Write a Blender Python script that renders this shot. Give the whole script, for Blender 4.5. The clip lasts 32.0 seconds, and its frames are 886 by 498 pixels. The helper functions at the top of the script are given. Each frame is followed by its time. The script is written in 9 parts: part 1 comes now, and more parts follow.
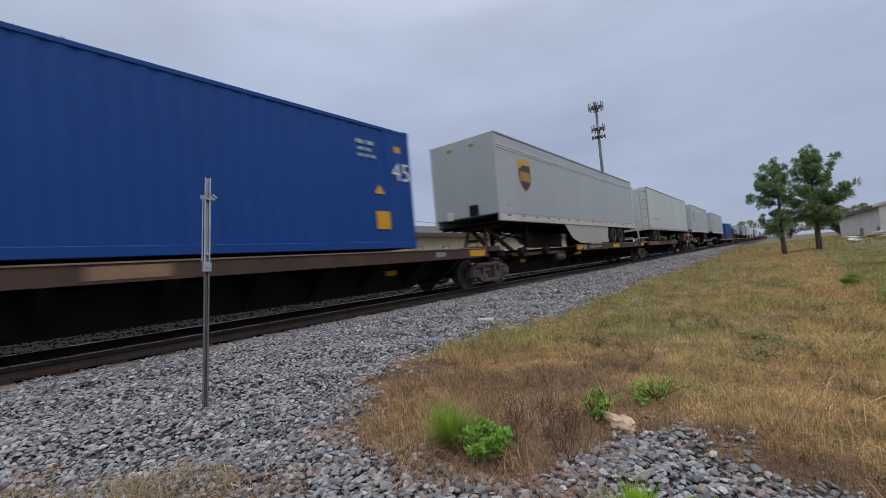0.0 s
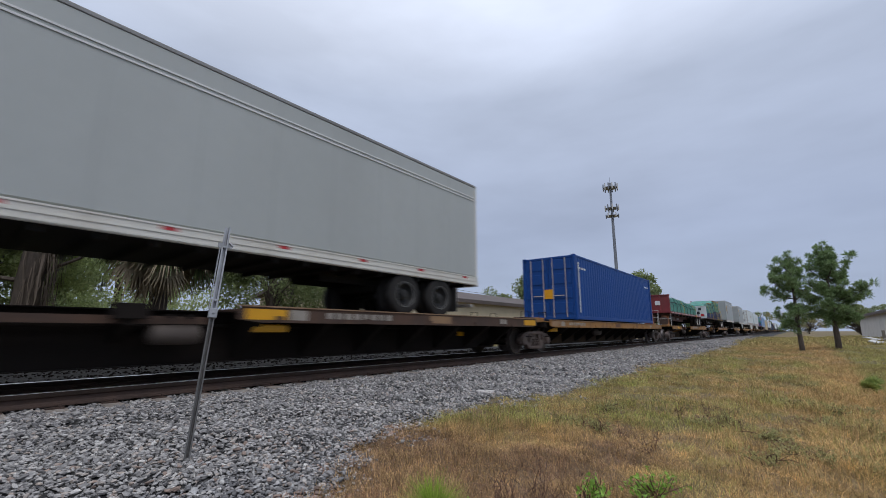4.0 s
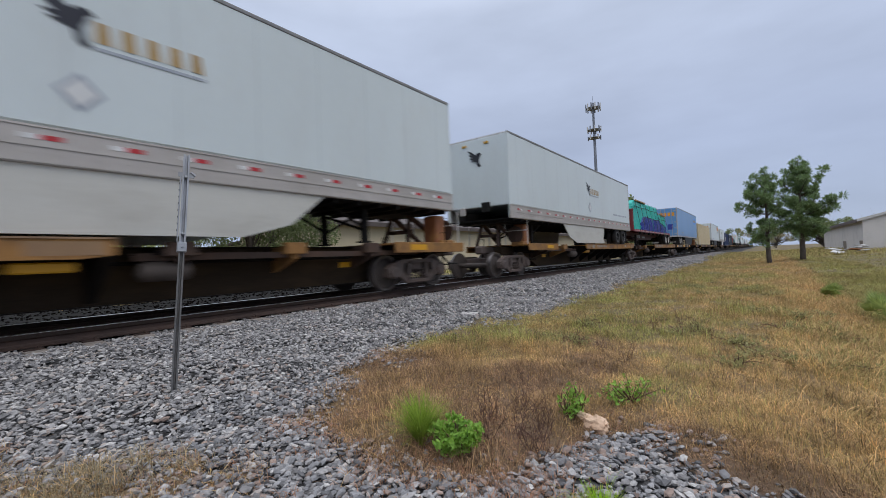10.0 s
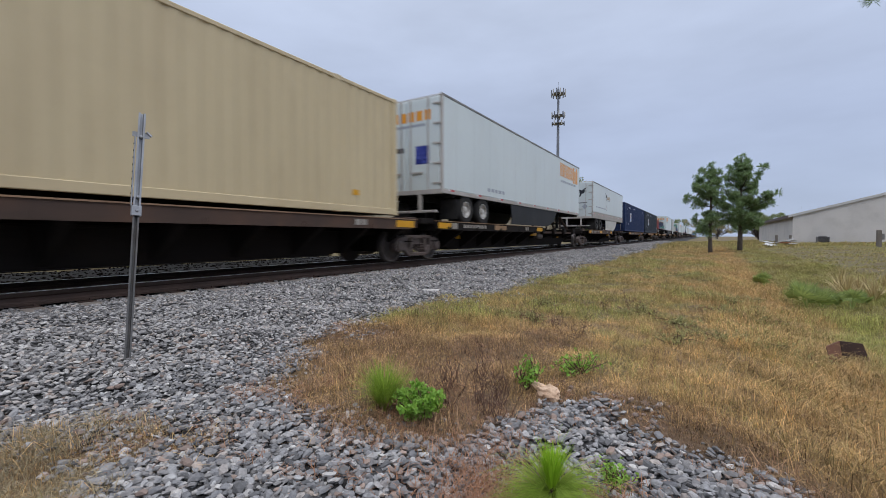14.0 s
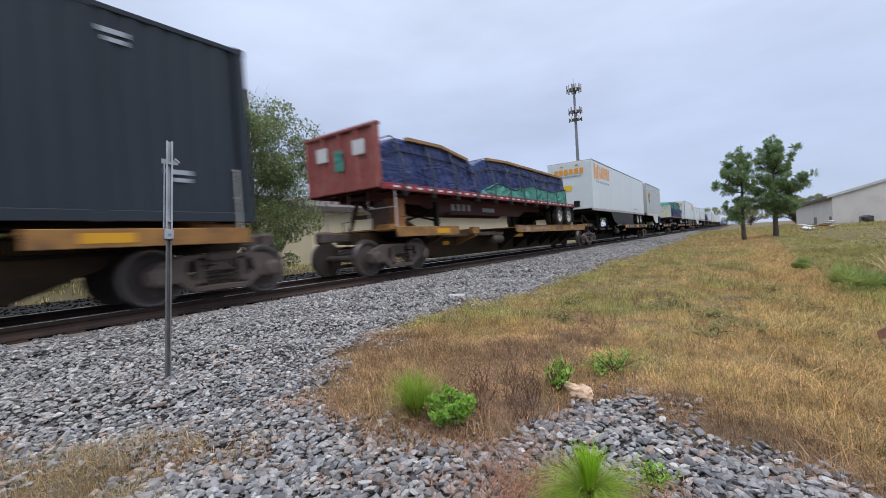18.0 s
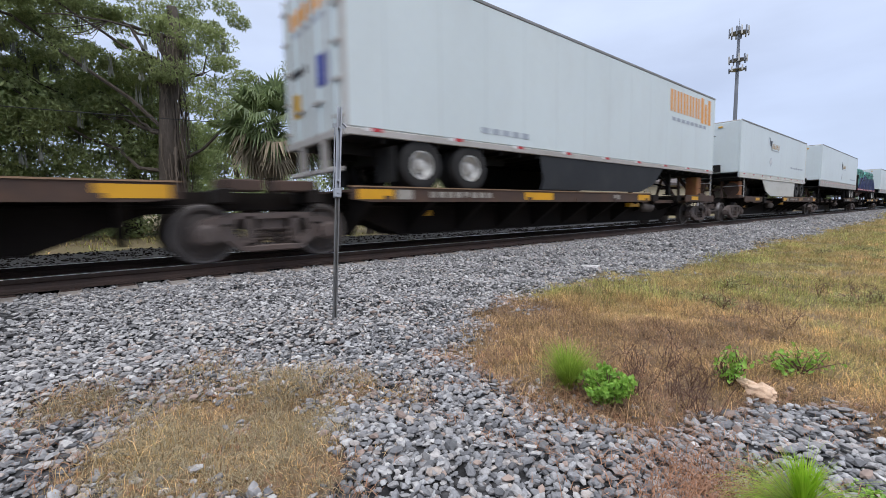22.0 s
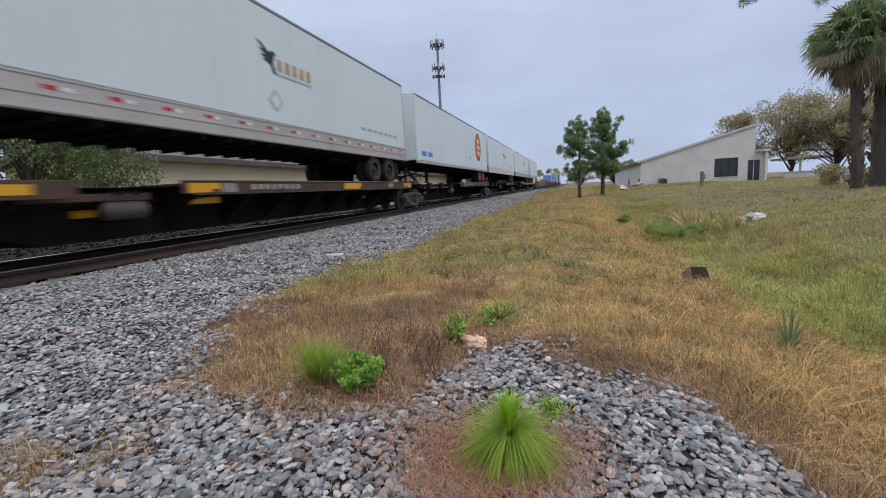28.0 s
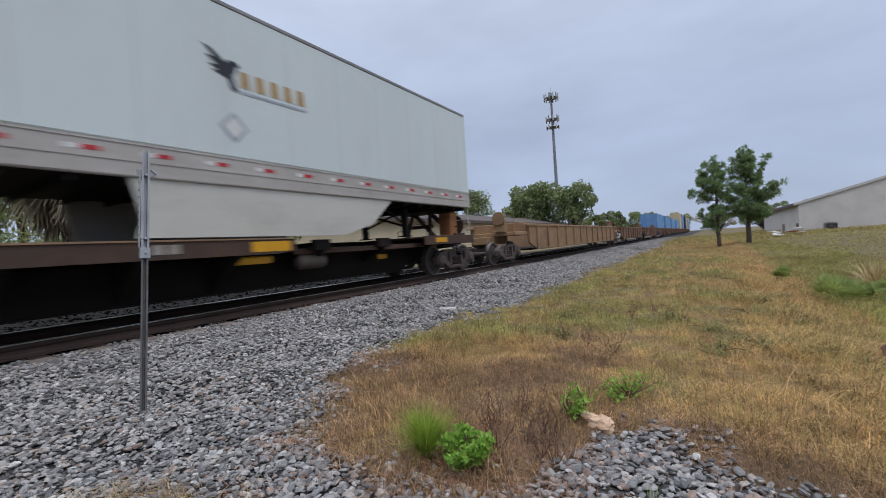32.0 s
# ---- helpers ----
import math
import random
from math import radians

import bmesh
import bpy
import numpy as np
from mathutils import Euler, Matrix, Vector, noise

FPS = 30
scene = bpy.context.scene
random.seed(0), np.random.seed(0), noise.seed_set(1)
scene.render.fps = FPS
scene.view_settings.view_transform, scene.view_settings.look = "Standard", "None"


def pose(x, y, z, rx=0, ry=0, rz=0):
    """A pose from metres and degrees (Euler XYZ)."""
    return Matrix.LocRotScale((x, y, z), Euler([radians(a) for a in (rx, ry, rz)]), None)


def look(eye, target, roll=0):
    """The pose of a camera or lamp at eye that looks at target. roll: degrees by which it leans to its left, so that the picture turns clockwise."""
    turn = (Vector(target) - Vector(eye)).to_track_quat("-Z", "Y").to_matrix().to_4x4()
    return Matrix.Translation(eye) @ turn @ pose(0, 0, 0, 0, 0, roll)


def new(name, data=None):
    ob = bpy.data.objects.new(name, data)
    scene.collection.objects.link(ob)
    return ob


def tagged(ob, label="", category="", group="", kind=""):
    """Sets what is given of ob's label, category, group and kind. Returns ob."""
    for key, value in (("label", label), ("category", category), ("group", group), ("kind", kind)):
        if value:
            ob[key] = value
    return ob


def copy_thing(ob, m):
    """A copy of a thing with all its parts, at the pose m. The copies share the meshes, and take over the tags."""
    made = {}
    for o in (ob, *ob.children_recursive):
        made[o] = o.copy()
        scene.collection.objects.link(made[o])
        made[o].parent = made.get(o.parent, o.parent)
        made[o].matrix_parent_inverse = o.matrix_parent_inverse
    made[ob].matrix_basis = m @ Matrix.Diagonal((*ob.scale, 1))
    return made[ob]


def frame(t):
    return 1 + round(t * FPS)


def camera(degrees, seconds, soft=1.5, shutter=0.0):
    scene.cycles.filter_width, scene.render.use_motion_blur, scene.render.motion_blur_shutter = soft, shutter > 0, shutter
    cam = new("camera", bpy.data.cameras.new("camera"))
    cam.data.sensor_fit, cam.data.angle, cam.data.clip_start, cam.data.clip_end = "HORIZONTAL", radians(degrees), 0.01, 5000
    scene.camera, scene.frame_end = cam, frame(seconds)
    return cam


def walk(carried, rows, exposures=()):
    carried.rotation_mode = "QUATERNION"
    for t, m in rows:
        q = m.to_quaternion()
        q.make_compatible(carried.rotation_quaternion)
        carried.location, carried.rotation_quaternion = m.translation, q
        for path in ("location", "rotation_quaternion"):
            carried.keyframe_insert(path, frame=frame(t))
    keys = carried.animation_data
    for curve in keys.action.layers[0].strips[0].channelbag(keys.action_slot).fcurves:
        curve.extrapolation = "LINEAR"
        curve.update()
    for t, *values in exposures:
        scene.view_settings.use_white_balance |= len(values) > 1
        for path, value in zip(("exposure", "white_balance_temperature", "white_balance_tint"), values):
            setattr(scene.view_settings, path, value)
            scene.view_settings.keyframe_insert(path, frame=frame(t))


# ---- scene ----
cam = camera(93.0, 32.0, 0.6, 0.25)
EXPOSURES = [(0, -0.28), (1, -0.08), (2, -0.12), (3, -0.25), (6, -0.12), (7, 0.02), (8, -0.05), (10, -0.1), (12, -0.12), (13, 0.12), (14, -0.05), (17, 0.22), (18, 0.24), (19, 0.14), (20, 0.06), (21, 0.03), (22, 0.38), (23, 0.17), (24, -0.05), (27, -0.03), (28, 0.04), (29, -0.12), (30, -0.11), (31, 0.07), (32, -0.1)]
PATH = [
    (0, (-0.891, -0.061, 0.614), (-2.126, 1.511, 0.693), -5.0),
    (0.5, (-0.885, -0.048, 0.607), (-2.183, 1.471, 0.697), -5.3),
    (1, (-0.884, -0.078, 0.614), (-2.219, 1.409, 0.707), -2.9),
    (1.5, (-0.861, -0.095, 0.61), (-2.207, 1.378, 0.746), -0.6),
    (2, (-0.853, -0.089, 0.622), (-2.201, 1.377, 0.799), -0.8),
    (2.5, (-0.843, -0.092, 0.622), (-2.188, 1.372, 0.836), -1.5),
    (3, (-0.817, -0.096, 0.612), (-2.149, 1.368, 0.902), -0.5),
    (3.5, (-0.804, -0.098, 0.63), (-2.063, 1.403, 1.034), -0.2),
    (5.5, (-0.811, -0.032, 0.616), (-2.033, 1.538, 0.821), -1.2),
    (6, (-0.818, -0.01, 0.608), (-2.05, 1.558, 0.754), -3.0),
    (6.5, (-0.841, -0.007, 0.611), (-2.114, 1.534, 0.69), -3.8),
    (7, (-0.832, 0.002, 0.608), (-2.12, 1.53, 0.693), -3.0),
    (7.5, (-0.809, 0.007, 0.602), (-2.072, 1.555, 0.687), -2.0),
    (8, (-0.793, 0.005, 0.6), (-2.024, 1.579, 0.679), -1.8),
    (8.5, (-0.805, 0.022, 0.59), (-1.986, 1.635, 0.652), -1.5),
    (9, (-0.893, 0.03, 0.577), (-2.069, 1.647, 0.615), -0.6),
    (9.5, (-0.926, 0.047, 0.575), (-2.112, 1.657, 0.611), -0.6),
    (10, (-0.877, 0.044, 0.591), (-2.08, 1.641, 0.636), -2.3),
    (10.5, (-0.865, 0.021, 0.587), (-2.083, 1.606, 0.65), -1.1),
    (11, (-0.876, -0.033, 0.59), (-2.122, 1.529, 0.66), -1.2),
    (11.5, (-0.893, -0.075, 0.583), (-2.147, 1.481, 0.665), -0.9),
    (12, (-0.875, -0.095, 0.572), (-2.127, 1.462, 0.649), -0.5),
    (12.5, (-0.907, -0.077, 0.564), (-2.084, 1.54, 0.555), -1.8),
    (13, (-0.895, -0.033, 0.558), (-2.012, 1.626, 0.496), -0.2),
    (13.5, (-0.881, -0.028, 0.559), (-1.971, 1.647, 0.492), -0.2),
    (14, (-0.877, -0.05, 0.567), (-1.928, 1.65, 0.507), -0.0),
    (14.5, (-0.864, -0.058, 0.561), (-1.883, 1.663, 0.519), -0.1),
    (16.5, (-0.824, -0.017, 0.561), (-1.799, 1.729, 0.552), -2.2),
    (17, (-0.851, -0.008, 0.557), (-1.881, 1.706, 0.536), -2.9),
    (17.5, (-0.857, -0.007, 0.554), (-1.927, 1.683, 0.532), -3.4),
    (18, (-0.862, -0.047, 0.564), (-2.007, 1.592, 0.532), -3.6),
    (18.5, (-0.86, -0.039, 0.56), (-2.023, 1.588, 0.522), -3.4),
    (19, (-0.872, -0.034, 0.555), (-2.043, 1.587, 0.502), -2.6),
    (19.5, (-0.867, -0.026, 0.549), (-2.039, 1.593, 0.489), -2.1),
    (20, (-0.941, -0.051, 0.547), (-2.115, 1.566, 0.461), -1.8),
    (20.5, (-1.047, -0.106, 0.557), (-2.276, 1.469, 0.456), -2.0),
    (21, (-1.119, -0.189, 0.587), (-2.584, 1.167, 0.46), -0.3),
    (21.5, (-1.099, -0.246, 0.598), (-2.637, 1.023, 0.438), -1.0),
    (22, (-1.1, -0.227, 0.605), (-2.643, 1.032, 0.419), -0.9),
    (22.5, (-1.104, -0.214, 0.593), (-2.594, 1.104, 0.388), -0.3),
    (23, (-1.11, -0.203, 0.6), (-2.485, 1.231, 0.369), -1.4),
    (23.5, (-1.09, -0.166, 0.599), (-2.273, 1.431, 0.373), -1.4),
    (24, (-1.087, -0.143, 0.608), (-2.066, 1.585, 0.374), -2.0),
    (24.5, (-1.082, -0.137, 0.588), (-1.868, 1.685, 0.336), -2.1),
    (26.5, (-1.025, -0.016, 0.619), (-1.817, 1.804, 0.374), -6.5),
    (27, (-1.064, -0.077, 0.61), (-1.974, 1.695, 0.427), -5.2),
    (27.5, (-1.092, -0.145, 0.623), (-2.069, 1.586, 0.401), -3.5),
    (28, (-1.112, -0.116, 0.612), (-1.695, 1.777, 0.335), -3.1),
    (28.5, (-1.14, 0.0, 0.643), (-1.949, 1.828, 0.681), -7.6),
    (29, (-1.082, 0.077, 0.679), (-2.018, 1.844, 0.726), -7.0),
    (29.5, (-1.085, 0.077, 0.706), (-1.996, 1.857, 0.746), -8.3),
    (30, (-1.168, 0.116, 0.634), (-1.787, 2.015, 0.52), -6.6),
    (30.5, (-1.177, 0.056, 0.6), (-2.015, 1.863, 0.417), -9.0),
    (31, (-1.196, 0.057, 0.609), (-2.097, 1.835, 0.45), -10.0),
    (31.5, (-1.213, 0.024, 0.651), (-2.141, 1.796, 0.663), -1.9),
    (32, (-1.161, 0.033, 0.682), (-2.223, 1.728, 0.672), -3.8),
]
walk(cam, [(t, look(eye, target, roll)) for t, eye, target, roll in PATH], EXPOSURES)
V = 18.75          # train speed, metres a second
XC = -8.75         # track centre line
RAIL_Z = -0.115    # top of the rails

# ---- world and light: a bright overcast sky ----
world = bpy.data.worlds.new("overcast")
scene.world = world
world.use_nodes = True
wn, wl = world.node_tree.nodes, world.node_tree.links
wn.clear()
w_out = wn.new("ShaderNodeOutputWorld")
w_bg = wn.new("ShaderNodeBackground")
w_sky = wn.new("ShaderNodeTexSky")
w_sky.sky_type, w_sky.sun_disc = "NISHITA", False
w_sky.sun_elevation, w_sky.sun_rotation = radians(48), radians(150)
w_co = wn.new("ShaderNodeTexCoord")
w_sep = wn.new("ShaderNodeSeparateXYZ")
wl.new(w_co.outputs["Generated"], w_sep.inputs[0])
w_ramp = wn.new("ShaderNodeValToRGB")
w_ramp.color_ramp.elements[0].position, w_ramp.color_ramp.elements[0].color = 0.0, (0.455, 0.54, 0.73, 1)
w_ramp.color_ramp.elements[1].position, w_ramp.color_ramp.elements[1].color = 1.0, (1.75, 1.85, 2.1, 1)
e = w_ramp.color_ramp.elements.new(0.22)
e.color = (0.44, 0.515, 0.70, 1)
e = w_ramp.color_ramp.elements.new(0.5)
e.color = (0.57, 0.65, 0.83, 1)
wl.new(w_sep.outputs["Z"], w_ramp.inputs[0])
w_map = wn.new("ShaderNodeMapping")
w_map.inputs["Scale"].default_value = (1.0, 1.0, 3.2)
wl.new(w_co.outputs["Generated"], w_map.inputs[0])
w_noise = wn.new("ShaderNodeTexNoise")
w_noise.inputs["Scale"].default_value, w_noise.inputs["Detail"].default_value, w_noise.inputs["Roughness"].default_value = 2.2, 5.0, 0.5
wl.new(w_map.outputs[0], w_noise.inputs["Vector"])
w_cl = wn.new("ShaderNodeMapRange")
w_cl.inputs["From Min"].default_value, w_cl.inputs["From Max"].default_value = 0.3, 0.7
w_cl.inputs["To Min"].default_value, w_cl.inputs["To Max"].default_value = 0.86, 1.1
wl.new(w_noise.outputs[0], w_cl.inputs[0])
w_mul = wn.new("ShaderNodeVectorMath")
w_mul.operation = "SCALE"
wl.new(w_ramp.outputs[0], w_mul.inputs[0])
wl.new(w_cl.outputs[0], w_mul.inputs["Scale"])
w_s2 = wn.new("ShaderNodeVectorMath")
w_s2.operation = "SCALE"
w_s2.inputs["Scale"].default_value = 0.006
wl.new(w_sky.outputs[0], w_s2.inputs[0])
w_add = wn.new("ShaderNodeVectorMath")
w_add.operation = "ADD"
wl.new(w_mul.outputs[0], w_add.inputs[0])
wl.new(w_s2.outputs[0], w_add.inputs[1])
wl.new(w_add.outputs[0], w_bg.inputs["Color"])
w_bg.inputs["Strength"].default_value = 1.0
wl.new(w_bg.outputs[0], w_out.inputs[0])
sun = bpy.data.lights.new("sun", "SUN")
sun.energy, sun.angle, sun.color = 0.9, radians(30), (1.0, 0.97, 0.93)
new("sun", sun).matrix_world = look((0, 0, 50), (-22, 14, 8))


# ---- materials ----
def mat(name, c1, c2=None, rough=0.6, metal=0.0, scale=2.0, fine=40.0, mix=0.5, bump=0.15, bump_size=0.01, dirt=None, dirt_amount=0.0, dirt_scale=0.8,
        stretch=(1, 1, 1), island=False, obj_random=0.0, spec=0.5, seams=0.0, thin=0.0, creases=0.0):
    """Two colours mixed by noise at two scales, optional dirt patches and per-piece variation."""
    m = bpy.data.materials.new(name)
    m.use_nodes = True
    n, l = m.node_tree.nodes, m.node_tree.links
    p = n["Principled BSDF"]
    c2 = c2 or tuple(v * 0.75 for v in c1)
    co = n.new("ShaderNodeTexCoord")
    mp = n.new("ShaderNodeMapping")
    mp.inputs["Scale"].default_value = stretch
    l.new(co.outputs["Object"], mp.inputs[0])
    big = n.new("ShaderNodeTexNoise")
    big.inputs["Scale"].default_value, big.inputs["Detail"].default_value = scale, 4
    small = n.new("ShaderNodeTexNoise")
    small.inputs["Scale"].default_value, small.inputs["Detail"].default_value = fine, 3
    l.new(mp.outputs[0], big.inputs["Vector"])
    l.new(mp.outputs[0], small.inputs["Vector"])
    add = n.new("ShaderNodeMath")
    add.operation = "MULTIPLY_ADD"
    add.inputs[1].default_value = 0.45
    l.new(small.outputs[0], add.inputs[0])
    l.new(big.outputs[0], add.inputs[2])
    rng = n.new("ShaderNodeMapRange")
    rng.inputs["From Min"].default_value, rng.inputs["From Max"].default_value = 0.45, 1.0
    l.new(add.outputs[0], rng.inputs[0])
    fac = rng.outputs[0]
    if island or obj_random:
        geo = n.new("ShaderNodeNewGeometry" if island else "ShaderNodeObjectInfo")
        mm = n.new("ShaderNodeMix")
        mm.inputs[0].default_value = 0.7 if island else obj_random
        l.new(fac, mm.inputs[2])
        l.new(geo.outputs["Random Per Island" if island else "Random"], mm.inputs[3])
        fac = mm.outputs[0]
    col = n.new("ShaderNodeMix")
    col.data_type = "RGBA"
    l.new(fac, col.inputs[0])
    col.inputs[6].default_value, col.inputs[7].default_value = (*c1, 1), (*c2, 1)
    out = col.outputs[2]
    if dirt:
        dn = n.new("ShaderNodeTexNoise")
        dn.inputs["Scale"].default_value, dn.inputs["Detail"].default_value, dn.inputs["Roughness"].default_value = dirt_scale, 8, 0.65
        l.new(mp.outputs[0], dn.inputs["Vector"])
        dr = n.new("ShaderNodeMapRange")
        dr.inputs["From Min"].default_value, dr.inputs["From Max"].default_value = 0.48, 0.72
        dr.inputs["To Max"].default_value = dirt_amount
        l.new(dn.outputs[0], dr.inputs[0])
        dm = n.new("ShaderNodeMix")
        dm.data_type = "RGBA"
        l.new(dr.outputs[0], dm.inputs[0])
        l.new(out, dm.inputs[6])
        dm.inputs[7].default_value = (*dirt, 1)
        out = dm.outputs[2]
    if seams:
        # narrow joints between side panels, one each 1.22 m
        sp = n.new("ShaderNodeSeparateXYZ")
        l.new(co.outputs["Object"], sp.inputs[0])
        dv = n.new("ShaderNodeMath")
        dv.operation = "PINGPONG"
        dv.inputs[1].default_value = 0.61
        l.new(sp.outputs["Y"], dv.inputs[0])
        sr = n.new("ShaderNodeMapRange")
        sr.inputs["From Min"].default_value, sr.inputs["From Max"].default_value, sr.inputs["To Max"].default_value = 0.592, 0.606, seams
        l.new(dv.outputs[0], sr.inputs[0])
        sm = n.new("ShaderNodeMix")
        sm.data_type = "RGBA"
        l.new(sr.outputs[0], sm.inputs[0])
        l.new(out, sm.inputs[6])
        sm.inputs[7].default_value = (*(v * 0.55 for v in c1), 1)
        out = sm.outputs[2]
    l.new(out, p.inputs["Base Color"])
    p.inputs["Roughness"].default_value, p.inputs["Metallic"].default_value = rough, metal
    p.inputs["Specular IOR Level"].default_value = spec
    if bump:
        b = n.new("ShaderNodeBump")
        b.inputs["Strength"].default_value, b.inputs["Distance"].default_value = bump, bump_size
        height = add.outputs[0]
        if creases:
            # sharp ridges where two warped noises cross their middle value
            for sc, way, deep in ((0.8, (1.0, 1.0, 0.6), 1.3), (1.9, (0.6, 0.45, 1.5), 0.7)):
                mp2 = n.new("ShaderNodeMapping")
                mp2.inputs["Scale"].default_value, mp2.inputs["Rotation"].default_value = way, (0.5, 0.2, 0.3)
                l.new(co.outputs["Object"], mp2.inputs[0])
                w = n.new("ShaderNodeTexNoise")
                w.inputs["Scale"].default_value, w.inputs["Detail"].default_value, w.inputs["Distortion"].default_value = sc, 2, 0.8
                l.new(mp2.outputs[0], w.inputs["Vector"])
                off = n.new("ShaderNodeMath")
                off.operation = "SUBTRACT"
                off.inputs[1].default_value = 0.5
                l.new(w.outputs[0], off.inputs[0])
                ab = n.new("ShaderNodeMath")
                ab.operation = "ABSOLUTE"
                l.new(off.outputs[0], ab.inputs[0])
                rg = n.new("ShaderNodeMapRange")
                rg.inputs["From Max"].default_value = 0.13
                rg.inputs["To Min"].default_value, rg.inputs["To Max"].default_value = creases * deep * 2.2, 0.0
                l.new(ab.outputs[0], rg.inputs[0])
                sm2 = n.new("ShaderNodeMath")
                l.new(height, sm2.inputs[0])
                l.new(rg.outputs[0], sm2.inputs[1])
                height = sm2.outputs[0]
        l.new(height, b.inputs["Height"])
        l.new(b.outputs[0], p.inputs["Normal"])
    if thin:
        see_through(m, out, thin)
    return m


def see_through(m, colour, amount):
    """Thin leaves and blades pass part of the light."""
    n, l = m.node_tree.nodes, m.node_tree.links
    tr = n.new("ShaderNodeBsdfTranslucent")
    l.new(colour, tr.inputs["Color"])
    mx = n.new("ShaderNodeMixShader")
    mx.inputs[0].default_value = amount
    l.new(n["Principled BSDF"].outputs[0], mx.inputs[1])
    l.new(tr.outputs[0], mx.inputs[2])
    l.new(mx.outputs[0], n["Material Output"].inputs["Surface"])


white_paint = mat("trailer_white", (0.66, 0.72, 0.715), (0.60, 0.655, 0.65), 0.38, 0, 0.5, 14, dirt=(0.50, 0.49, 0.46), dirt_amount=0.22, stretch=(1, 1, 0.4), bump=0.03, seams=0.35)
cream_paint = mat("trailer_cream", (0.70, 0.68, 0.62), (0.60, 0.585, 0.53), 0.45, 0, 0.6, 14, dirt=(0.40, 0.31, 0.20), dirt_amount=0.4, stretch=(1, 1, 0.4), bump=0.03, seams=0.35)
rusty_white = mat("trailer_rusty_white", (0.64, 0.62, 0.58), (0.52, 0.50, 0.45), 0.5, 0, 0.7, 12, dirt=(0.46, 0.29, 0.12), dirt_amount=0.7, dirt_scale=1.6, stretch=(1.6, 1.6, 0.22), bump=0.03, seams=0.35)
chalk_paint = mat("trailer_chalky_white", (0.60, 0.63, 0.575), (0.53, 0.56, 0.51), 0.5, 0, 0.6, 14, dirt=(0.46, 0.44, 0.36), dirt_amount=0.35, dirt_scale=1.2, stretch=(1.6, 1.6, 0.2), bump=0.03, seams=0.35)
grey_slate = mat("trailer_slate_grey", (0.355, 0.385, 0.38), (0.31, 0.335, 0.33), 0.40, 0, 0.5, 14, dirt=(0.26, 0.26, 0.25), dirt_amount=0.25, stretch=(1, 1, 0.4), bump=0.03, seams=0.35)
grey_paint = mat("trailer_grey", (0.45, 0.47, 0.455), (0.39, 0.41, 0.395), 0.40, 0, 0.5, 14, dirt=(0.30, 0.30, 0.29), dirt_amount=0.25, stretch=(1, 1, 0.4), bump=0.03, seams=0.35)
blue_trailer = mat("trailer_blue", (0.13, 0.30, 0.56), (0.11, 0.26, 0.50), 0.36, 0, 0.5, 14, dirt=(0.22, 0.30, 0.40), dirt_amount=0.3, stretch=(1, 1, 0.4), bump=0.03, seams=0.35)
blue_box = mat("container_blue", (0.006, 0.062, 0.27), (0.005, 0.050, 0.22), 0.5, 0, 0.6, 14, dirt=(0.015, 0.06, 0.2), dirt_amount=0.3, spec=0.3, stretch=(1, 1, 0.5), bump=0.04)
tan_box = mat("container_tan", (0.60, 0.49, 0.30), (0.53, 0.43, 0.26), 0.5, 0, 0.6, 14, dirt=(0.38, 0.28, 0.16), dirt_amount=0.4, stretch=(1, 1, 0.4), bump=0.04)
navy_box = mat("container_navy", (0.016, 0.032, 0.095), (0.012, 0.024, 0.07), 0.65, 0, 0.6, 14, dirt=(0.02, 0.03, 0.07), dirt_amount=0.4, spec=0.25, stretch=(1, 1, 0.5), bump=0.04)
slate_box = mat("container_slate", (0.034, 0.043, 0.055), (0.025, 0.032, 0.042), 0.65, 0, 0.6, 14, dirt=(0.04, 0.045, 0.05), dirt_amount=0.4, spec=0.25, stretch=(1, 1, 0.5), bump=0.04)
metal_rail = mat("aluminium_rail", (0.50, 0.465, 0.43), (0.41, 0.375, 0.345), 0.6, 0.15, 1.5, 30, dirt=(0.25, 0.22, 0.18), dirt_amount=0.4)
black_steel = mat("black_underframe", (0.007, 0.0068, 0.0065), (0.011, 0.010, 0.009), 0.7, 0, 2, 30, dirt=(0.035, 0.024, 0.017), dirt_amount=0.35, spec=0.25)
edge_dark = mat("dull_roof_edge", (0.30, 0.30, 0.295), (0.20, 0.20, 0.195), 0.55, 0.2, 1.5, 30, dirt=(0.10, 0.09, 0.08), dirt_amount=0.5)
skirt_dark = mat("dark_skirt", (0.024, 0.026, 0.030), (0.018, 0.019, 0.021), 0.6, 0, 0.7, 20, dirt=(0.06, 0.056, 0.05), dirt_amount=0.3, spec=0.3)
rubber = mat("tyre_rubber", (0.042, 0.040, 0.039), (0.028, 0.027, 0.026), 0.9, 0, 6, 60, bump=0.2, spec=0.15)
rim_white = mat("rim_white", (0.62, 0.61, 0.58), (0.45, 0.43, 0.40), 0.45, 0.2, 5, 40, dirt=(0.2, 0.15, 0.1), dirt_amount=0.5, dirt_scale=5)
rim_dark = mat("rim_dark", (0.022, 0.021, 0.02), (0.014, 0.014, 0.014), 0.7, 0.0, 5, 40)
skirt_pale = mat("skirt_pale", (0.60, 0.585, 0.53), (0.53, 0.515, 0.46), 0.45, 0, 0.6, 14, dirt=(0.36, 0.33, 0.28), dirt_amount=0.4, dirt_scale=1.4, stretch=(1, 0.5, 1.5), bump=0.03)
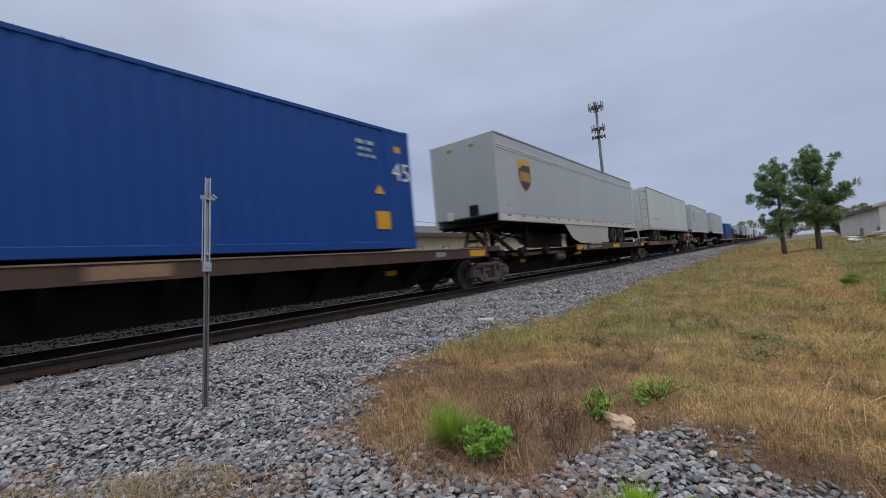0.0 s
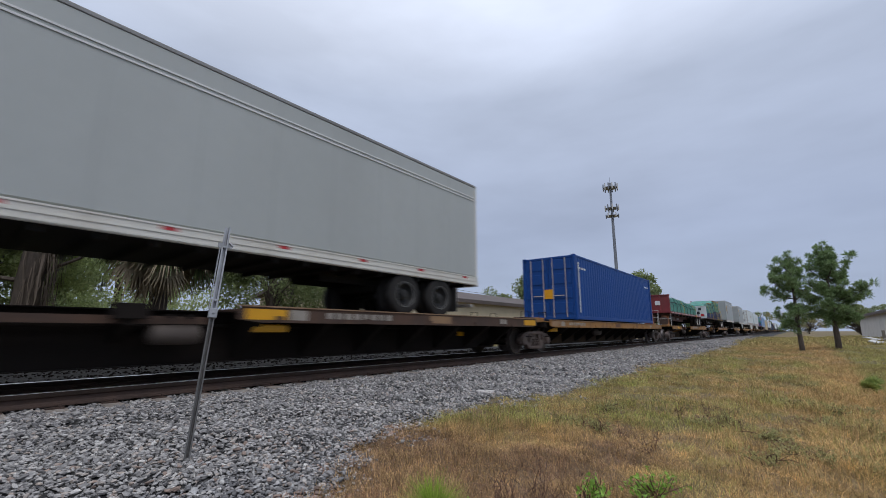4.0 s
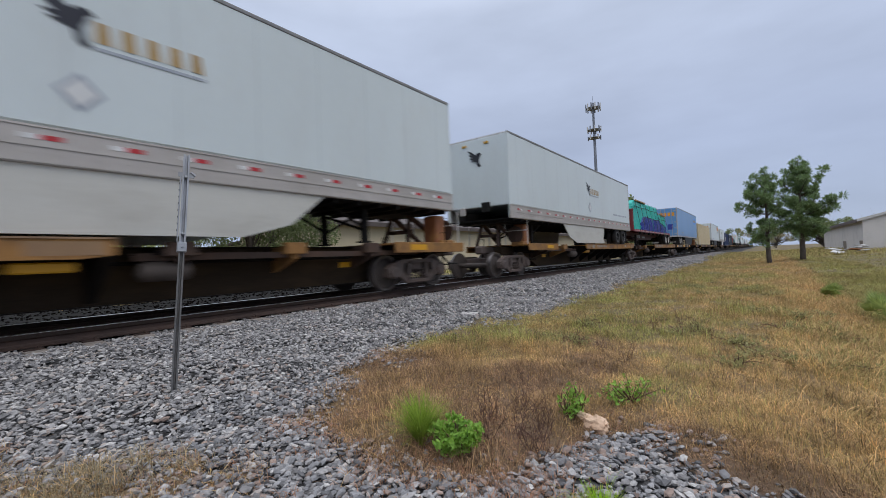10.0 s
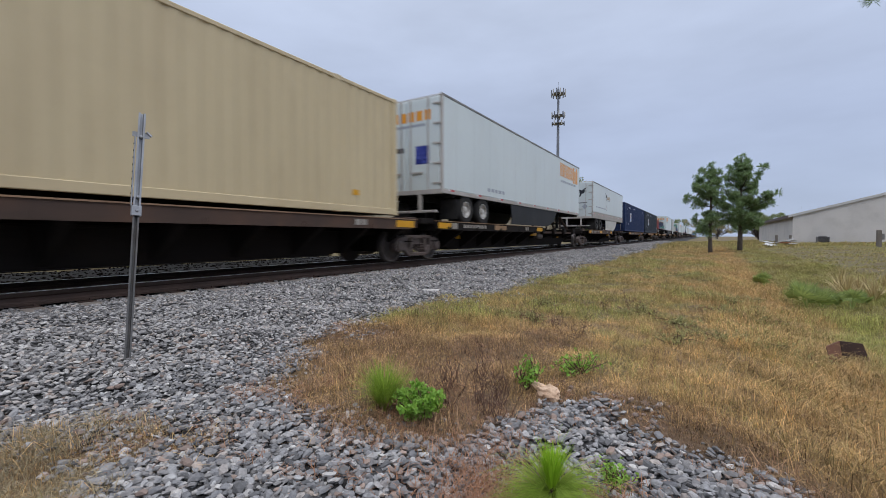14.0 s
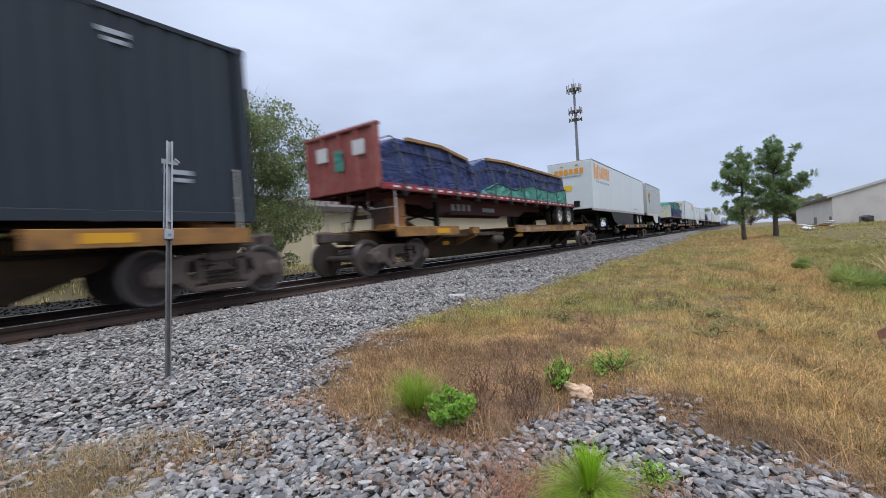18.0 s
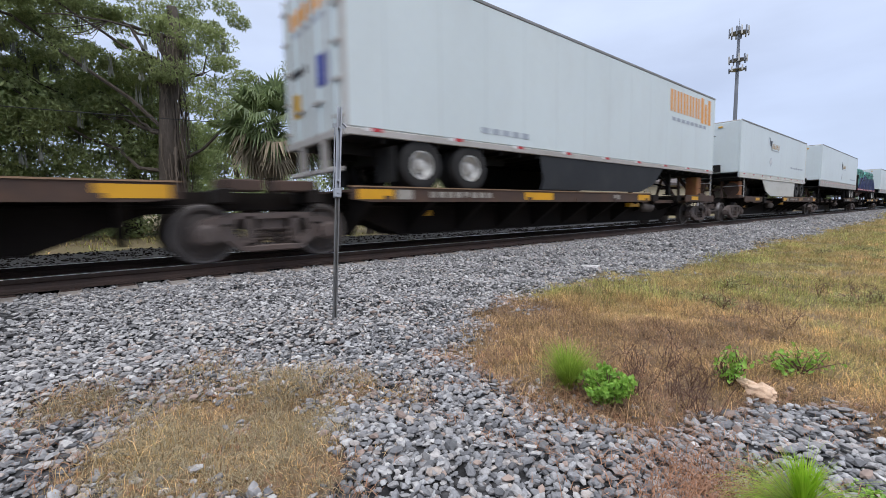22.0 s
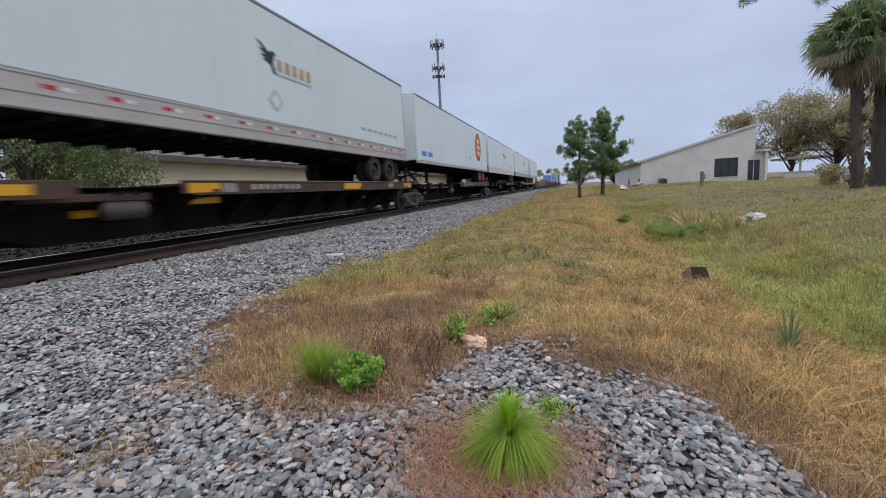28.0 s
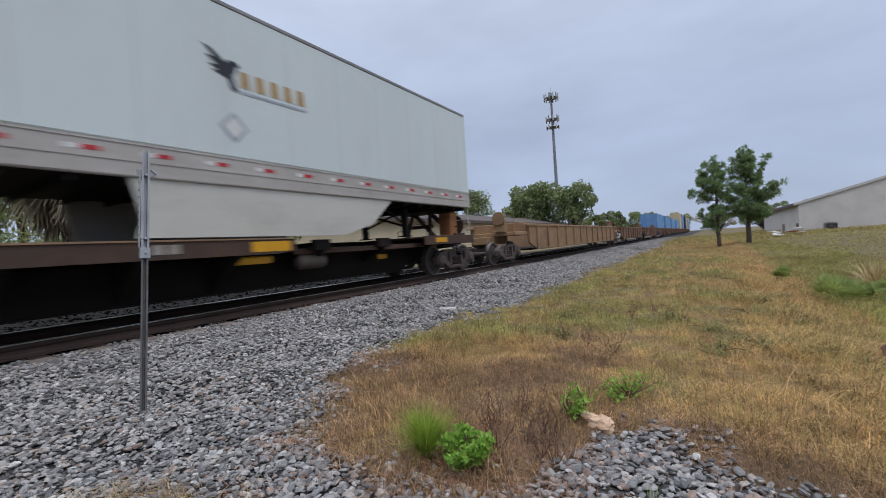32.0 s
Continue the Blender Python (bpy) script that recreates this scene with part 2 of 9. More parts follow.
skirt_cream = mat("skirt_cream", (0.47, 0.445, 0.375), (0.41, 0.385, 0.32), 0.45, 0, 0.6, 14, dirt=(0.30, 0.27, 0.21), dirt_amount=0.3, bump=0.03)
rim_lipm = mat("worn_rim_lip", (0.20, 0.195, 0.19), (0.10, 0.10, 0.095), 0.5, 0.3, 5, 40)
rim_red = mat("rim_red", (0.66, 0.03, 0.08), (0.5, 0.02, 0.05), 0.45, 0, 5, 40)
car_brown = mat("car_brown", (0.080, 0.045, 0.031), (0.048, 0.030, 0.022), 0.8, 0, 1.3, 24, dirt=(0.125, 0.060, 0.030), dirt_amount=0.6, dirt_scale=1.4, bump=0.2)
car_yellow = mat("car_yellow", (0.38, 0.185, 0.045), (0.25, 0.12, 0.036), 0.7, 0, 2.2, 24, dirt=(0.085, 0.045, 0.028), dirt_amount=0.85, dirt_scale=2.4, bump=0.2)
# near black: part of the shade below the deck is in this colour
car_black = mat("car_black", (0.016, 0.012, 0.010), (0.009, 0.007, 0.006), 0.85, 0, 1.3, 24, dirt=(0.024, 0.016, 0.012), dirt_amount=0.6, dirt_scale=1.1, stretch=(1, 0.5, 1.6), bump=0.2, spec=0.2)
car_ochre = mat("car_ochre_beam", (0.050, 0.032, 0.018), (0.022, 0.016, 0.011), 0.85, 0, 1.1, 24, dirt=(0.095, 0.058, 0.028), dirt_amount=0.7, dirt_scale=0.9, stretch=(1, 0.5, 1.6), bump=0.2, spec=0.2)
tank_grey = mat("dull_tank", (0.095, 0.074, 0.062), (0.055, 0.043, 0.036), 0.7, 0.1, 3, 30, dirt=(0.06, 0.045, 0.035), dirt_amount=0.6, dirt_scale=3)
car_rust = mat("car_rust", (0.17, 0.085, 0.05), (0.12, 0.06, 0.038), 0.8, 0, 1.3, 24, dirt=(0.30, 0.19, 0.10), dirt_amount=0.6, bump=0.2)
car_tan = mat("car_tan", (0.34, 0.21, 0.11), (0.25, 0.15, 0.08), 0.8, 0, 1.3, 24, dirt=(0.12, 0.07, 0.045), dirt_amount=0.7, bump=0.2)
deck_edge = mat("worn_deck_edge", (0.36, 0.23, 0.13), (0.20, 0.12, 0.075), 0.7, 0.2, 2, 30, bump=0.2)
yellow_mark = mat("yellow_reflector", (0.72, 0.36, 0.01), (0.60, 0.29, 0.01), 0.45, 0, 3, 30)
red_mark = mat("red_reflector", (0.50, 0.025, 0.03), (0.42, 0.02, 0.025), 0.4, 0, 3, 30)
white_mark = mat("white_reflector", (0.72, 0.72, 0.70), (0.62, 0.62, 0.60), 0.4, 0, 3, 30)
sill_letter = mat("sill_lettering", (0.40, 0.37, 0.32), (0.22, 0.19, 0.16), 0.7, 0, 3, 30)
grey_mark = mat("faded_lettering", (0.30, 0.33, 0.38), (0.40, 0.43, 0.47), 0.5, 0, 3, 30)
shield_brown = mat("shield_brown", (0.035, 0.018, 0.010), (0.028, 0.014, 0.009), 0.4, 0, 3, 30)
shield_gold = mat("shield_gold", (0.62, 0.35, 0.02), (0.55, 0.30, 0.02), 0.4, 0, 3, 30)
orange_mark = mat("orange_lettering", (0.80, 0.33, 0.02), (0.72, 0.29, 0.02), 0.4, 0, 3, 30)
gold_mark = mat("tan_lettering", (0.45, 0.30, 0.12), (0.38, 0.25, 0.10), 0.4, 0, 3, 30)
crow_black = mat("bird_black", (0.012, 0.014, 0.022), (0.02, 0.02, 0.03), 0.5, 0, 3, 30)
sky_mark = mat("bright_blue_mark", (0.03, 0.27, 0.75), (0.02, 0.22, 0.62), 0.4, 0, 3, 30)
lime_mark = mat("lime_spot", (0.55, 0.85, 0.02), (0.45, 0.70, 0.02), 0.5, 0, 3, 30)
red_logo = mat("red_logo", (0.62, 0.02, 0.02), (0.5, 0.02, 0.02), 0.4, 0, 3, 30)
yellow_logo = mat("yellow_logo", (0.85, 0.55, 0.02), (0.78, 0.48, 0.02), 0.4, 0, 3, 30)
red_frame = mat("red_frame", (0.26, 0.035, 0.04), (0.18, 0.028, 0.03), 0.55, 0, 1.5, 24, dirt=(0.10, 0.05, 0.04), dirt_amount=0.5)
faded_red = mat("faded_red", (0.36, 0.10, 0.08), (0.25, 0.06, 0.055), 0.7, 0, 1.5, 24, dirt=(0.45, 0.25, 0.2), dirt_amount=0.6, dirt_scale=2)
maroon_frame = mat("maroon_frame", (0.075, 0.010, 0.014), (0.045, 0.008, 0.010), 0.55, 0, 1.5, 24, dirt=(0.08, 0.05, 0.04), dirt_amount=0.5)
rust_frame = mat("rusty_frame", (0.36, 0.13, 0.05), (0.24, 0.10, 0.045), 0.7, 0, 2, 24, dirt=(0.45, 0.25, 0.06), dirt_amount=0.6, dirt_scale=3)
tarp_green = mat("tarp_green", (0.070, 0.29, 0.225), (0.055, 0.235, 0.185), 0.42, 0, 1.6, 3, bump=0.40, bump_size=0.05, creases=0.60)
tarp_teal = mat("tarp_teal", (0.03, 0.54, 0.45), (0.025, 0.47, 0.395), 0.42, 0, 1.6, 3, bump=0.40, bump_size=0.05, creases=0.60)
tarp_blue = mat("tarp_blue", (0.026, 0.045, 0.30), (0.021, 0.035, 0.24), 0.40, 0, 1.6, 3, bump=0.40, bump_size=0.05, creases=0.60)
tarp_dark = mat("tarp_dark", (0.022, 0.036, 0.14), (0.017, 0.028, 0.105), 0.42, 0, 1.2, 3, bump=0.40, bump_size=0.05, creases=0.60)
strap_dark = mat("strap_dark", (0.03, 0.04, 0.045), (0.05, 0.06, 0.06), 0.8, 0, 3, 40)
strap_green = mat("strap_green", (0.02, 0.36, 0.17), (0.015, 0.26, 0.12), 0.8, 0, 3, 40)
strap_yellow = mat("strap_yellow", (0.58, 0.42, 0.02), (0.48, 0.34, 0.02), 0.8, 0, 3, 40)
wood_edge = mat("edge_board", (0.36, 0.21, 0.09), (0.28, 0.16, 0.07), 0.7, 0, 3, 40)
rail_steel = mat("rail_web", (0.075, 0.044, 0.032), (0.045, 0.028, 0.022), 0.8, 0.1, 3, 40, dirt=(0.028, 0.02, 0.016), dirt_amount=0.6, dirt_scale=2, bump=0.2)
rail_grease = mat("dark_rail_flank", (0.040, 0.026, 0.020), (0.024, 0.017, 0.014), 0.6, 0.2, 3, 40, bump=0.1, spec=0.2)
rail_top = mat("rail_head", (0.62, 0.62, 0.63), (0.48, 0.48, 0.49), 0.28, 1.0, 3, 60, bump=0)
tie_wood = mat("tie_wood", (0.36, 0.315, 0.275), (0.19, 0.16, 0.14), 0.85, 0, 2, 30, stretch=(0.3, 1, 1), bump=0.4, obj_random=0.4)
wheel_steel = mat("wheel_steel", (0.085, 0.066, 0.056), (0.045, 0.036, 0.032), 0.7, 0.1, 4, 40)
wheel_tread = mat("wheel_tread", (0.20, 0.18, 0.17), (0.12, 0.105, 0.10), 0.4, 0.8, 4, 40, bump=0)
truck_iron = mat("truck_iron", (0.120, 0.090, 0.078), (0.065, 0.050, 0.044), 0.65, 0.1, 4, 40, dirt=(0.12, 0.068, 0.045), dirt_amount=0.5, dirt_scale=3, bump=0.3)
galv_dull = mat("dull_galvanised_post", (0.19, 0.185, 0.18), (0.10, 0.098, 0.095), 0.65, 0.4, 5, 60, dirt=(0.10, 0.08, 0.065), dirt_amount=0.6, dirt_scale=3)
galv = mat("galvanised_post", (0.42, 0.43, 0.45), (0.30, 0.31, 0.33), 0.5, 0.4, 5, 60, dirt=(0.22, 0.20, 0.17), dirt_amount=0.4, dirt_scale=4)


def stone_material(name, tint):
    """Crushed rock: slate blue to pale grey stones with a few brown ones, each speckled."""
    m = bpy.data.materials.new(name)
    m.use_nodes = True
    n, l = m.node_tree.nodes, m.node_tree.links
    p = n["Principled BSDF"]
    geo = n.new("ShaderNodeNewGeometry")
    r = n.new("ShaderNodeValToRGB")
    e = r.color_ramp.elements
    e[0].position, e[0].color = 0.0, (*(a * b for a, b in zip((0.105, 0.100, 0.097), tint)), 1)
    e[1].position, e[1].color = 1.0, (*(a * b for a, b in zip((0.46, 0.44, 0.415), tint)), 1)
    for k, c in ((0.25, (0.172, 0.164, 0.160)), (0.52, (0.247, 0.236, 0.228)), (0.80, (0.338, 0.322, 0.308)), (0.88, (0.30, 0.245, 0.205)), (0.93, (0.378, 0.36, 0.34))):
        e.new(k).color = (*(a * b for a, b in zip(c, tint)), 1)
    l.new(geo.outputs["Random Per Island"], r.inputs[0])
    co = n.new("ShaderNodeTexCoord")
    t = n.new("ShaderNodeTexNoise")
    t.inputs["Scale"].default_value, t.inputs["Detail"].default_value, t.inputs["Roughness"].default_value = 30, 6, 0.65
    l.new(co.outputs["Object"], t.inputs["Vector"])
    mr = n.new("ShaderNodeMapRange")
    mr.inputs["From Min"].default_value, mr.inputs["From Max"].default_value = 0.3, 0.7
    mr.inputs["To Min"].default_value, mr.inputs["To Max"].default_value = 0.80, 1.55
    l.new(t.outputs[0], mr.inputs[0])
    sc = n.new("ShaderNodeVectorMath")
    sc.operation = "SCALE"
    l.new(r.outputs[0], sc.inputs[0])
    l.new(mr.outputs[0], sc.inputs["Scale"])
    l.new(sc.outputs[0], p.inputs["Base Color"])
    p.inputs["Roughness"].default_value = 0.8
    b = n.new("ShaderNodeBump")
    b.inputs["Strength"].default_value, b.inputs["Distance"].default_value = 0.35, 0.006
    l.new(t.outputs[0], b.inputs["Height"])
    l.new(b.outputs[0], p.inputs["Normal"])
    return m


stone_mat = stone_material("ballast_stone", (1.0, 1.0, 1.0))
stone_slate = stone_material("slate_stone", (0.74, 0.76, 0.79))
# dirt and oil, with the shade under the train put into the colour too
stone_dirty_shaded = mat("dirty_shaded_stone", (0.014, 0.012, 0.010), (0.006, 0.005, 0.005), 0.95, 0, 9, 60, island=True, bump=0.4, bump_size=0.006, spec=0.0)
stone_brown = mat("brown_stone", (0.40, 0.30, 0.245), (0.13, 0.095, 0.08), 0.9, 0, 9, 60, island=True, bump=0.4, bump_size=0.006)
stone_loose = mat("loose_stone", (0.31, 0.305, 0.305), (0.075, 0.075, 0.083), 0.85, 0, 9, 60, obj_random=0.65, bump=0.4, bump_size=0.006)
lime_rock = mat("tan_rock", (0.72, 0.53, 0.38), (0.46, 0.29, 0.18), 0.9, 0, 9, 60, bump=0.4, bump_size=0.004)
white_rock = mat("pale_rock", (0.58, 0.55, 0.52), (0.45, 0.42, 0.40), 0.85, 0, 6, 50, bump=0.5)
grey_straw = mat("faded_grass_blades", (0.50, 0.40, 0.24), (0.17, 0.135, 0.075), 0.8, 0, 3, 30, island=True, bump=0)
straw_long = mat("tan_grass_blades", (0.62, 0.50, 0.25), (0.36, 0.27, 0.12), 0.8, 0, 3, 30, island=True, bump=0)
olive_grass = mat("olive_grass_blades", (0.29, 0.27, 0.10), (0.13, 0.14, 0.05), 0.8, 0, 3, 30, island=True, bump=0)
leaf_weed = mat("pale_weed_leaves", (0.50, 0.48, 0.20), (0.26, 0.26, 0.11), 0.65, 0, 3, 30, island=True, bump=0, thin=0.4)
pine_straw = mat("pine_straw", (0.48, 0.25, 0.14), (0.17, 0.08, 0.045), 0.8, 0, 3, 30, island=True, bump=0)
TONES = ((0.0, (0.30, 0.185, 0.115)), (0.22, (0.39, 0.258, 0.136)), (0.48, (0.57, 0.378, 0.165)), (0.72, (0.36, 0.288, 0.122)), (1.0, (0.37, 0.375, 0.115)))


def tone_ramp(n, l, value):
    """From reddish stubble through tan and gold to olive and green."""
    r = n.new("ShaderNodeValToRGB")
    e = r.color_ramp.elements
    e[0].position, e[0].color = TONES[0][0], (*TONES[0][1], 1)
    e[1].position, e[1].color = TONES[-1][0], (*TONES[-1][1], 1)
    for p, c in TONES[1:-1]:
        k = e.new(p)
        k.color = (*c, 1)
    l.new(value, r.inputs[0])
    return r.outputs[0]


def blade_material(name, low, high):
    m = bpy.data.materials.new(name)
    m.use_nodes = True
    n, l = m.node_tree.nodes, m.node_tree.links
    p = n["Principled BSDF"]
    a = n.new("ShaderNodeAttribute")
    a.attribute_name = "tone"
    col = tone_ramp(n, l, a.outputs["Fac"])
    geo = n.new("ShaderNodeNewGeometry")
    mr = n.new("ShaderNodeMapRange")
    mr.inputs["To Min"].default_value, mr.inputs["To Max"].default_value = low, high
    l.new(geo.outputs["Random Per Island"], mr.inputs[0])
    sc = n.new("ShaderNodeVectorMath")
    sc.operation = "SCALE"
    l.new(col, sc.inputs[0])
    v = n.new("ShaderNodeAttribute")
    v.attribute_name = "value"
    mv = n.new("ShaderNodeMath")
    mv.operation = "MULTIPLY"
    l.new(mr.outputs[0], mv.inputs[0])
    l.new(v.outputs["Fac"], mv.inputs[1])
    l.new(mv.outputs[0], sc.inputs["Scale"])
    l.new(sc.outputs[0], p.inputs["Base Color"])
    p.inputs["Roughness"].default_value = 0.75
    p.inputs["Specular IOR Level"].default_value = 0.25
    see_through(m, sc.outputs[0], 0.3)
    return m


grass_mat = blade_material("grass_blades", 0.30, 1.75)
grass_even = blade_material("even_grass_blades", 0.62, 1.38)
needle_candle = mat("candle_needles", (0.48, 0.68, 0.06), (0.26, 0.46, 0.03), 0.7, 0, 3, 30, island=True, bump=0, spec=0.15, thin=0.4)
needle_bright = mat("bright_needles", (0.44, 0.56, 0.09), (0.15, 0.25, 0.03), 0.7, 0, 3, 30, island=True, bump=0, spec=0.15, thin=0.4)
leaf_bright = mat("weed_leaves", (0.36, 0.56, 0.09), (0.16, 0.33, 0.045), 0.55, 0, 3, 30, island=True, bump=0, thin=0.4)
leaf_dark = mat("oak_leaves", (0.41, 0.46, 0.19), (0.165, 0.20, 0.078), 0.65, 0, 3, 30, island=True, bump=0, thin=0.45)
leaf_olive = mat("olive_oak_leaves", (0.47, 0.53, 0.24), (0.23, 0.28, 0.12), 0.65, 0, 3, 30, island=True, bump=0, thin=0.5)
leaf_mid = mat("shrub_leaves", (0.33, 0.38, 0.165), (0.105, 0.14, 0.052), 0.65, 0, 3, 30, island=True, bump=0, thin=0.4)
leaf_pine = mat("pine_needles", (0.31, 0.42, 0.18), (0.11, 0.175, 0.07), 0.65, 0, 3, 30, island=True, bump=0, thin=0.4)
leaf_palm = mat("palm_fronds", (0.30, 0.36, 0.155), (0.085, 0.125, 0.048), 0.5, 0, 3, 30, island=True, bump=0, thin=0.4)
leaf_palmetto = mat("palmetto_fronds", (0.40, 0.47, 0.14), (0.19, 0.25, 0.07), 0.5, 0, 3, 30, island=True, bump=0, thin=0.4)
leaf_dead = mat("dead_fronds", (0.36, 0.29, 0.19), (0.18, 0.135, 0.085), 0.8, 0, 3, 30, island=True, bump=0)
leaf_autumn = mat("autumn_leaves", (0.46, 0.40, 0.21), (0.25, 0.22, 0.11), 0.7, 0, 3, 30, island=True, bump=0, thin=0.5)
moss = mat("hanging_moss", (0.20, 0.20, 0.165), (0.12, 0.12, 0.10), 0.9, 0, 3, 30, island=True, bump=0)
vine_brown = mat("dead_vines", (0.20, 0.155, 0.12), (0.09, 0.07, 0.055), 0.9, 0, 3, 30, island=True, bump=0)
bark = mat("bark", (0.125, 0.098, 0.078), (0.060, 0.047, 0.038), 0.9, 0, 3, 20, stretch=(4, 4, 0.8), bump=0.6, bump_size=0.03)
twig = mat("twigs", (0.16, 0.085, 0.058), (0.08, 0.045, 0.03), 0.9, 0, 3, 20, bump=0)
stucco = mat("grey_stucco", (0.64, 0.605, 0.56), (0.57, 0.54, 0.50), 0.85, 0, 0.4, 20, dirt=(0.33, 0.31, 0.28), dirt_amount=0.25)
beige_wall = mat("beige_wall", (0.62, 0.53, 0.36), (0.55, 0.47, 0.32), 0.8, 0, 0.4, 20, dirt=(0.42, 0.36, 0.25), dirt_amount=0.25)
brown_roof = mat("brown_roof", (0.115, 0.092, 0.082), (0.085, 0.068, 0.06), 0.85, 0, 0.5, 20)
grey_roof = mat("grey_roof", (0.22, 0.21, 0.20), (0.16, 0.155, 0.15), 0.8, 0, 0.5, 20)
pale_trim = mat("pale_trim", (0.55, 0.54, 0.51), (0.48, 0.47, 0.45), 0.6, 0, 1, 20)
glass = mat("dark_glass", (0.03, 0.034, 0.038), (0.022, 0.025, 0.03), 0.08, 0, 1, 20, bump=0)
pole_wood = mat("pole_wood", (0.21, 0.185, 0.16), (0.14, 0.12, 0.10), 0.9, 0, 2, 30, stretch=(4, 4, 0.5), bump=0.3)
tower_grey = mat("tower_steel", (0.25, 0.26, 0.28), (0.18, 0.19, 0.21), 0.5, 0.5, 0.3, 5)
cable_black = mat("cable", (0.02, 0.02, 0.02), None, 0.7, 0, 3, 30, bump=0)
rust_pipe = mat("rusty_drain", (0.22, 0.10, 0.06), (0.13, 0.06, 0.04), 0.85, 0, 6, 40, bump=0.4)
# rust darkened by the shade of the plate's hollow
shaded_rust = mat("shaded_rust", (0.055, 0.025, 0.018), (0.03, 0.015, 0.012), 0.85, 0, 6, 40, bump=0.4)
dark_inside = mat("dark_inside", (0.01, 0.01, 0.01), None, 0.9, 0, 3, 30, bump=0)


def ground_material():
    m = bpy.data.materials.new("ground_soil")
    m.use_nodes = True
    n, l = m.node_tree.nodes, m.node_tree.links
    p = n["Principled BSDF"]
    co = n.new("ShaderNodeTexCoord")

    def noise_at(scale, detail=5):
        t = n.new("ShaderNodeTexNoise")
        t.inputs["Scale"].default_value, t.inputs["Detail"].default_value = scale, detail
        l.new(co.outputs["Object"], t.inputs["Vector"])
        return t.outputs[0]

    def blend(fac, a, b):
        x = n.new("ShaderNodeMix")
        x.data_type = "RGBA"
        l.new(fac, x.inputs[0])
        for i, v in ((6, a), (7, b)):
            if isinstance(v, tuple):
                x.inputs[i].default_value = (*v, 1)
            else:
                l.new(v, x.inputs[i])
        return x.outputs[2]

    def ramp(v, lo, hi):
        r = n.new("ShaderNodeMapRange")
        r.inputs["From Min"].default_value, r.inputs["From Max"].default_value = lo, hi
        l.new(v, r.inputs[0])
        return r.outputs[0]

    def attr(name):
        a = n.new("ShaderNodeAttribute")
        a.attribute_name = name
        return a.outputs["Fac"]

    def joined(a, b, k):
        x = n.new("ShaderNodeMath")
        x.operation = "MULTIPLY_ADD"
        l.new(b, x.inputs[0])
        x.inputs[1].default_value = k
        l.new(a, x.inputs[2])
        return x.outputs[0]

    f1, f2, f3 = noise_at(0.7), noise_at(6.0), noise_at(45.0, 3)
    tone = joined(joined(joined(attr("tone"), f1, 0.25), f2, 0.30), f3, 0.25)
    shift = n.new("ShaderNodeMath")
    shift.operation = "SUBTRACT"
    l.new(tone, shift.inputs[0])
    shift.inputs[1].default_value = 0.40
    # soil tone scaled down, so shade between the blades is in its colour
    dark = n.new("ShaderNodeVectorMath")
    dark.operation = "SCALE"
    l.new(tone_ramp(n, l, shift.outputs[0]), dark.inputs[0])
    dark.inputs["Scale"].default_value = 0.46
    soil = dark.outputs[0]
    soil = blend(ramp(joined(f3, f2, 0.7), 0.70, 1.05), soil, (0.13, 0.085, 0.05))
    vor = n.new("ShaderNodeTexVoronoi")
    vor.inputs["Scale"].default_value = 17
    l.new(co.outputs["Object"], vor.inputs["Vector"])
    oily_shaded = ramp(attr("oily_shaded"), 0.2, 0.8)
    # dark cell edges paint the shade in the gaps between stones
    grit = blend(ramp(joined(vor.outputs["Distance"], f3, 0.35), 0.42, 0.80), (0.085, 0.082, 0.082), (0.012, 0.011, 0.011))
    # near-black bed: oil plus under-train shade, painted as one colour
    grit = blend(oily_shaded, grit, (0.008, 0.007, 0.006))
    c = soil
    edge2 = joined(joined(attr("gravel"), f2, 0.9), f3, 0.6)
    c = blend(ramp(edge2, 1.0, 1.35), c, grit)
    l.new(c, p.inputs["Base Color"])
    p.inputs["Roughness"].default_value = 0.95
    b = n.new("ShaderNodeBump")
    b.inputs["Strength"].default_value, b.inputs["Distance"].default_value = 0.6, 0.04
    l.new(joined(f2, vor.outputs["Distance"], -0.7), b.inputs["Height"])
    l.new(b.outputs[0], p.inputs["Normal"])
    return m


soil_mat = ground_material()


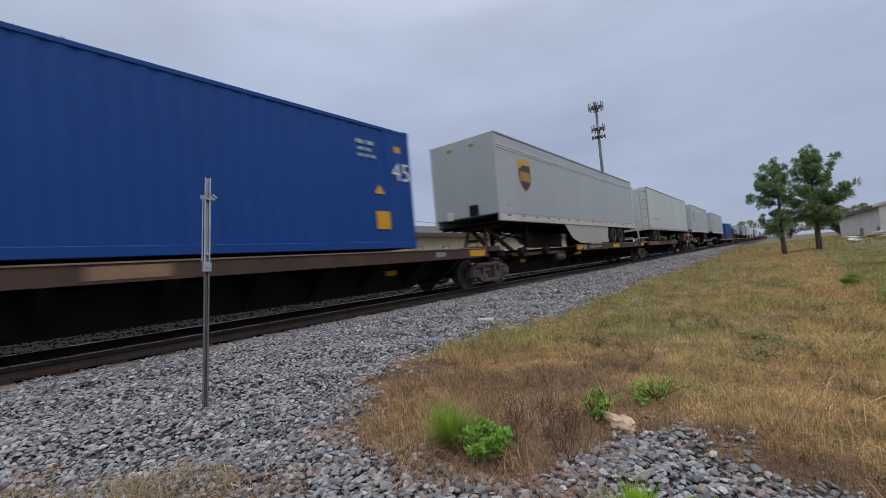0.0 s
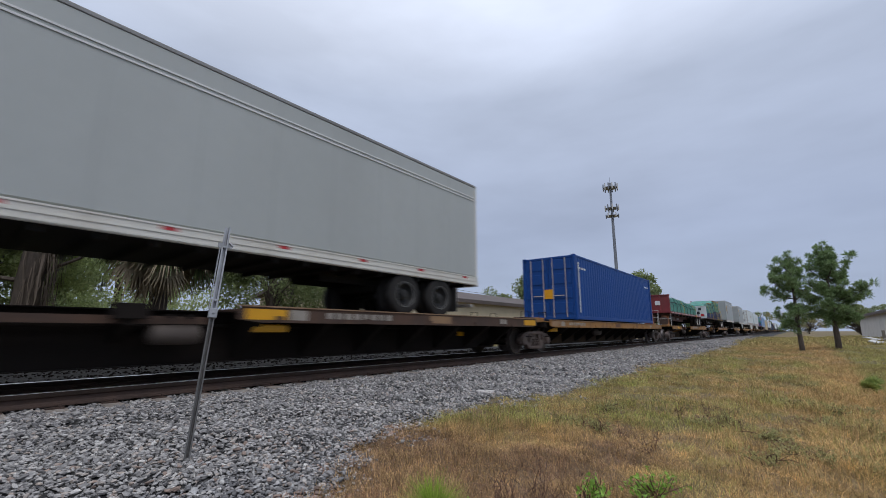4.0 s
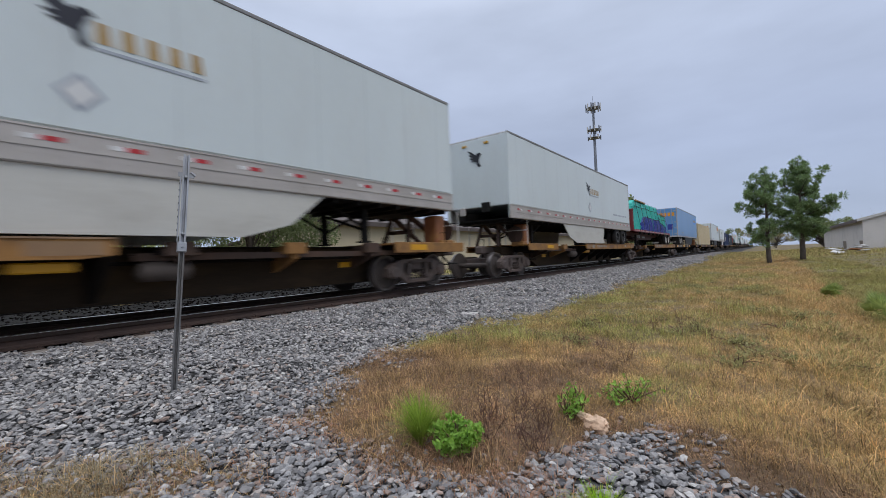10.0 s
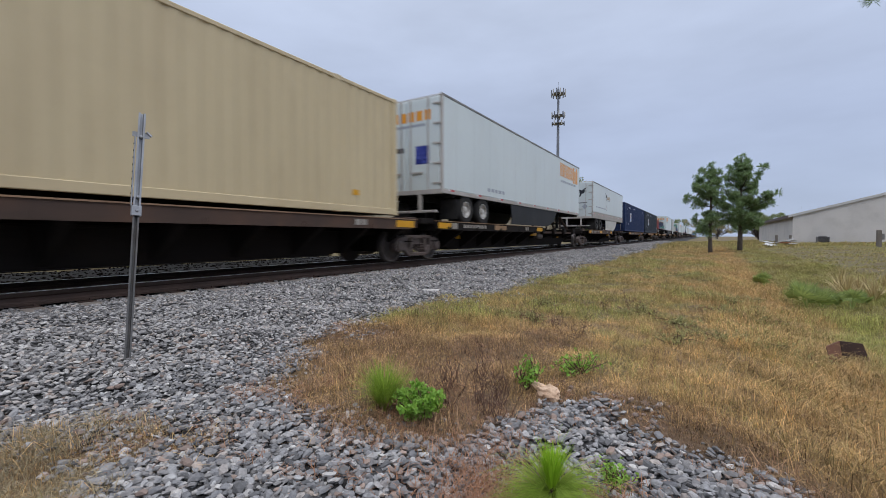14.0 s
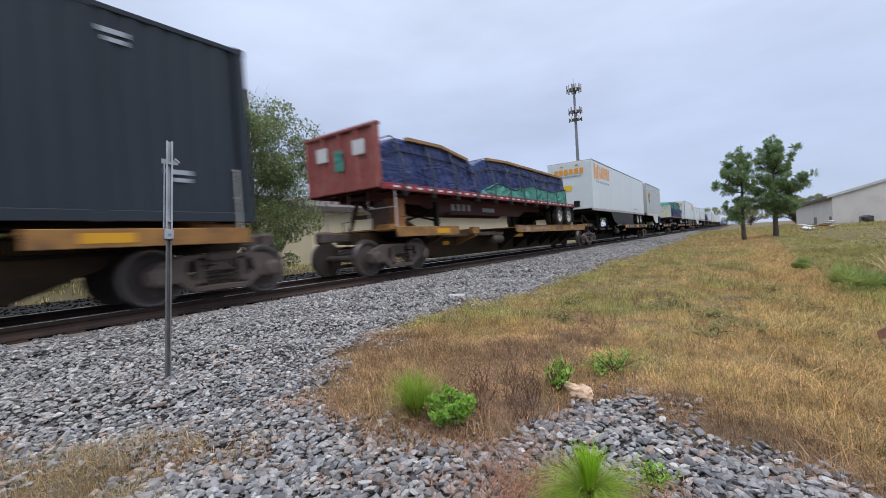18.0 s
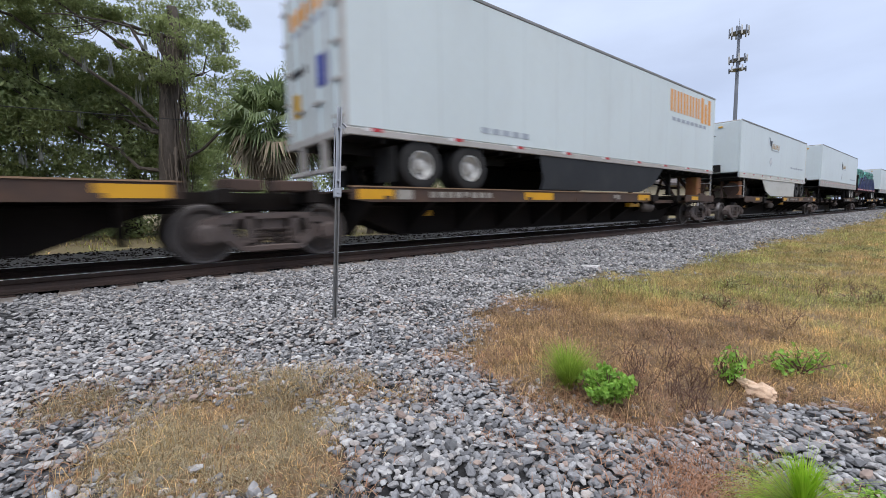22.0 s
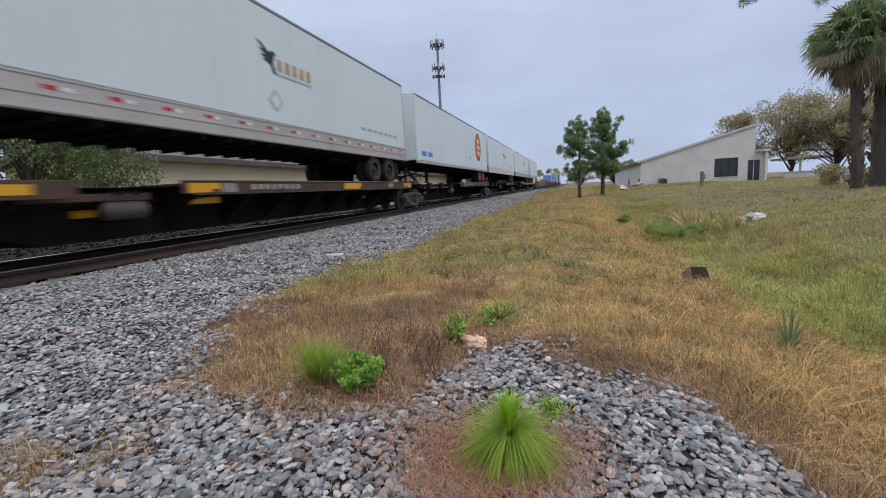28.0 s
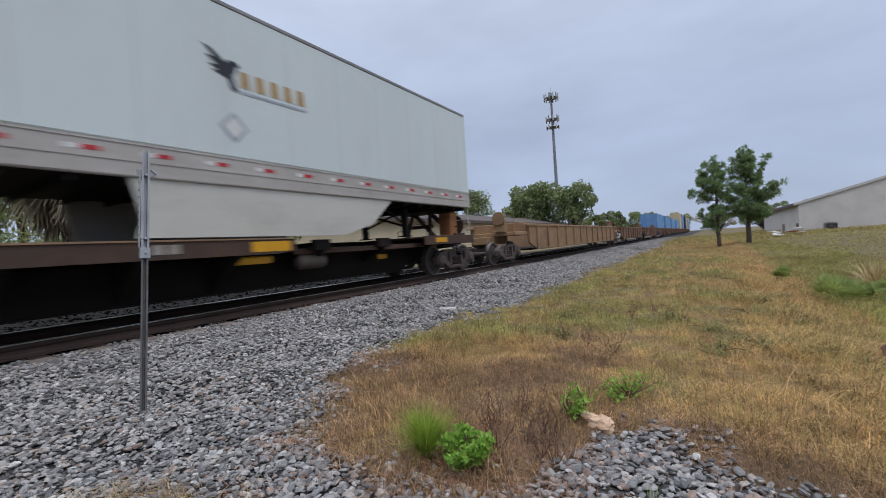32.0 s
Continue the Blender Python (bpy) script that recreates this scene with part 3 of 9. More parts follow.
# ---- mesh building ----
class Mesh:
    """Collects vertices and faces of one part."""

    def __init__(self):
        self.v, self.f = [], []

    def add(self, verts, faces):
        k = len(self.v)
        self.v.extend(verts)
        self.f.extend(tuple(i + k for i in q) for q in faces)
        return self

    def box(self, x0, x1, y0, y1, z0, z1, c=0.0):
        if c <= 0:
            return self.add([(x, y, z) for x in (x0, x1) for y in (y0, y1) for z in (z0, z1)],
                            [(0, 1, 3, 2), (4, 6, 7, 5), (0, 4, 5, 1), (2, 3, 7, 6), (0, 2, 6, 4), (1, 5, 7, 3)])
        c = min(c, (x1 - x0) * 0.45, (y1 - y0) * 0.45, (z1 - z0) * 0.45)
        vs, key = [], {}
        for i, (x, sx) in enumerate(((x0, 1), (x1, -1))):
            for j, (y, sy) in enumerate(((y0, 1), (y1, -1))):
                for k, (z, sz) in enumerate(((z0, 1), (z1, -1))):
                    for a in range(3):
                        key[i, j, k, a] = len(vs)
                        vs.append((x + (0 if a == 0 else sx * c), y + (0 if a == 1 else sy * c), z + (0 if a == 2 else sz * c)))
        K, fs = key, []
        for s in (0, 1):
            fs.append([K[s, 0, 0, 0], K[s, 0, 1, 0], K[s, 1, 1, 0], K[s, 1, 0, 0]][::1 if s == 0 else -1])
            fs.append([K[0, s, 0, 1], K[1, s, 0, 1], K[1, s, 1, 1], K[0, s, 1, 1]][::1 if s == 0 else -1])
            fs.append([K[0, 0, s, 2], K[0, 1, s, 2], K[1, 1, s, 2], K[1, 0, s, 2]][::1 if s == 0 else -1])
            for r in (0, 1):
                e1 = [K[s, r, 0, 0], K[s, r, 1, 0], K[s, r, 1, 1], K[s, r, 0, 1]]
                e2 = [K[s, 0, r, 0], K[s, 1, r, 0], K[s, 1, r, 2], K[s, 0, r, 2]]
                e3 = [K[0, s, r, 1], K[1, s, r, 1], K[1, s, r, 2], K[0, s, r, 2]]
                fs += [e1 if (s + r) % 2 else e1[::-1], e2[::-1] if (s + r) % 2 else e2, e3 if (s + r) % 2 else e3[::-1]]
                for q in (0, 1):
                    t3 = [K[s, r, q, 0], K[s, r, q, 1], K[s, r, q, 2]]
                    fs.append(t3 if (s + r + q) % 2 else t3[::-1])
        return self.add(vs, fs)

    def tube(self, pts, radii, seg=8, caps=True):
        pts = [Vector(p) for p in pts]
        if not isinstance(radii, (list, tuple)):
            radii = [radii] * len(pts)
        vs, fs = [], []
        for i, p in enumerate(pts):
            d = (pts[min(i + 1, len(pts) - 1)] - pts[max(i - 1, 0)]).normalized()
            u = d.orthogonal().normalized() if i == 0 else (u - d * u.dot(d)).normalized()
            w = d.cross(u)
            for k in range(seg):
                a = 2 * math.pi * k / seg
                vs.append(tuple(p + (u * math.cos(a) + w * math.sin(a)) * radii[i]))
        for i in range(len(pts) - 1):
            for k in range(seg):
                a, b = i * seg + k, i * seg + (k + 1) % seg
                fs.append((a, b, b + seg, a + seg))
        if caps:
            fs.append(tuple(range(seg))[::-1])
            fs.append(tuple(range((len(pts) - 1) * seg, len(pts) * seg)))
        return self.add(vs, fs)

    def prism(self, poly, axis, a, b):
        """A polygon (two coordinates, the axes other than axis in order) drawn out from a to b along axis."""
        n = len(poly)
        vs = []
        for s in (a, b):
            for p, q in poly:
                vs.append((s, p, q) if axis == 0 else (p, s, q) if axis == 1 else (p, q, s))
        return self.add(vs, [tuple(range(n))[::-1], tuple(range(n, 2 * n))] + [(i, (i + 1) % n, (i + 1) % n + n, i + n) for i in range(n)])

    def turned(self, profile, centre, axis=0, seg=20, caps=True):
        """A turned body: profile of (radius, along), about the axis through centre."""
        vs, fs = [], []
        for r, h in profile:
            for k in range(seg):
                a = 2 * math.pi * k / seg
                q = [r * math.cos(a), r * math.sin(a)]
                q.insert(axis, h)
                vs.append(tuple(q[i] + centre[i] for i in range(3)))
        for i in range(len(profile) - 1):
            for k in range(seg):
                a, b = i * seg + k, i * seg + (k + 1) % seg
                fs.append((a, b, b + seg, a + seg))
        if caps:
            fs.append(tuple(range(seg))[::-1])
            fs.append(tuple(range((len(profile) - 1) * seg, len(profile) * seg)))
        return self.add(vs, fs)

    def data(self, name, material, smooth=False):
        me = bpy.data.meshes.new(name)
        me.from_pydata(self.v, [], self.f)
        me.materials.append(material)
        if smooth:
            me.shade_smooth()
        me.update()
        return me


def fixed_normals(me):
    bm = bmesh.new()
    bm.from_mesh(me)
    bmesh.ops.recalc_face_normals(bm, faces=bm.faces)
    bm.to_mesh(me)
    bm.free()


def part(name, m, material, parent=None, label="", smooth=False):
    me = m if isinstance(m, bpy.types.Mesh) else m.data(name, material, smooth)
    if not isinstance(m, bpy.types.Mesh) and len(me.polygons) < 4000:
        fixed_normals(me)
    ob = new(name, me)
    ob.parent = parent
    if label:
        ob["label"] = label
    return ob


def thing(name, m=None, material=None, label="", category="", group="", kind="", smooth=False):
    ob = part(name, m, material, None, "", smooth) if m else new(name)
    return tagged(ob, label, category, group, kind)


def big_mesh(name, verts, faces, material, smooth=False):
    """A large mesh from arrays: verts (n, 3), faces (m, k)."""
    me = bpy.data.meshes.new(name)
    verts, faces = np.asarray(verts, dtype=np.float32), np.asarray(faces, dtype=np.int32)
    k = faces.shape[1]
    me.vertices.add(len(verts))
    me.vertices.foreach_set("co", verts.ravel())
    me.loops.add(faces.size)
    me.loops.foreach_set("vertex_index", faces.ravel())
    me.polygons.add(len(faces))
    me.polygons.foreach_set("loop_start", np.arange(0, faces.size, k, dtype=np.int32))
    me.materials.append(material)
    me.update(calc_edges=True)
    if smooth:
        me.shade_smooth()
    if not smooth:
        me.shade_flat()
    return me




# ---- ground ----
def smooth_step(v, a, b):
    t = np.clip((v - a) / (b - a), 0, 1)
    return t * t * (3 - 2 * t)


PATCHES = np.random.RandomState(77).uniform(0, 1, (64, 64))


def patchy(x, y, cell, shift=0):
    """Smooth random values between 0 and 1 over the ground, one to a cell."""
    u, v = np.asarray(x, float) / cell + 7.3 * shift, np.asarray(y, float) / cell + 3.1 * shift
    i, j = np.floor(u).astype(int), np.floor(v).astype(int)
    fu, fv = u - i, v - j
    fu, fv = fu * fu * (3 - 2 * fu), fv * fv * (3 - 2 * fv)
    g = lambda a, b: PATCHES[a % 64, b % 64]
    return (g(i, j) * (1 - fu) + g(i + 1, j) * fu) * (1 - fv) + (g(i, j + 1) * (1 - fu) + g(i + 1, j + 1) * fu) * fv


def ragged(x, y):
    return (patchy(x, y, 0.95, 20) - 0.5) * 0.35 + (patchy(x, y, 0.40) - 0.5) * 0.55 + (patchy(x, y, 0.13, 2) - 0.5) * 0.34


def edge_x(y):
    """Where the ballast ends and the grass begins."""
    return np.interp(y, [1.4, 1.9, 2.25, 2.66, 3.27, 4.6, 5.5, 7.7, 12, 33, 80], [-3.3, -3.55, -3.85, -4.15, -4.45, -4.75, -4.65, -4.53, -4.56, -4.6, -4.5])


def gravel_zone(x, y, soft=0.10):
    rg = ragged(x, y)
    top = np.interp(x, [-4.5, -4.2, -3.6, -3.0, -2.7, -2.4, -2.05, -1.95, -1.84, -1.6, -1.36, -1.05, -0.77, -0.53, -0.38, -0.22, -0.1, 0.05], [2.95, 2.65, 1.98, 1.74, 1.80, 1.90, 2.15, 2.45, 2.85, 3.0, 2.96, 2.74, 2.6, 2.5, 2.3, 1.9, 1.5, -3])
    g = smooth_step(top - y + rg * 0.8, -soft, soft) * (x > -4.5)
    patch = smooth_step(1.0 + rg * 1.5 - np.sqrt(((x + 3.66) / 0.86) ** 2 + ((y - 0.25 - 0.25 * (x + 3.6)) / 0.74) ** 2), -soft, 0.2 + soft)
    bed = smooth_step(edge_x(y) - x + rg, -soft, soft) * smooth_step(x, -16.9, -16.4)
    return np.maximum(g, bed) * (1 - patch * (0.97 - 0.2 * smooth_step(patchy(x, y, 0.22, 25), 0.55, 0.9)))


def grass_tone(x, y):
    """0 reddish stubble, 0.25 tan, 0.5 gold, 0.75 olive, 1 green."""
    a, b, c = patchy(x, y, 1.1, 1), patchy(x, y, 0.38, 3), patchy(x, y, 2.6, 4)
    t = 0.0 + 0.26 * a + 0.24 * b
    gl = np.interp(y, [3, 6, 9, 13, 25], [-1.1, -1.5, -1.3, -0.7, -0.2]) + 0.9 * (b - 0.5)
    gr = np.interp(y, [2, 4, 5.5, 10, 25], [2.0, 1.0, 0.6, 0.7, 0.8]) + 0.6 * (a - 0.5)
    olive = smooth_step(y + 2.2 * (a - 0.5) + 2.0 * (b - 0.5), 3.0, 6.0)
    t = t + (0.42 + 0.34 * c + 0.36 * (b - 0.4) - t) * olive
    slope = smooth_step(x, gr - 0.3, gr + 0.5)
    t = t + (0.90 + 0.45 * (c - 0.4) + 0.40 * (b - 0.5) - t) * slope
    gold = smooth_step(x, gl - 0.4, gl + 0.4) * (1 - slope) * smooth_step(y + 0.5 * x, 1.9, 3.2)
    t = t + (0.36 + 0.16 * b + 0.08 * a - t) * gold * 0.9
    near = smooth_step(1.25 - np.sqrt(((x + 3.55) / 0.9) ** 2 + ((y - 0.3) / 1.1) ** 2), 0, 0.4)
    t = t + (0.22 + 0.22 * b - t) * near
    g = gravel_zone(x, y, 1.1)
    t = t * (1 - 0.85 * np.clip(4.2 * g * (1 - g) - 0.15, 0, 1) * smooth_step(y, 4.2, 3.0) * smooth_step(x, -3.0, -2.4))
    rim = smooth_step(x - edge_x(y), 2.0, 0.3) * smooth_step(y, 3.5, 6) * (x > -6)
    t = t + (0.74 - t) * 0.60 * rim
    t = t + (0.70 + 0.2 * a - t) * slope * smooth_step(y, 9, 16)
    t = t + (0.66 + 0.2 * a - t) * smooth_step(y, 34, 60)
    return np.clip(np.where(x < -15, 0.68 + 0.25 * a, t), 0, 1)


def ground_z(x, y):
    x, y = np.asarray(x, float), np.asarray(y, float)
    z = np.interp(x, [-60, -20, -16.9, -16.4, -10.8, -10.4, -7.99, -7.90, -7.3, -6.8, -4.4, -2.5, -0.6, 0.2, 1.1, 2.2, 3.4, 6, 10, 20, 60],
                  [-0.35, -0.42, -0.44, -0.43, -0.34, -0.33, -0.33, -0.325, -0.325, -0.345, -0.57, -0.60, -0.63, -0.8, -0.92, -0.72, -0.45, -0.28, -0.15, -0.15, -0.1])
    ditch = np.exp(-((x - 1.0) / 1.3) ** 2)
    z = z + ditch * 0.5 * smooth_step(y, 12, 36)
    rough = 0.02 * np.sin(x * 2.3 + y * 1.1) + 0.018 * np.sin(x * 5.1 - y * 3.7) + 0.012 * np.sin(y * 7.3 + x * 1.3)
    return z + rough * np.where((x > -6.9) | (x < -10.6), 1, 0.15)


def build_ground():
    xs = np.unique(np.round(np.concatenate([[-2500, -900, -300, -120, -60, -40, -30, -24, -20, -18, -17, -16.5, -16, -15.5], np.arange(-15, -8.2, 0.4), [-7.99, -7.90, -7.6], np.arange(-7.3, 3.6, 0.09), np.arange(3.6, 9, 0.3),
                                            np.arange(9, 30, 1.5), [36, 50, 80, 150, 400, 1200, 2500]]), 3))
    ys = np.unique(np.round(np.concatenate([[-2500, -600, -150, -50, -25, -14, -9, -6, -4.5], np.arange(-3.5, 9, 0.1), np.arange(9, 20, 0.3), np.arange(20, 60, 1.0),
                                            np.arange(60, 160, 5), [180, 240, 360, 600, 1200, 2500]]), 3))
    X, Y = np.meshgrid(xs, ys)
    Z = ground_z(X, Y)
    nx, ny = len(xs), len(ys)
    idx = np.arange(nx * ny).reshape(ny, nx)
    faces = np.stack([idx[:-1, :-1], idx[:-1, 1:], idx[1:, 1:], idx[1:, :-1]], -1).reshape(-1, 4)
    me = big_mesh("ground", np.stack([X, Y, Z], -1).reshape(-1, 3), faces, soil_mat, True)
    for name, val in (("gravel", gravel_zone(X, Y, 0.3)), ("tone", grass_tone(X, Y)), ("oily_shaded", smooth_step(X, -7.6, -8.0))):
        a = me.attributes.new(name, "FLOAT", "POINT")
        a.data.foreach_set("value", val.astype(np.float32).ravel())
    tagged(new("ground", me), "trackside ground of dry soil, sparse grass and gravel", "ground", kind="structure")


def stone_shapes(n, seed, rounded=False):
    """Crushed stones of unit size: jittered, tapered blocks, or worn ones with twenty faces."""
    r = np.random.RandomState(seed)
    out = []
    if rounded:
        g = (1 + 5 ** 0.5) / 2
        pts = np.array([(-1, g, 0), (1, g, 0), (-1, -g, 0), (1, -g, 0), (0, -1, g), (0, 1, g), (0, -1, -g), (0, 1, -g), (g, 0, -1), (g, 0, 1), (-g, 0, -1), (-g, 0, 1)]) / 1.9 * 0.82
        tri = [(0, 11, 5), (0, 5, 1), (0, 1, 7), (0, 7, 10), (0, 10, 11), (1, 5, 9), (5, 11, 4), (11, 10, 2), (10, 7, 6), (7, 1, 8), (3, 9, 4), (3, 4, 2), (3, 2, 6), (3, 6, 8), (3, 8, 9), (4, 9, 5), (2, 4, 11), (6, 2, 10), (8, 6, 7), (9, 8, 1)]
        for _ in range(n):
            out.append((pts * r.uniform(0.80, 1.15, (12, 1)) + r.uniform(-0.09, 0.09, (12, 3))) * r.uniform([0.95, 0.65, 0.36], [1.4, 0.95, 0.60]))
        return out, np.array(tri)
    pts = np.array([(x, y, z) for x in (-1, 1) for y in (-1, 1) for z in (-1, 1)], float) * 0.62
    tri = [(1, 5, 7), (1, 7, 3), (4, 6, 7), (4, 7, 5), (0, 1, 3), (0, 3, 2), (0, 4, 5), (0, 5, 1), (2, 3, 7), (2, 7, 6), (0, 2, 6), (0, 6, 4)]
    for _ in range(n):
        p = pts + r.uniform(-0.30, 0.30, (8, 3))
        p[:, :2] *= np.where(p[:, 2:] > 0, r.uniform(0.45, 0.85), 1.0)
        out.append(p * r.uniform([0.9, 0.62, 0.36], [1.4, 0.95, 0.62]))
    return out, np.array(tri)


def turn_arrays(a, b, c):
    """Rotation matrices from three angle arrays."""
    ca, sa, cb, sb, cc, sc = np.cos(a), np.sin(a), np.cos(b), np.sin(b), np.cos(c), np.sin(c)
    o, i = np.zeros_like(a), np.ones_like(a)
    rx = np.stack([i, o, o, o, ca, -sa, o, sa, ca], -1).reshape(-1, 3, 3)
    ry = np.stack([cb, o, sb, o, i, o, -sb, o, cb], -1).reshape(-1, 3, 3)
    rz = np.stack([cc, -sc, o, sc, cc, o, o, o, i], -1).reshape(-1, 3, 3)
    return rz @ ry @ rx


def scatter_stones(name, pts, size_lo, size_hi, seed, label, material=None, rounded=False):
    shapes, tri = stone_shapes(24, seed, rounded)
    r = np.random.RandomState(seed)
    n = len(pts)
    S = np.array(shapes)[r.randint(0, 24, n)]
    size = r.uniform(size_lo, size_hi, (n, 1, 1)) * r.choice([0.75, 1.0, 1.0, 1.25], (n, 1, 1)) * 0.5
    R = turn_arrays(r.normal(0, 0.28, n), r.normal(0, 0.28, n), r.uniform(0, 6.283, n))
    P = np.einsum("nij,nkj->nki", R, S * size)
    z = ground_z(pts[:, 0], pts[:, 1]) + size[:, 0, 0] * r.uniform(0.0, 0.85, n)
    P += np.stack([pts[:, 0], pts[:, 1], z], -1)[:, None, :]
    F = tri[None] + (np.arange(n) * len(shapes[0]))[:, None, None]
    ob = new(name, big_mesh(name, P.reshape(-1, 3), F.reshape(-1, 3), material or stone_mat))
    return tagged(ob, label, "gravel", kind="stuff")


def ballast():
    r = np.random.RandomState(3)

    def field(x0, x1, y0, y1, density, test):
        n = int((x1 - x0) * (y1 - y0) * density)
        p = np.stack([r.uniform(x0, x1, n), r.uniform(y0, y1, n)], -1)
        return p[test(p[:, 0], p[:, 1]) > r.uniform(0.12, 0.9, n)]
    # the sleepers' ends lie bare, flush with the stones
    bare_end = lambda x, y: (x < -7.60 + 0.12 * patchy(x, y, 0.3, 40)) & (np.abs((y + 0.275) % 0.55 - 0.275) < 0.125)
    thin = lambda x, y: gravel_zone(x, y, 0.5) * (1 - bare_end(x, y))
    dense = lambda x, y: gravel_zone(x, y, 0.34) * smooth_step(y + 0.6 * patchy(x, y, 0.5, 30), 0.3, 1.3) * smooth_step(x + patchy(x, y, 0.5, 31), -3.3, -2.3)
    front = np.concatenate([field(-4.6, 0.4, -0.4, 3.6, 520, thin), field(-3.4, 0.3, 0.1, 3.1, 380, dense)])
    scatter_stones("ballast_gravel", front, 0.028, 0.050, 19, "slate grey crushed stone spilled over the ground", stone_slate, True)
    near = np.concatenate([field(-4.6, 0.4, -0.9, 4.0, 560, thin), field(-3.4, 0.3, 0.1, 3.1, 420, dense)])
    scatter_stones("ballast_gravel", near[::2], 0.040, 0.066, 11, "grey crushed stone ballast beside the track", None, True)
    scatter_stones("ballast_gravel", near[1::2], 0.040, 0.066, 25, "slate grey crushed stone ballast beside the track", stone_slate, True)
    side = field(-7.88, -4.6, -0.9, 4.5, 740, thin)
    scatter_stones("ballast_gravel", side, 0.040, 0.068, 20, "grey crushed stone ballast beside the track", None, True)
    scatter_stones("ballast_gravel", field(-7.88, -3.8, 4.5, 10, 540, thin), 0.042, 0.072, 26, "grey crushed stone ballast beside the track")
    fill = np.concatenate([field(-7.88, -3.2, -0.9, 4.5, 760, thin), field(-7.88, -3.8, 4.5, 10, 220, thin)])
    scatter_stones("ballast_gravel", fill, 0.028, 0.046, 24, "smaller grey stones between the ballast")
    scatter_stones("ballast_gravel", np.concatenate([field(-7.88, 0.4, -5.5, -0.9, 260, thin), field(-7.88, 4, -12, -5.5, 30, gravel_zone)]), 0.05, 0.085, 22, "grey crushed stone spread beside the track")
    mid = field(-7.88, -4.0, 10, 26, 300, thin)
    scatter_stones("ballast_gravel", mid, 0.055, 0.09, 12, "grey crushed stone ballast beside the track")
    far = field(-7.88, -4.2, 26, 90, 60, gravel_zone)
    scatter_stones("ballast_gravel", far, 0.09, 0.14, 13, "grey crushed stone ballast beside the track")
    # near-black stones carry the train's painted shade, out past the far rail
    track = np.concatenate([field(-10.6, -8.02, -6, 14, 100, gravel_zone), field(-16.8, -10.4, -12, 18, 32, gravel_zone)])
    scatter_stones("ballast_gravel", track, 0.045, 0.08, 14, "ballast stones darkened in colour for oil and the train's shade", stone_dirty_shaded)
    scatter_stones("ballast_gravel", field(-13.8, -8.1, 14, 60, 30, gravel_zone), 0.08, 0.12, 17, "ballast stones darkened in colour for oil and the train's shade", stone_dirty_shaded)
    edge = field(-4.9, 0.9, -0.8, 5.5, 420, lambda x, y: np.clip(3.4 * gravel_zone(x, y, 0.55) * (1.05 - gravel_zone(x, y, 0.55)), 0, 0.95) * smooth_step(patchy(x, y, 0.3, 16), 0.25, 0.7))
    scatter_stones("stray_gravel", edge[::2], 0.030, 0.066, 15, "brownish stray stones at the gravel's edge", stone_brown, True)
    scatter_stones("stray_gravel", edge[1::2], 0.030, 0.062, 18, "stray grey stones in the dry grass", None, True)
    loose = field(-5.5, -0.1, -0.5, 2.8, 45, gravel_zone)
    scatter_stones("stray_gravel", loose, 0.045, 0.075, 16, "brown and pink stones among the grey gravel", stone_brown, True)
    # loose single stones that lie nearest
    shapes, tri = stone_shapes(8, 21, True)
    meshes = []
    for s in shapes:
        meshes.append(big_mesh("loose_stone", s * 0.5, tri, stone_loose))
    p = field(-3.0, -0.1, 0.7, 2.4, 190, gravel_zone)
    p = p[:150]
    for x, y in p:
        k = r.uniform(0.042, 0.070)
        ob = new("loose_stone", meshes[r.randint(0, 8)])
        ob.matrix_world = pose(x, y, float(ground_z(x, y)) + k * 0.3, r.normal(0, 20), r.normal(0, 20), r.uniform(0, 360)) @ Matrix.Diagonal((k, k, k, 1))
        tagged(ob, "loose grey ballast stone on the gravel", "stone", "loose ballast stones")


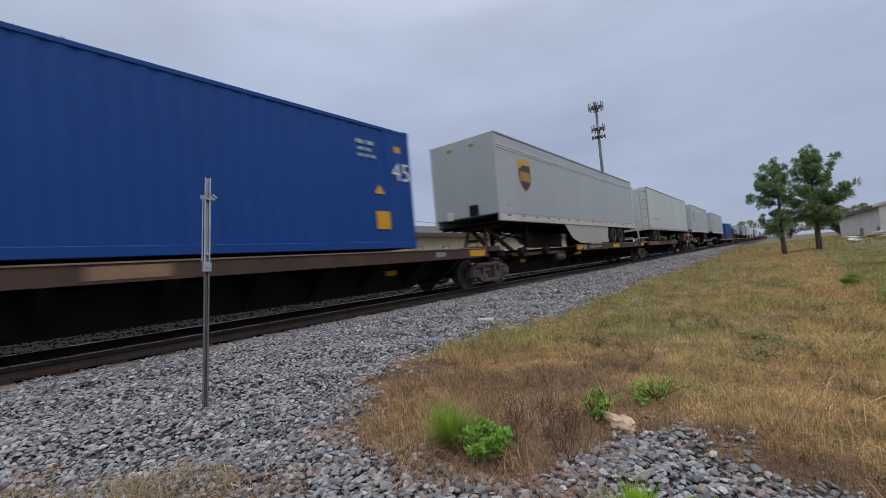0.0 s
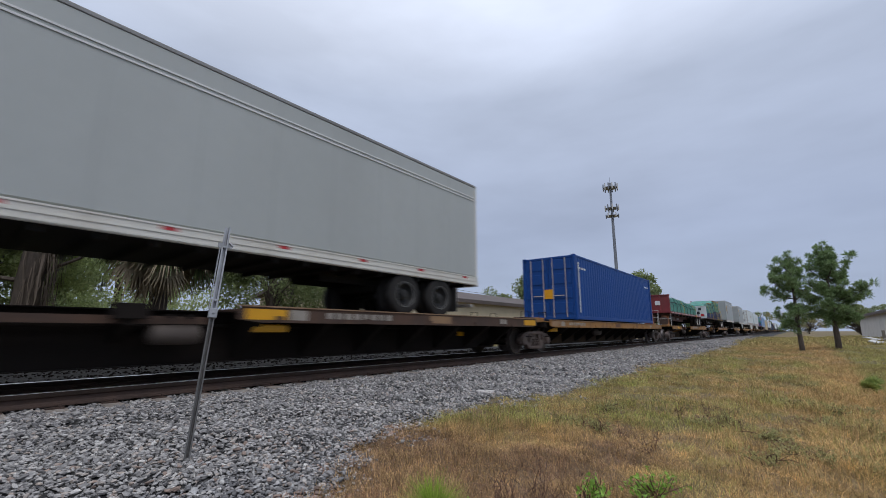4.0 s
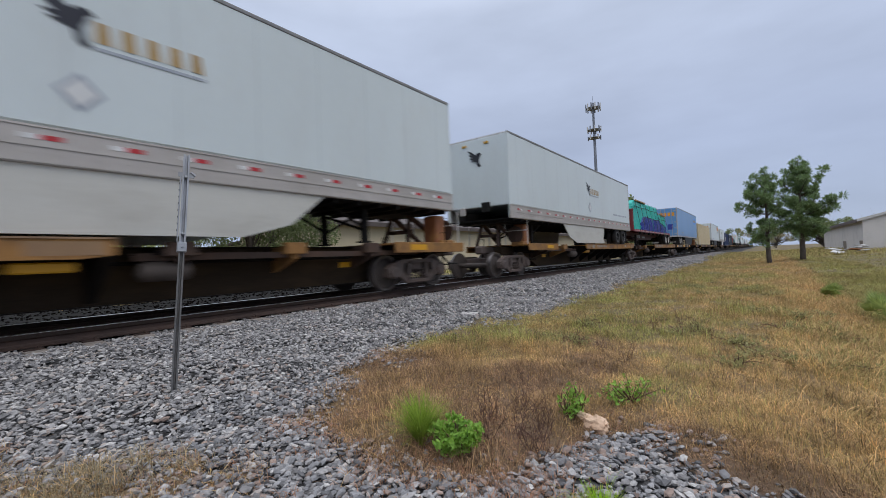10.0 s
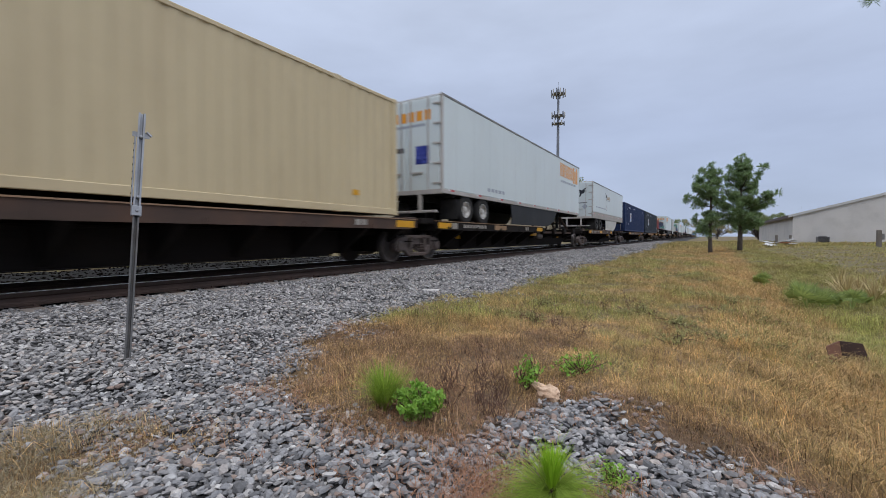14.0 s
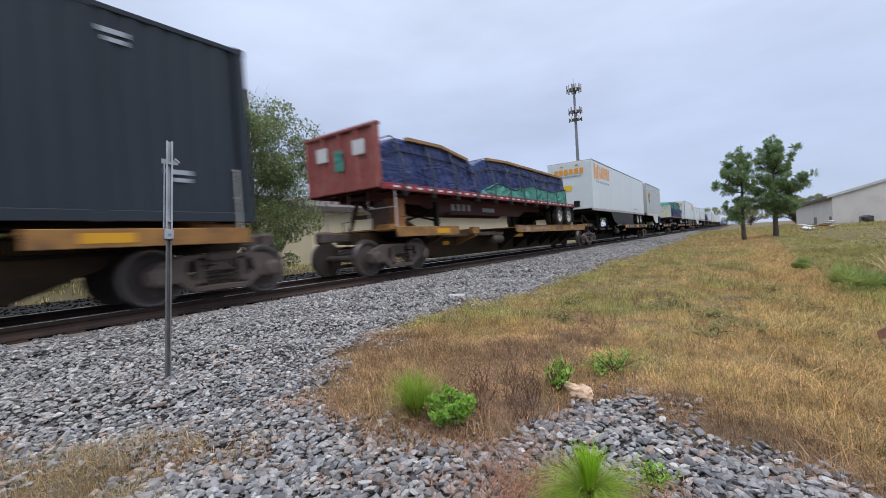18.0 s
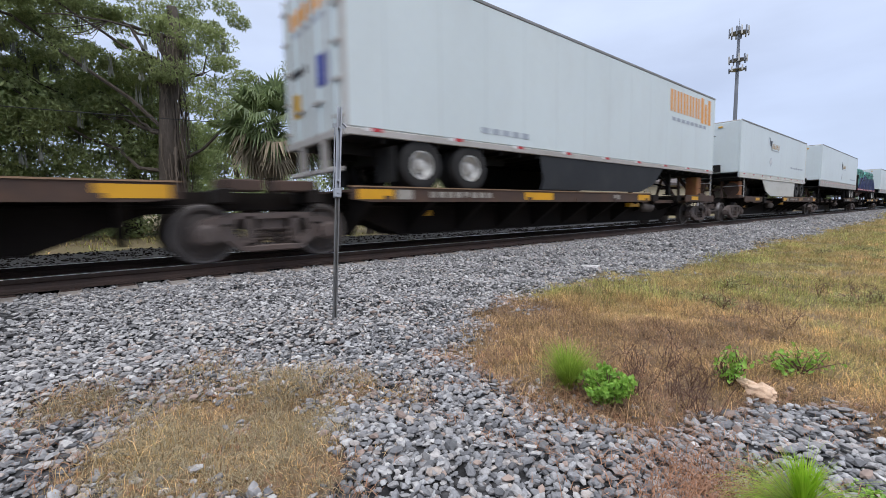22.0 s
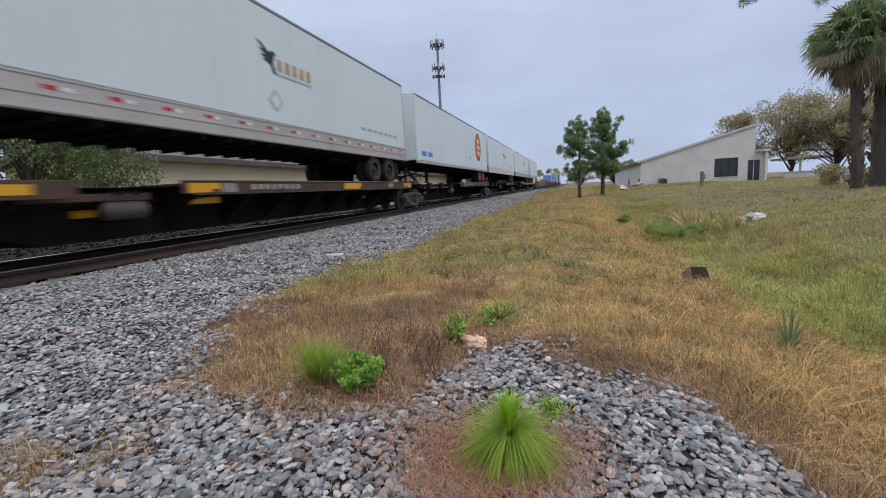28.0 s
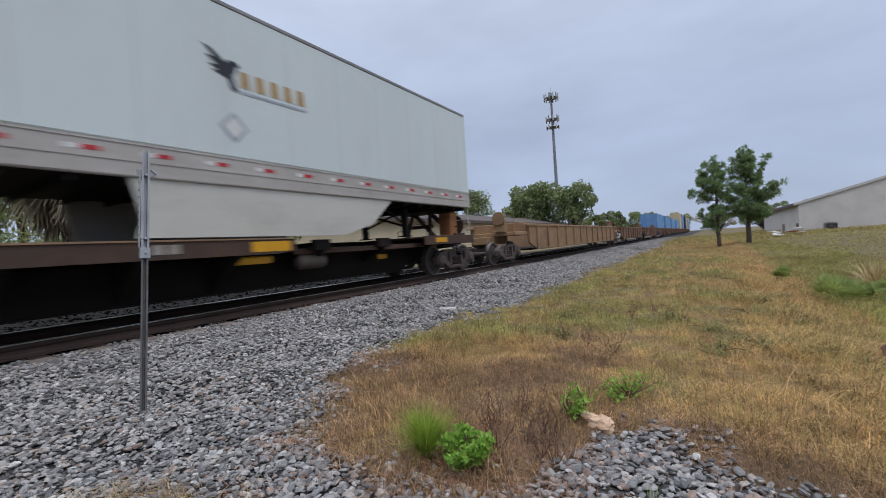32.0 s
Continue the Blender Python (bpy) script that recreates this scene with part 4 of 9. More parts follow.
def scatter_blades(name, pts, h_lo, h_hi, width, lean, label, seed, clump=0.0, shift=0.0, material=None, rise=0.95, lift=-0.01):
    """Bent blades of grass at the given places; their tone follows the ground, moved by shift."""
    r = np.random.RandomState(seed)
    n = len(pts)
    if clump:
        c = pts[r.randint(0, n, max(1, n // 12))]
        k = r.uniform(0, 1, n) < 0.65
        pts = np.where(k[:, None], c[r.randint(0, len(c), n)] + r.normal(0, clump, (n, 2)), pts)
    h = r.uniform(h_lo, h_hi, n) * (0.55 + 0.9 * patchy(pts[:, 0], pts[:, 1], 0.6, 5))
    a = r.uniform(0, 6.283, n)
    side = np.stack([np.cos(a), np.sin(a), np.zeros(n)], -1) * width * 0.5
    b = 6.283 * patchy(pts[:, 0], pts[:, 1], 0.5, 6) + r.normal(0, 1.9, n)
    fall = np.stack([np.cos(b), np.sin(b), np.zeros(n)], -1) * (h * np.abs(r.normal(0, lean, n)).clip(0, 3.0))[:, None]
    up = np.stack([np.zeros(n), np.zeros(n), h], -1)
    root = np.stack([pts[:, 0], pts[:, 1], ground_z(pts[:, 0], pts[:, 1]) + lift], -1)
    P = np.stack([root - side, root + side, root + side * 0.7 + fall * 0.35 + up * 0.65, root - side * 0.7 + fall * 0.35 + up * 0.65, root + fall + up * rise * r.uniform(0.45, 1.0, n)[:, None]], 1)
    k = np.arange(n)[:, None] * 5
    F = np.concatenate([np.concatenate([k, k + 1, k + 2], 1), np.concatenate([k, k + 2, k + 3], 1), np.concatenate([k + 3, k + 2, k + 4], 1)])
    me = big_mesh(name, P.reshape(-1, 3), F, material or grass_mat)
    at = me.attributes.new("tone", "FLOAT", "POINT")
    tone = np.clip(grass_tone(pts[:, 0], pts[:, 1]) + shift + r.normal(0, 0.06 if material is grass_even else 0.14, n), 0, 1)
    at.data.foreach_set("value", np.repeat(tone, 5).astype(np.float32))
    at = me.attributes.new("value", "FLOAT", "POINT")
    age = (0.45 + 0.75 * patchy(pts[:, 0], pts[:, 1], 0.11, 14) + 0.45 * patchy(pts[:, 0], pts[:, 1], 0.33, 15)).clip(0.5, 1.5)
    at.data.foreach_set("value", np.repeat(age, 5).astype(np.float32))
    return tagged(new(name, me), label, "grass", kind="stuff")


def grasses():
    r = np.random.RandomState(5)

    def field(x0, x1, y0, y1, density, test):
        n = int((x1 - x0) * (y1 - y0) * density)
        p = np.stack([r.uniform(x0, x1, n), r.uniform(y0, y1, n)], -1)
        return p[test(p[:, 0], p[:, 1]) > r.uniform(0.04, 1, n)]

    def bare(x, y):
        thin = 0.55 + 0.45 * smooth_step(patchy(x, y, 0.42, 8) + 0.4 * (patchy(x, y, 0.13, 17) - 0.5), 0.25, 0.6)
        g = 1 - gravel_zone(x, y, 0.42)
        return np.clip(g * g * thin + 0.22 * (1 - gravel_zone(x, y, 1.0)) * smooth_step(patchy(x, y, 0.22, 21), 0.45, 0.75), 0, 1)

    def bank(x, y):
        return (1 - gravel_zone(x, y)) * smooth_step(x + 0.10 * (y - 2) + (patchy(x, y, 0.5, 9) - 0.5), -0.6, 0.5)

    def weedy(x, y):
        return (1 - gravel_zone(x, y)) * smooth_step(patchy(x, y, 1.3, 10) + 0.5 * (patchy(x, y, 0.4, 11) - 0.5), 0.45, 0.8) * smooth_step(y, 3.6, 6)

    def corner(x, y):
        return (1 - gravel_zone(x, y, 0.2)) * smooth_step(-x + 0.9 * (patchy(x, y, 0.3, 23) - 0.5), 2.3, 2.9) * (y < 1.3) * smooth_step(patchy(x, y, 0.34, 22) + 0.35 * (patchy(x, y, 0.12, 24) - 0.5), 0.15, 0.5)
    ones = lambda x, y: np.ones_like(x)
    scatter_blades("dry_grass", np.concatenate([field(-4.9, 1.6, -0.8, 5, 3300, bare), field(-4.9, 1.6, 5, 9, 1600, bare)]), 0.02, 0.075, 0.0042, 2.0, "low reddish brown and tan grass stubble", 31, 0.04)
    scatter_blades("dry_grass", np.concatenate([field(-4.9, 1.6, -0.8, 5, 2600, bare), field(-4.9, 1.6, 5, 9, 1500, bare)]), 0.05, 0.13, 0.0032, 1.0, "wiry dry grass standing in the stubble", 46, 0.035)
    litter = np.concatenate([field(-4.9, 1.6, -0.8, 5, 2600, lambda x, y: 1 - gravel_zone(x, y, 0.3)), field(-4.9, 1.6, 5, 8, 900, bare)])
    scatter_blades("matted_straw", litter, 0.010, 0.030, 0.0036, 3.2, "matted dead straw lying under the stubble", 49, 0.03, -0.06, rise=0.8, lift=0.004)
    scatter_blades("dry_grass", field(-5.0, 4, -9, -0.8, 220, bare), 0.04, 0.13, 0.010, 1.7, "dry tan grass beside the gravel", 48, 0.07)
    scatter_blades("dry_grass", field(-5.0, 1.6, 9, 16, 1100, bare), 0.04, 0.12, 0.008, 1.7, "dry tan and olive grass along the track", 41, 0.07, 0, grass_even)
    scatter_blades("dry_grass", field(-5.0, 1.2, -0.8, 7, 420, bare), 0.06, 0.17, 0.0032, 1.4, "pale dry grass stems standing in the stubble", 38, 0.05, 0.16)
    scatter_blades("dry_grass", field(-5.0, 14, 45, 95, 26, ones), 0.10, 0.35, 0.07, 0.8, "rough olive grass far along the track", 45, 0.4, 0, grass_even)
    scatter_blades("dry_grass", field(-5.2, 3.0, 16, 45, 280, bare), 0.06, 0.15, 0.016, 1.3, "dry tan and olive grass along the track", 32, 0.15, 0, grass_even)
    scatter_blades("tan_grass", field(-0.8, 2.6, 0.2, 8, 2500, bank), 0.06, 0.20, 0.0045, 2.0, "long tan grass bent over the ditch bank", 33, 0.06)
    scatter_blades("tan_grass", field(-0.8, 3.0, 8, 22, 560, bank), 0.08, 0.22, 0.008, 1.5, "long tan grass bent over the ditch bank", 43, 0.10, 0, grass_even)
    scatter_blades("tan_grass", field(-4.7, -2.2, -0.8, 1.4, 9000, corner), 0.04, 0.11, 0.0034, 1.5, "tufted dry tan grass at the gravel's edge", 44, 0.05, 0, grey_straw)
    scatter_blades("olive_grass", np.concatenate([field(-4.5, 2.2, 3.5, 10, 900, weedy), field(-4.9, 3.0, 10, 24, 420, weedy)]), 0.07, 0.20, 0.006, 0.7, "olive green weeds in the dry grass", 34, 0.07, 0.30)
    scatter_blades("lawn_grass", field(2.0, 8, 2, 14, 600, ones), 0.04, 0.11, 0.010, 1.2, "short green and tan lawn grass", 35, 0.10, 0, grass_even)
    scatter_blades("lawn_grass", field(2.2, 20, 14, 50, 62, ones), 0.04, 0.11, 0.026, 1.2, "short green and tan lawn grass", 36, 0.14, 0, grass_even)
    rim = field(-4.8, 0.8, -0.8, 4.5, 1300, lambda x, y: np.clip(3.0 * gravel_zone(x, y, 0.5) * (1.02 - gravel_zone(x, y, 0.5)), 0, 1) * smooth_step(patchy(x, y, 0.35, 12), 0.35, 0.7))
    ang, rad = r.uniform(0, 6.283, 9000), np.abs(r.normal(0.24, 0.14, 9000))
    ring = np.stack([-1.46 + rad * 1.2 * np.cos(ang), 1.60 + rad * np.sin(ang)], -1)
    scatter_blades("fallen_straw", ring, 0.020, 0.050, 0.0040, 2.8, "fallen reddish brown needles round the seedling", 47, 0.05, 0, pine_straw, lift=0.058)
    tongue = field(-3.3, -1.5, 1.2, 3.4, 1100, lambda x, y: smooth_step(patchy(x, y, 0.3, 13), 0.4, 0.75))
    scatter_blades("fallen_straw", np.concatenate([rim, tongue]), 0.018, 0.045, 0.0036, 3.0, "fallen reddish brown pine straw on the gravel", 39, 0.03, 0, pine_straw, lift=0.022)
    scatter_blades("lawn_grass", field(-40, -16.6, -14, 30, 14, ones), 0.08, 0.25, 0.03, 0.6, "rough grass beyond the track", 37, 0.2)


# ---- track ----
def track():
    prof = [(-0.076, -0.172), (0.076, -0.172), (0.076, -0.160), (0.020, -0.142), (0.010, -0.120), (0.010, -0.075), (0.030, -0.052), (-0.030, -0.052), (-0.010, -0.075), (-0.010, -0.120), (-0.020, -0.142), (-0.076, -0.160)]
    flank = [(-0.0385, -0.056), (0.0385, -0.056), (0.0385, -0.010), (0.036, -0.0045), (-0.036, -0.0045), (-0.0385, -0.010)]
    for s in (-1, 1):
        at = lambda poly: [(XC + s * 0.7525 + a, b + RAIL_Z) for a, b in poly]
        rail = thing("rail", Mesh().prism(at(prof), 1, -30, 900), rail_steel, "rusty steel rail with a polished head", "rail", "running rails")
        part("head_flank", Mesh().prism(at(flank), 1, -30, 900), rail_grease, rail, "dark worn flank of the rail head")
        part("rail_head", Mesh().prism(at(((-0.0365, -0.008), (-0.034, -0.003), (-0.026, 0.001), (0.026, 0.001), (0.034, -0.003), (0.0365, -0.008))), 1, -30, 900), rail_top, rail, "polished rail head")
    r = random.Random(4)
    tie = Mesh().box(-1.3, 1.3, -0.115, 0.115, -0.18, 0, 0.012).data("sleeper", tie_wood)
    plate = Mesh().box(-0.18, 0.18, -0.09, 0.09, 0, 0.012).data("tie_plate", rail_steel)
    spike = Mesh().box(-0.012, 0.012, -0.012, 0.012, 0.01, 0.045).data("spike", rail_steel)
    for i in range(-6, 70):
        t = new("sleeper", tie)
        t.matrix_world = pose(XC + r.uniform(-0.03, 0.03), i * 0.55, RAIL_Z - 0.186 + r.uniform(-0.006, 0.004), 0, 0, r.uniform(-0.6, 0.6))
        tagged(t, "weathered dark wooden sleeper under the rails", "sleeper", "track sleepers")
        for s in (-1, 1):
            p = part("tie_plate", plate, None, t)
            p.location = (s * 0.7525, 0, 0.0)
            for q in ((-0.1, 0.1) if -2 < i < 20 and s > 0 else ()):
                k = part("spike", spike, None, p)
                k.location = (q, 0.05 if q > 0 else -0.05, 0)
    m = Mesh()
    for i in range(70, 500):
        m.box(XC - 1.3, XC + 1.3, i * 0.55 - 0.115, i * 0.55 + 0.115, RAIL_Z - 0.36, RAIL_Z - 0.186)
    thing("far_sleepers", m, tie_wood, "weathered sleepers far along the track", "sleeper", kind="stuff")


# ---- train parts ----
MOVERS = []        # (thing, distance of its front end at the clip's start, reversed length or None, height)


def riding(ob, s, turned_length=None, z=0.0):
    MOVERS.append((ob, s, turned_length, z))
    return ob


WHEEL_ROWS = [(k / 30, 85.0 * k) for k in range(0, 961)]
CACHE = {}


def mesh_of(key, make, material, smooth=False):
    if key not in CACHE:
        me = make().data(key, material, smooth)
        fixed_normals(me)
        CACHE[key] = me
    return CACHE[key]


def put(name, me, parent, x=0, y=0, z=0, rz=0, label=""):
    ob = new(name, me)
    ob.parent = parent
    ob.matrix_basis = pose(x, y, z, 0, 0, rz)
    if label:
        ob["label"] = label
    return ob


TRUCK = []


def rail_truck(s):
    """A three-piece freight truck under a car end; the first is built, the rest are copies."""
    if TRUCK:
        ob = copy_thing(TRUCK[0], pose(0, 0, 0))
        return riding(ob, s, None, RAIL_Z)
    t = thing("rail_truck", None, None, "rusty cast steel freight truck on the rails", "railway truck", "train trucks")
    R = 0.42
    for sx in (-1, 1):
        m = Mesh()
        x0, x1 = (0.93, 1.06) if sx > 0 else (-1.06, -0.93)
        # a cast frame: top chord, bottom chord, pedestal plates, sloping arms and columns
        m.prism([(-0.95, 0.48), (-1.05, 0.50), (-0.92, 0.62), (-0.60, 0.72), (0.60, 0.72), (0.92, 0.62), (1.05, 0.50), (0.95, 0.48), (0.62, 0.63), (-0.62, 0.63)], 0, x0, x1)
        m.box(x0 - 0.015, x1 + 0.015, -0.38, 0.38, 0.14, 0.24, 0.02)
        for q in (-1, 1):
            plate = [(0.56, 0.40), (0.50, 0.67), (0.92, 0.63), (1.08, 0.52), (1.08, 0.33), (0.98, 0.29), (0.80, 0.29), (0.66, 0.33)]
            arm = [(0.72, 0.44), (0.64, 0.30), (0.42, 0.15), (0.26, 0.15), (0.26, 0.26), (0.38, 0.29), (0.56, 0.45)]
            for poly, g in ((plate, 0.012), (arm, 0.0)):
                m.prism([(q * u, v) for u, v in poly][::q], 0, x0 - g, x1 + g)
        for q in (-1, 1):
            m.box(x0, x1, q * 0.33 - 0.055, q * 0.33 + 0.055, 0.18, 0.67)
            m.turned([(0.14, 0), (0.15, 0.03), (0.15, 0.16), (0.10, 0.19)] if sx > 0 else [(0.10, -0.19), (0.15, -0.16), (0.15, -0.03), (0.14, 0)], (sx * 0.95, q * 0.89, R), 0, 12)
        sf = part("side_frame", m, truck_iron, t)
        c = Mesh()
        for k in range(3):
            pts = [(sx * 0.99 + 0.055 * math.cos(a), -0.19 + 0.19 * k + 0.055 * math.sin(a), 0.25 + 0.012 * a) for a in [i * 0.7 for i in range(38)]]
            c.tube(pts[:30:2], 0.016, 4)
        part("spring_nest", c, truck_iron, sf)
    part("bolster", Mesh().box(-1.0, 1.0, -0.2, 0.2, 0.44, 0.66, 0.03), truck_iron, t)
    part("centre_plate", Mesh().turned([(0.2, 0.66), (0.2, 0.79), (0.17, 0.80)], (0, 0, 0), 2, 14), truck_iron, t)
    for q in (-1, 1):
        ws = Mesh()
        for sx in (-1, 1):
            prof = [(0.10, 0.06), (0.13, 0.05), (0.30, 0.02), (0.35, 0.055), (R, 0.055), (R, -0.045), (R + 0.026, -0.05), (R + 0.026, -0.08), (0.34, -0.08), (0.13, -0.09), (0.10, -0.09)]
            ws.turned([(r_, sx * h) for r_, h in (prof if sx < 0 else prof)], (sx * 0.7525, 0, 0), 0, 28)
        ws.tube([(-1.05, 0, 0), (1.05, 0, 0)], 0.08, 10)
        w = part("wheelset", ws, wheel_steel, t, "steel wheels on an axle")
        for sx in (-1, 1):
            ring = [(0.385, 0.057), (R - 0.004, 0.058), (R + 0.002, 0.052), (R + 0.002, -0.044)]
            angles = [2 * math.pi * i / 36 for i in range(36)]
            verts = [(sx * (0.7525 + h), c * math.cos(a), c * math.sin(a)) for a in angles for c, h in ring]
            part("tread", Mesh().add(verts, [(4 * i + c, 4 * i + c + 1, 4 * ((i + 1) % 36) + c + 1, 4 * ((i + 1) % 36) + c) for i in range(36) for c in range(3)]), wheel_tread, w, "polished steel tread")
        walk(w, [(tt, pose(0, q * 0.89, R, a % 360, 0, 0)) for tt, a in WHEEL_ROWS])
    TRUCK.append(t)
    return riding(t, s, None, RAIL_Z)


def spine_unit(s0, s1, deck_mat, deck_a, deck_b, hitch_at=None, front_coupler=False, rear_coupler=False, more=None):
    """One platform of an articulated spine car from s0 to s1 along the train, with a wheel deck from deck_a to deck_b."""
    L = s1 - s0
    t = thing("spine_car", None, None, f"rusty {'ochre' if deck_mat is car_yellow else 'brown'} railway spine car with a wheel deck", "railway wagon", "train wagons")
    beam = Mesh()
    beam.prism([(1.5, 0.60), (2.7, 0.125), (L - 2.7, 0.125), (L - 1.5, 0.60), (L + 0.3, 0.66), (L + 0.3, 0.92), (-0.3, 0.92), (-0.3, 0.66)], 0, -0.42, 0.42)
    # beam and flange colours darkened with the shade under the deck
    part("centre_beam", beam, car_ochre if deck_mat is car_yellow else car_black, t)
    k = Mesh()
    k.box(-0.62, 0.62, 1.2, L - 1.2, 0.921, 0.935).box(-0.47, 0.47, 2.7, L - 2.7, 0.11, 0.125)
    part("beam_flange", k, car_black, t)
    for y in (3.2, L - 3.6):
        part("yellow_patch", Mesh().box(0.421, 0.425, y, y + 0.35, 0.48, 0.60), yellow_mark, t)
    a, b = deck_a - s0, deck_b - s0
    y = a + 0.4
    n = 0
    while y < b:
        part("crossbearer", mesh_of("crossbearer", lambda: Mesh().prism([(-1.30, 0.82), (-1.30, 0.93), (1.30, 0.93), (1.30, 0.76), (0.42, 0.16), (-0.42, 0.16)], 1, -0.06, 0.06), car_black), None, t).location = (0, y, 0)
        y += 1.35
        n += 1
    part("wheel_deck", Mesh().box(-1.33, 1.33, a, b, 0.93, 0.965), deck_mat, t)
    for sx in (-1, 1):
        x0, x1 = sorted((sx * 1.335, sx * 1.385))
        sill = part("side_sill", Mesh().prism([(a, 0.80), (a + 0.35, 0.755), (b - 0.35, 0.755), (b, 0.80), (b, 1.0), (a, 1.0)], 0, x0, x1), deck_mat, t)
        part("sill_lip", Mesh().box(sx * 1.36 - 0.045, sx * 1.36 + 0.045, a, b, 1.0, 1.022), deck_edge, sill)
        if sx > 0:
            rr = random.Random(int(s0 * 7) + sx)
            worn = deck_mat is car_yellow
            plain = s0 in (29.44, 451.79, 504.44, 542.33, 559.49)
            ends = car_tan if worn else deck_mat if plain else yellow_mark
            k = a + rr.uniform(0.40, 0.50) * (b - a)
            for y0, ln, colour in ((a + 0.10, 0.70, ends), (a + 0.86, 0.34, sill_letter), (k, rr.uniform(0.7, 1.1), car_rust if worn else car_rust if plain else rr.choice([yellow_mark, car_tan])), (b - 0.85, 0.75, ends)):
                part("worn_patch" if worn else "yellow_patch", Mesh().box(1.385, 1.389, y0, y0 + ln, 0.80, 0.97), colour, sill)
            y0 = b - 0.95 if b < L - 3 else a + 0.35
            if not plain:
                part("valve_box", Mesh().box(1.02, 1.20, y0, y0 + 0.60, 0.60, 0.73, 0.02), yellow_mark, t, "yellow box under the deck edge")
        if sx > 0 and b - a > 6:
            bars(sill, 1.389, 1, a + 1.6, a + 3.3, 0.835, 0.11, 14, sill_letter, gap=0.35)
            bars(sill, 1.389, 1, b - 2.3, b - 1.9, 0.825, 0.13, 3, sill_letter, gap=0.25)
        yy = a + 0.6
        while yy < b:
            part("stake_pocket", Mesh().box(*sorted((sx * 1.385, sx * 1.41)), yy, yy + 0.14, 0.76, 0.86), deck_mat, sill)
            yy += 1.9
    if more:
        a2, b2, m2 = more[0] - s0, more[1] - s0, more[2]
        part("wheel_deck", Mesh().box(-1.33, 1.33, a2, b2, 0.93, 0.965), m2, t)
        for sx in (-1, 1):
            sill = part("side_sill", Mesh().prism([(a2, 0.70), (b2, 0.70), (b2, 0.98), (a2, 0.98)], 0, *sorted((sx * 1.335, sx * 1.385))), m2, t)
            for y in (a2 + 0.5, b2 - 0.95):
                part("yellow_patch", Mesh().box(*sorted((sx * 1.385, sx * 1.389)), y, y + 0.65, 0.79, 0.93), yellow_mark, sill)
    open_at = [(1.6, a - 0.3)] if a > 3 else [(b + 0.3, L - 1.6)] if b < L - 3 else []
    if more:
        open_at = []
    for ya, yb in open_at:
        part("running_board", Mesh().box(0.66, 0.98, ya, yb, 0.80, 0.83).box(0.96, 0.98, ya, yb, 0.72, 0.80), car_brown, t)
        y, i = ya + 0.5, 0
        while y < yb - 0.4:
            part("outrigger", Mesh().prism([(0.42, 0.45), (1.12, 0.70), (1.12, 0.94), (0.42, 0.94)], 1, y, y + 0.10).box(1.02, 1.16, y - 0.16, y + 0.26, 0.78, 0.99, 0.01), (car_brown, deck_mat)[i % 2] if deck_mat is car_yellow else car_black, t)
            y += 1.9
            i += 1
    for on, e, fl in ((front_coupler, 0.05, 1), (rear_coupler, L - 0.05, -1)):
        if not on:
            continue
        ya, yb = sorted((e, e + fl * 2.7))
        p = part("end_platform", Mesh().box(-1.30, 1.30, ya, yb, 0.955, 0.99), deck_mat if deck_mat is not car_black else car_brown, t, "rusty end platform over the truck")
        for sx in (-1, 1):
            sl = part("platform_sill", Mesh().box(*sorted((sx * 1.302, sx * 1.352)), ya, yb, 0.76, 1.005, 0.008), deck_mat if deck_mat is not car_black else car_brown, p)
            part("handrail", Mesh().tube([(sx * 1.25, e + fl * 0.1, 0.99), (sx * 1.25, e + fl * 0.1, 1.95), (sx * 0.35, e + fl * 0.1, 1.95), (sx * 0.35, e + fl * 0.1, 0.99)], 0.018, 6).tube([(sx * 1.25, e + fl * 0.1, 1.5), (sx * 0.35, e + fl * 0.1, 1.5)], 0.016, 6), pale_trim, p)
        part("yellow_patch", Mesh().box(1.353, 1.357, *sorted((e + fl * 1.6, e + fl * 2.2)), 0.82, 0.95), yellow_mark, p)
        part("brake_housing", Mesh().box(0.55, 1.0, *sorted((e + fl * 0.35, e + fl * 0.75)), 0.99, 1.75, 0.04), rust_frame, p, "rusty orange hand brake housing")
    # end sills with steps, grab irons and hoses
    for e, fl in ((0, 1), (L, -1)):
        m = Mesh().box(-1.2, 1.2, *sorted((e + fl * 0.55, e + fl * 0.75)), 0.74, 0.95, 0.015)
        part("end_sill", m, car_black, t)
        for sx in (-1, 1):
            g = Mesh().tube([(sx * 1.18, e + fl * 0.65, 0.95), (sx * 1.18, e + fl * 0.65, 1.28), (sx * 0.9, e + fl * 0.65, 1.28), (sx * 0.9, e + fl * 0.65, 0.95)], 0.014, 6)
            part("grab_iron", g, car_black, t)
            part("step", Mesh().box(*sorted((sx * 1.05, sx * 1.3)), e + fl * 0.65 - 0.03, e + fl * 0.65 + 0.03, 0.42, 0.45).box(sx * 1.06 - 0.01, sx * 1.06 + 0.01, e + fl * 0.65 - 0.02, e + fl * 0.65 + 0.02, 0.45, 0.75), car_black, t)
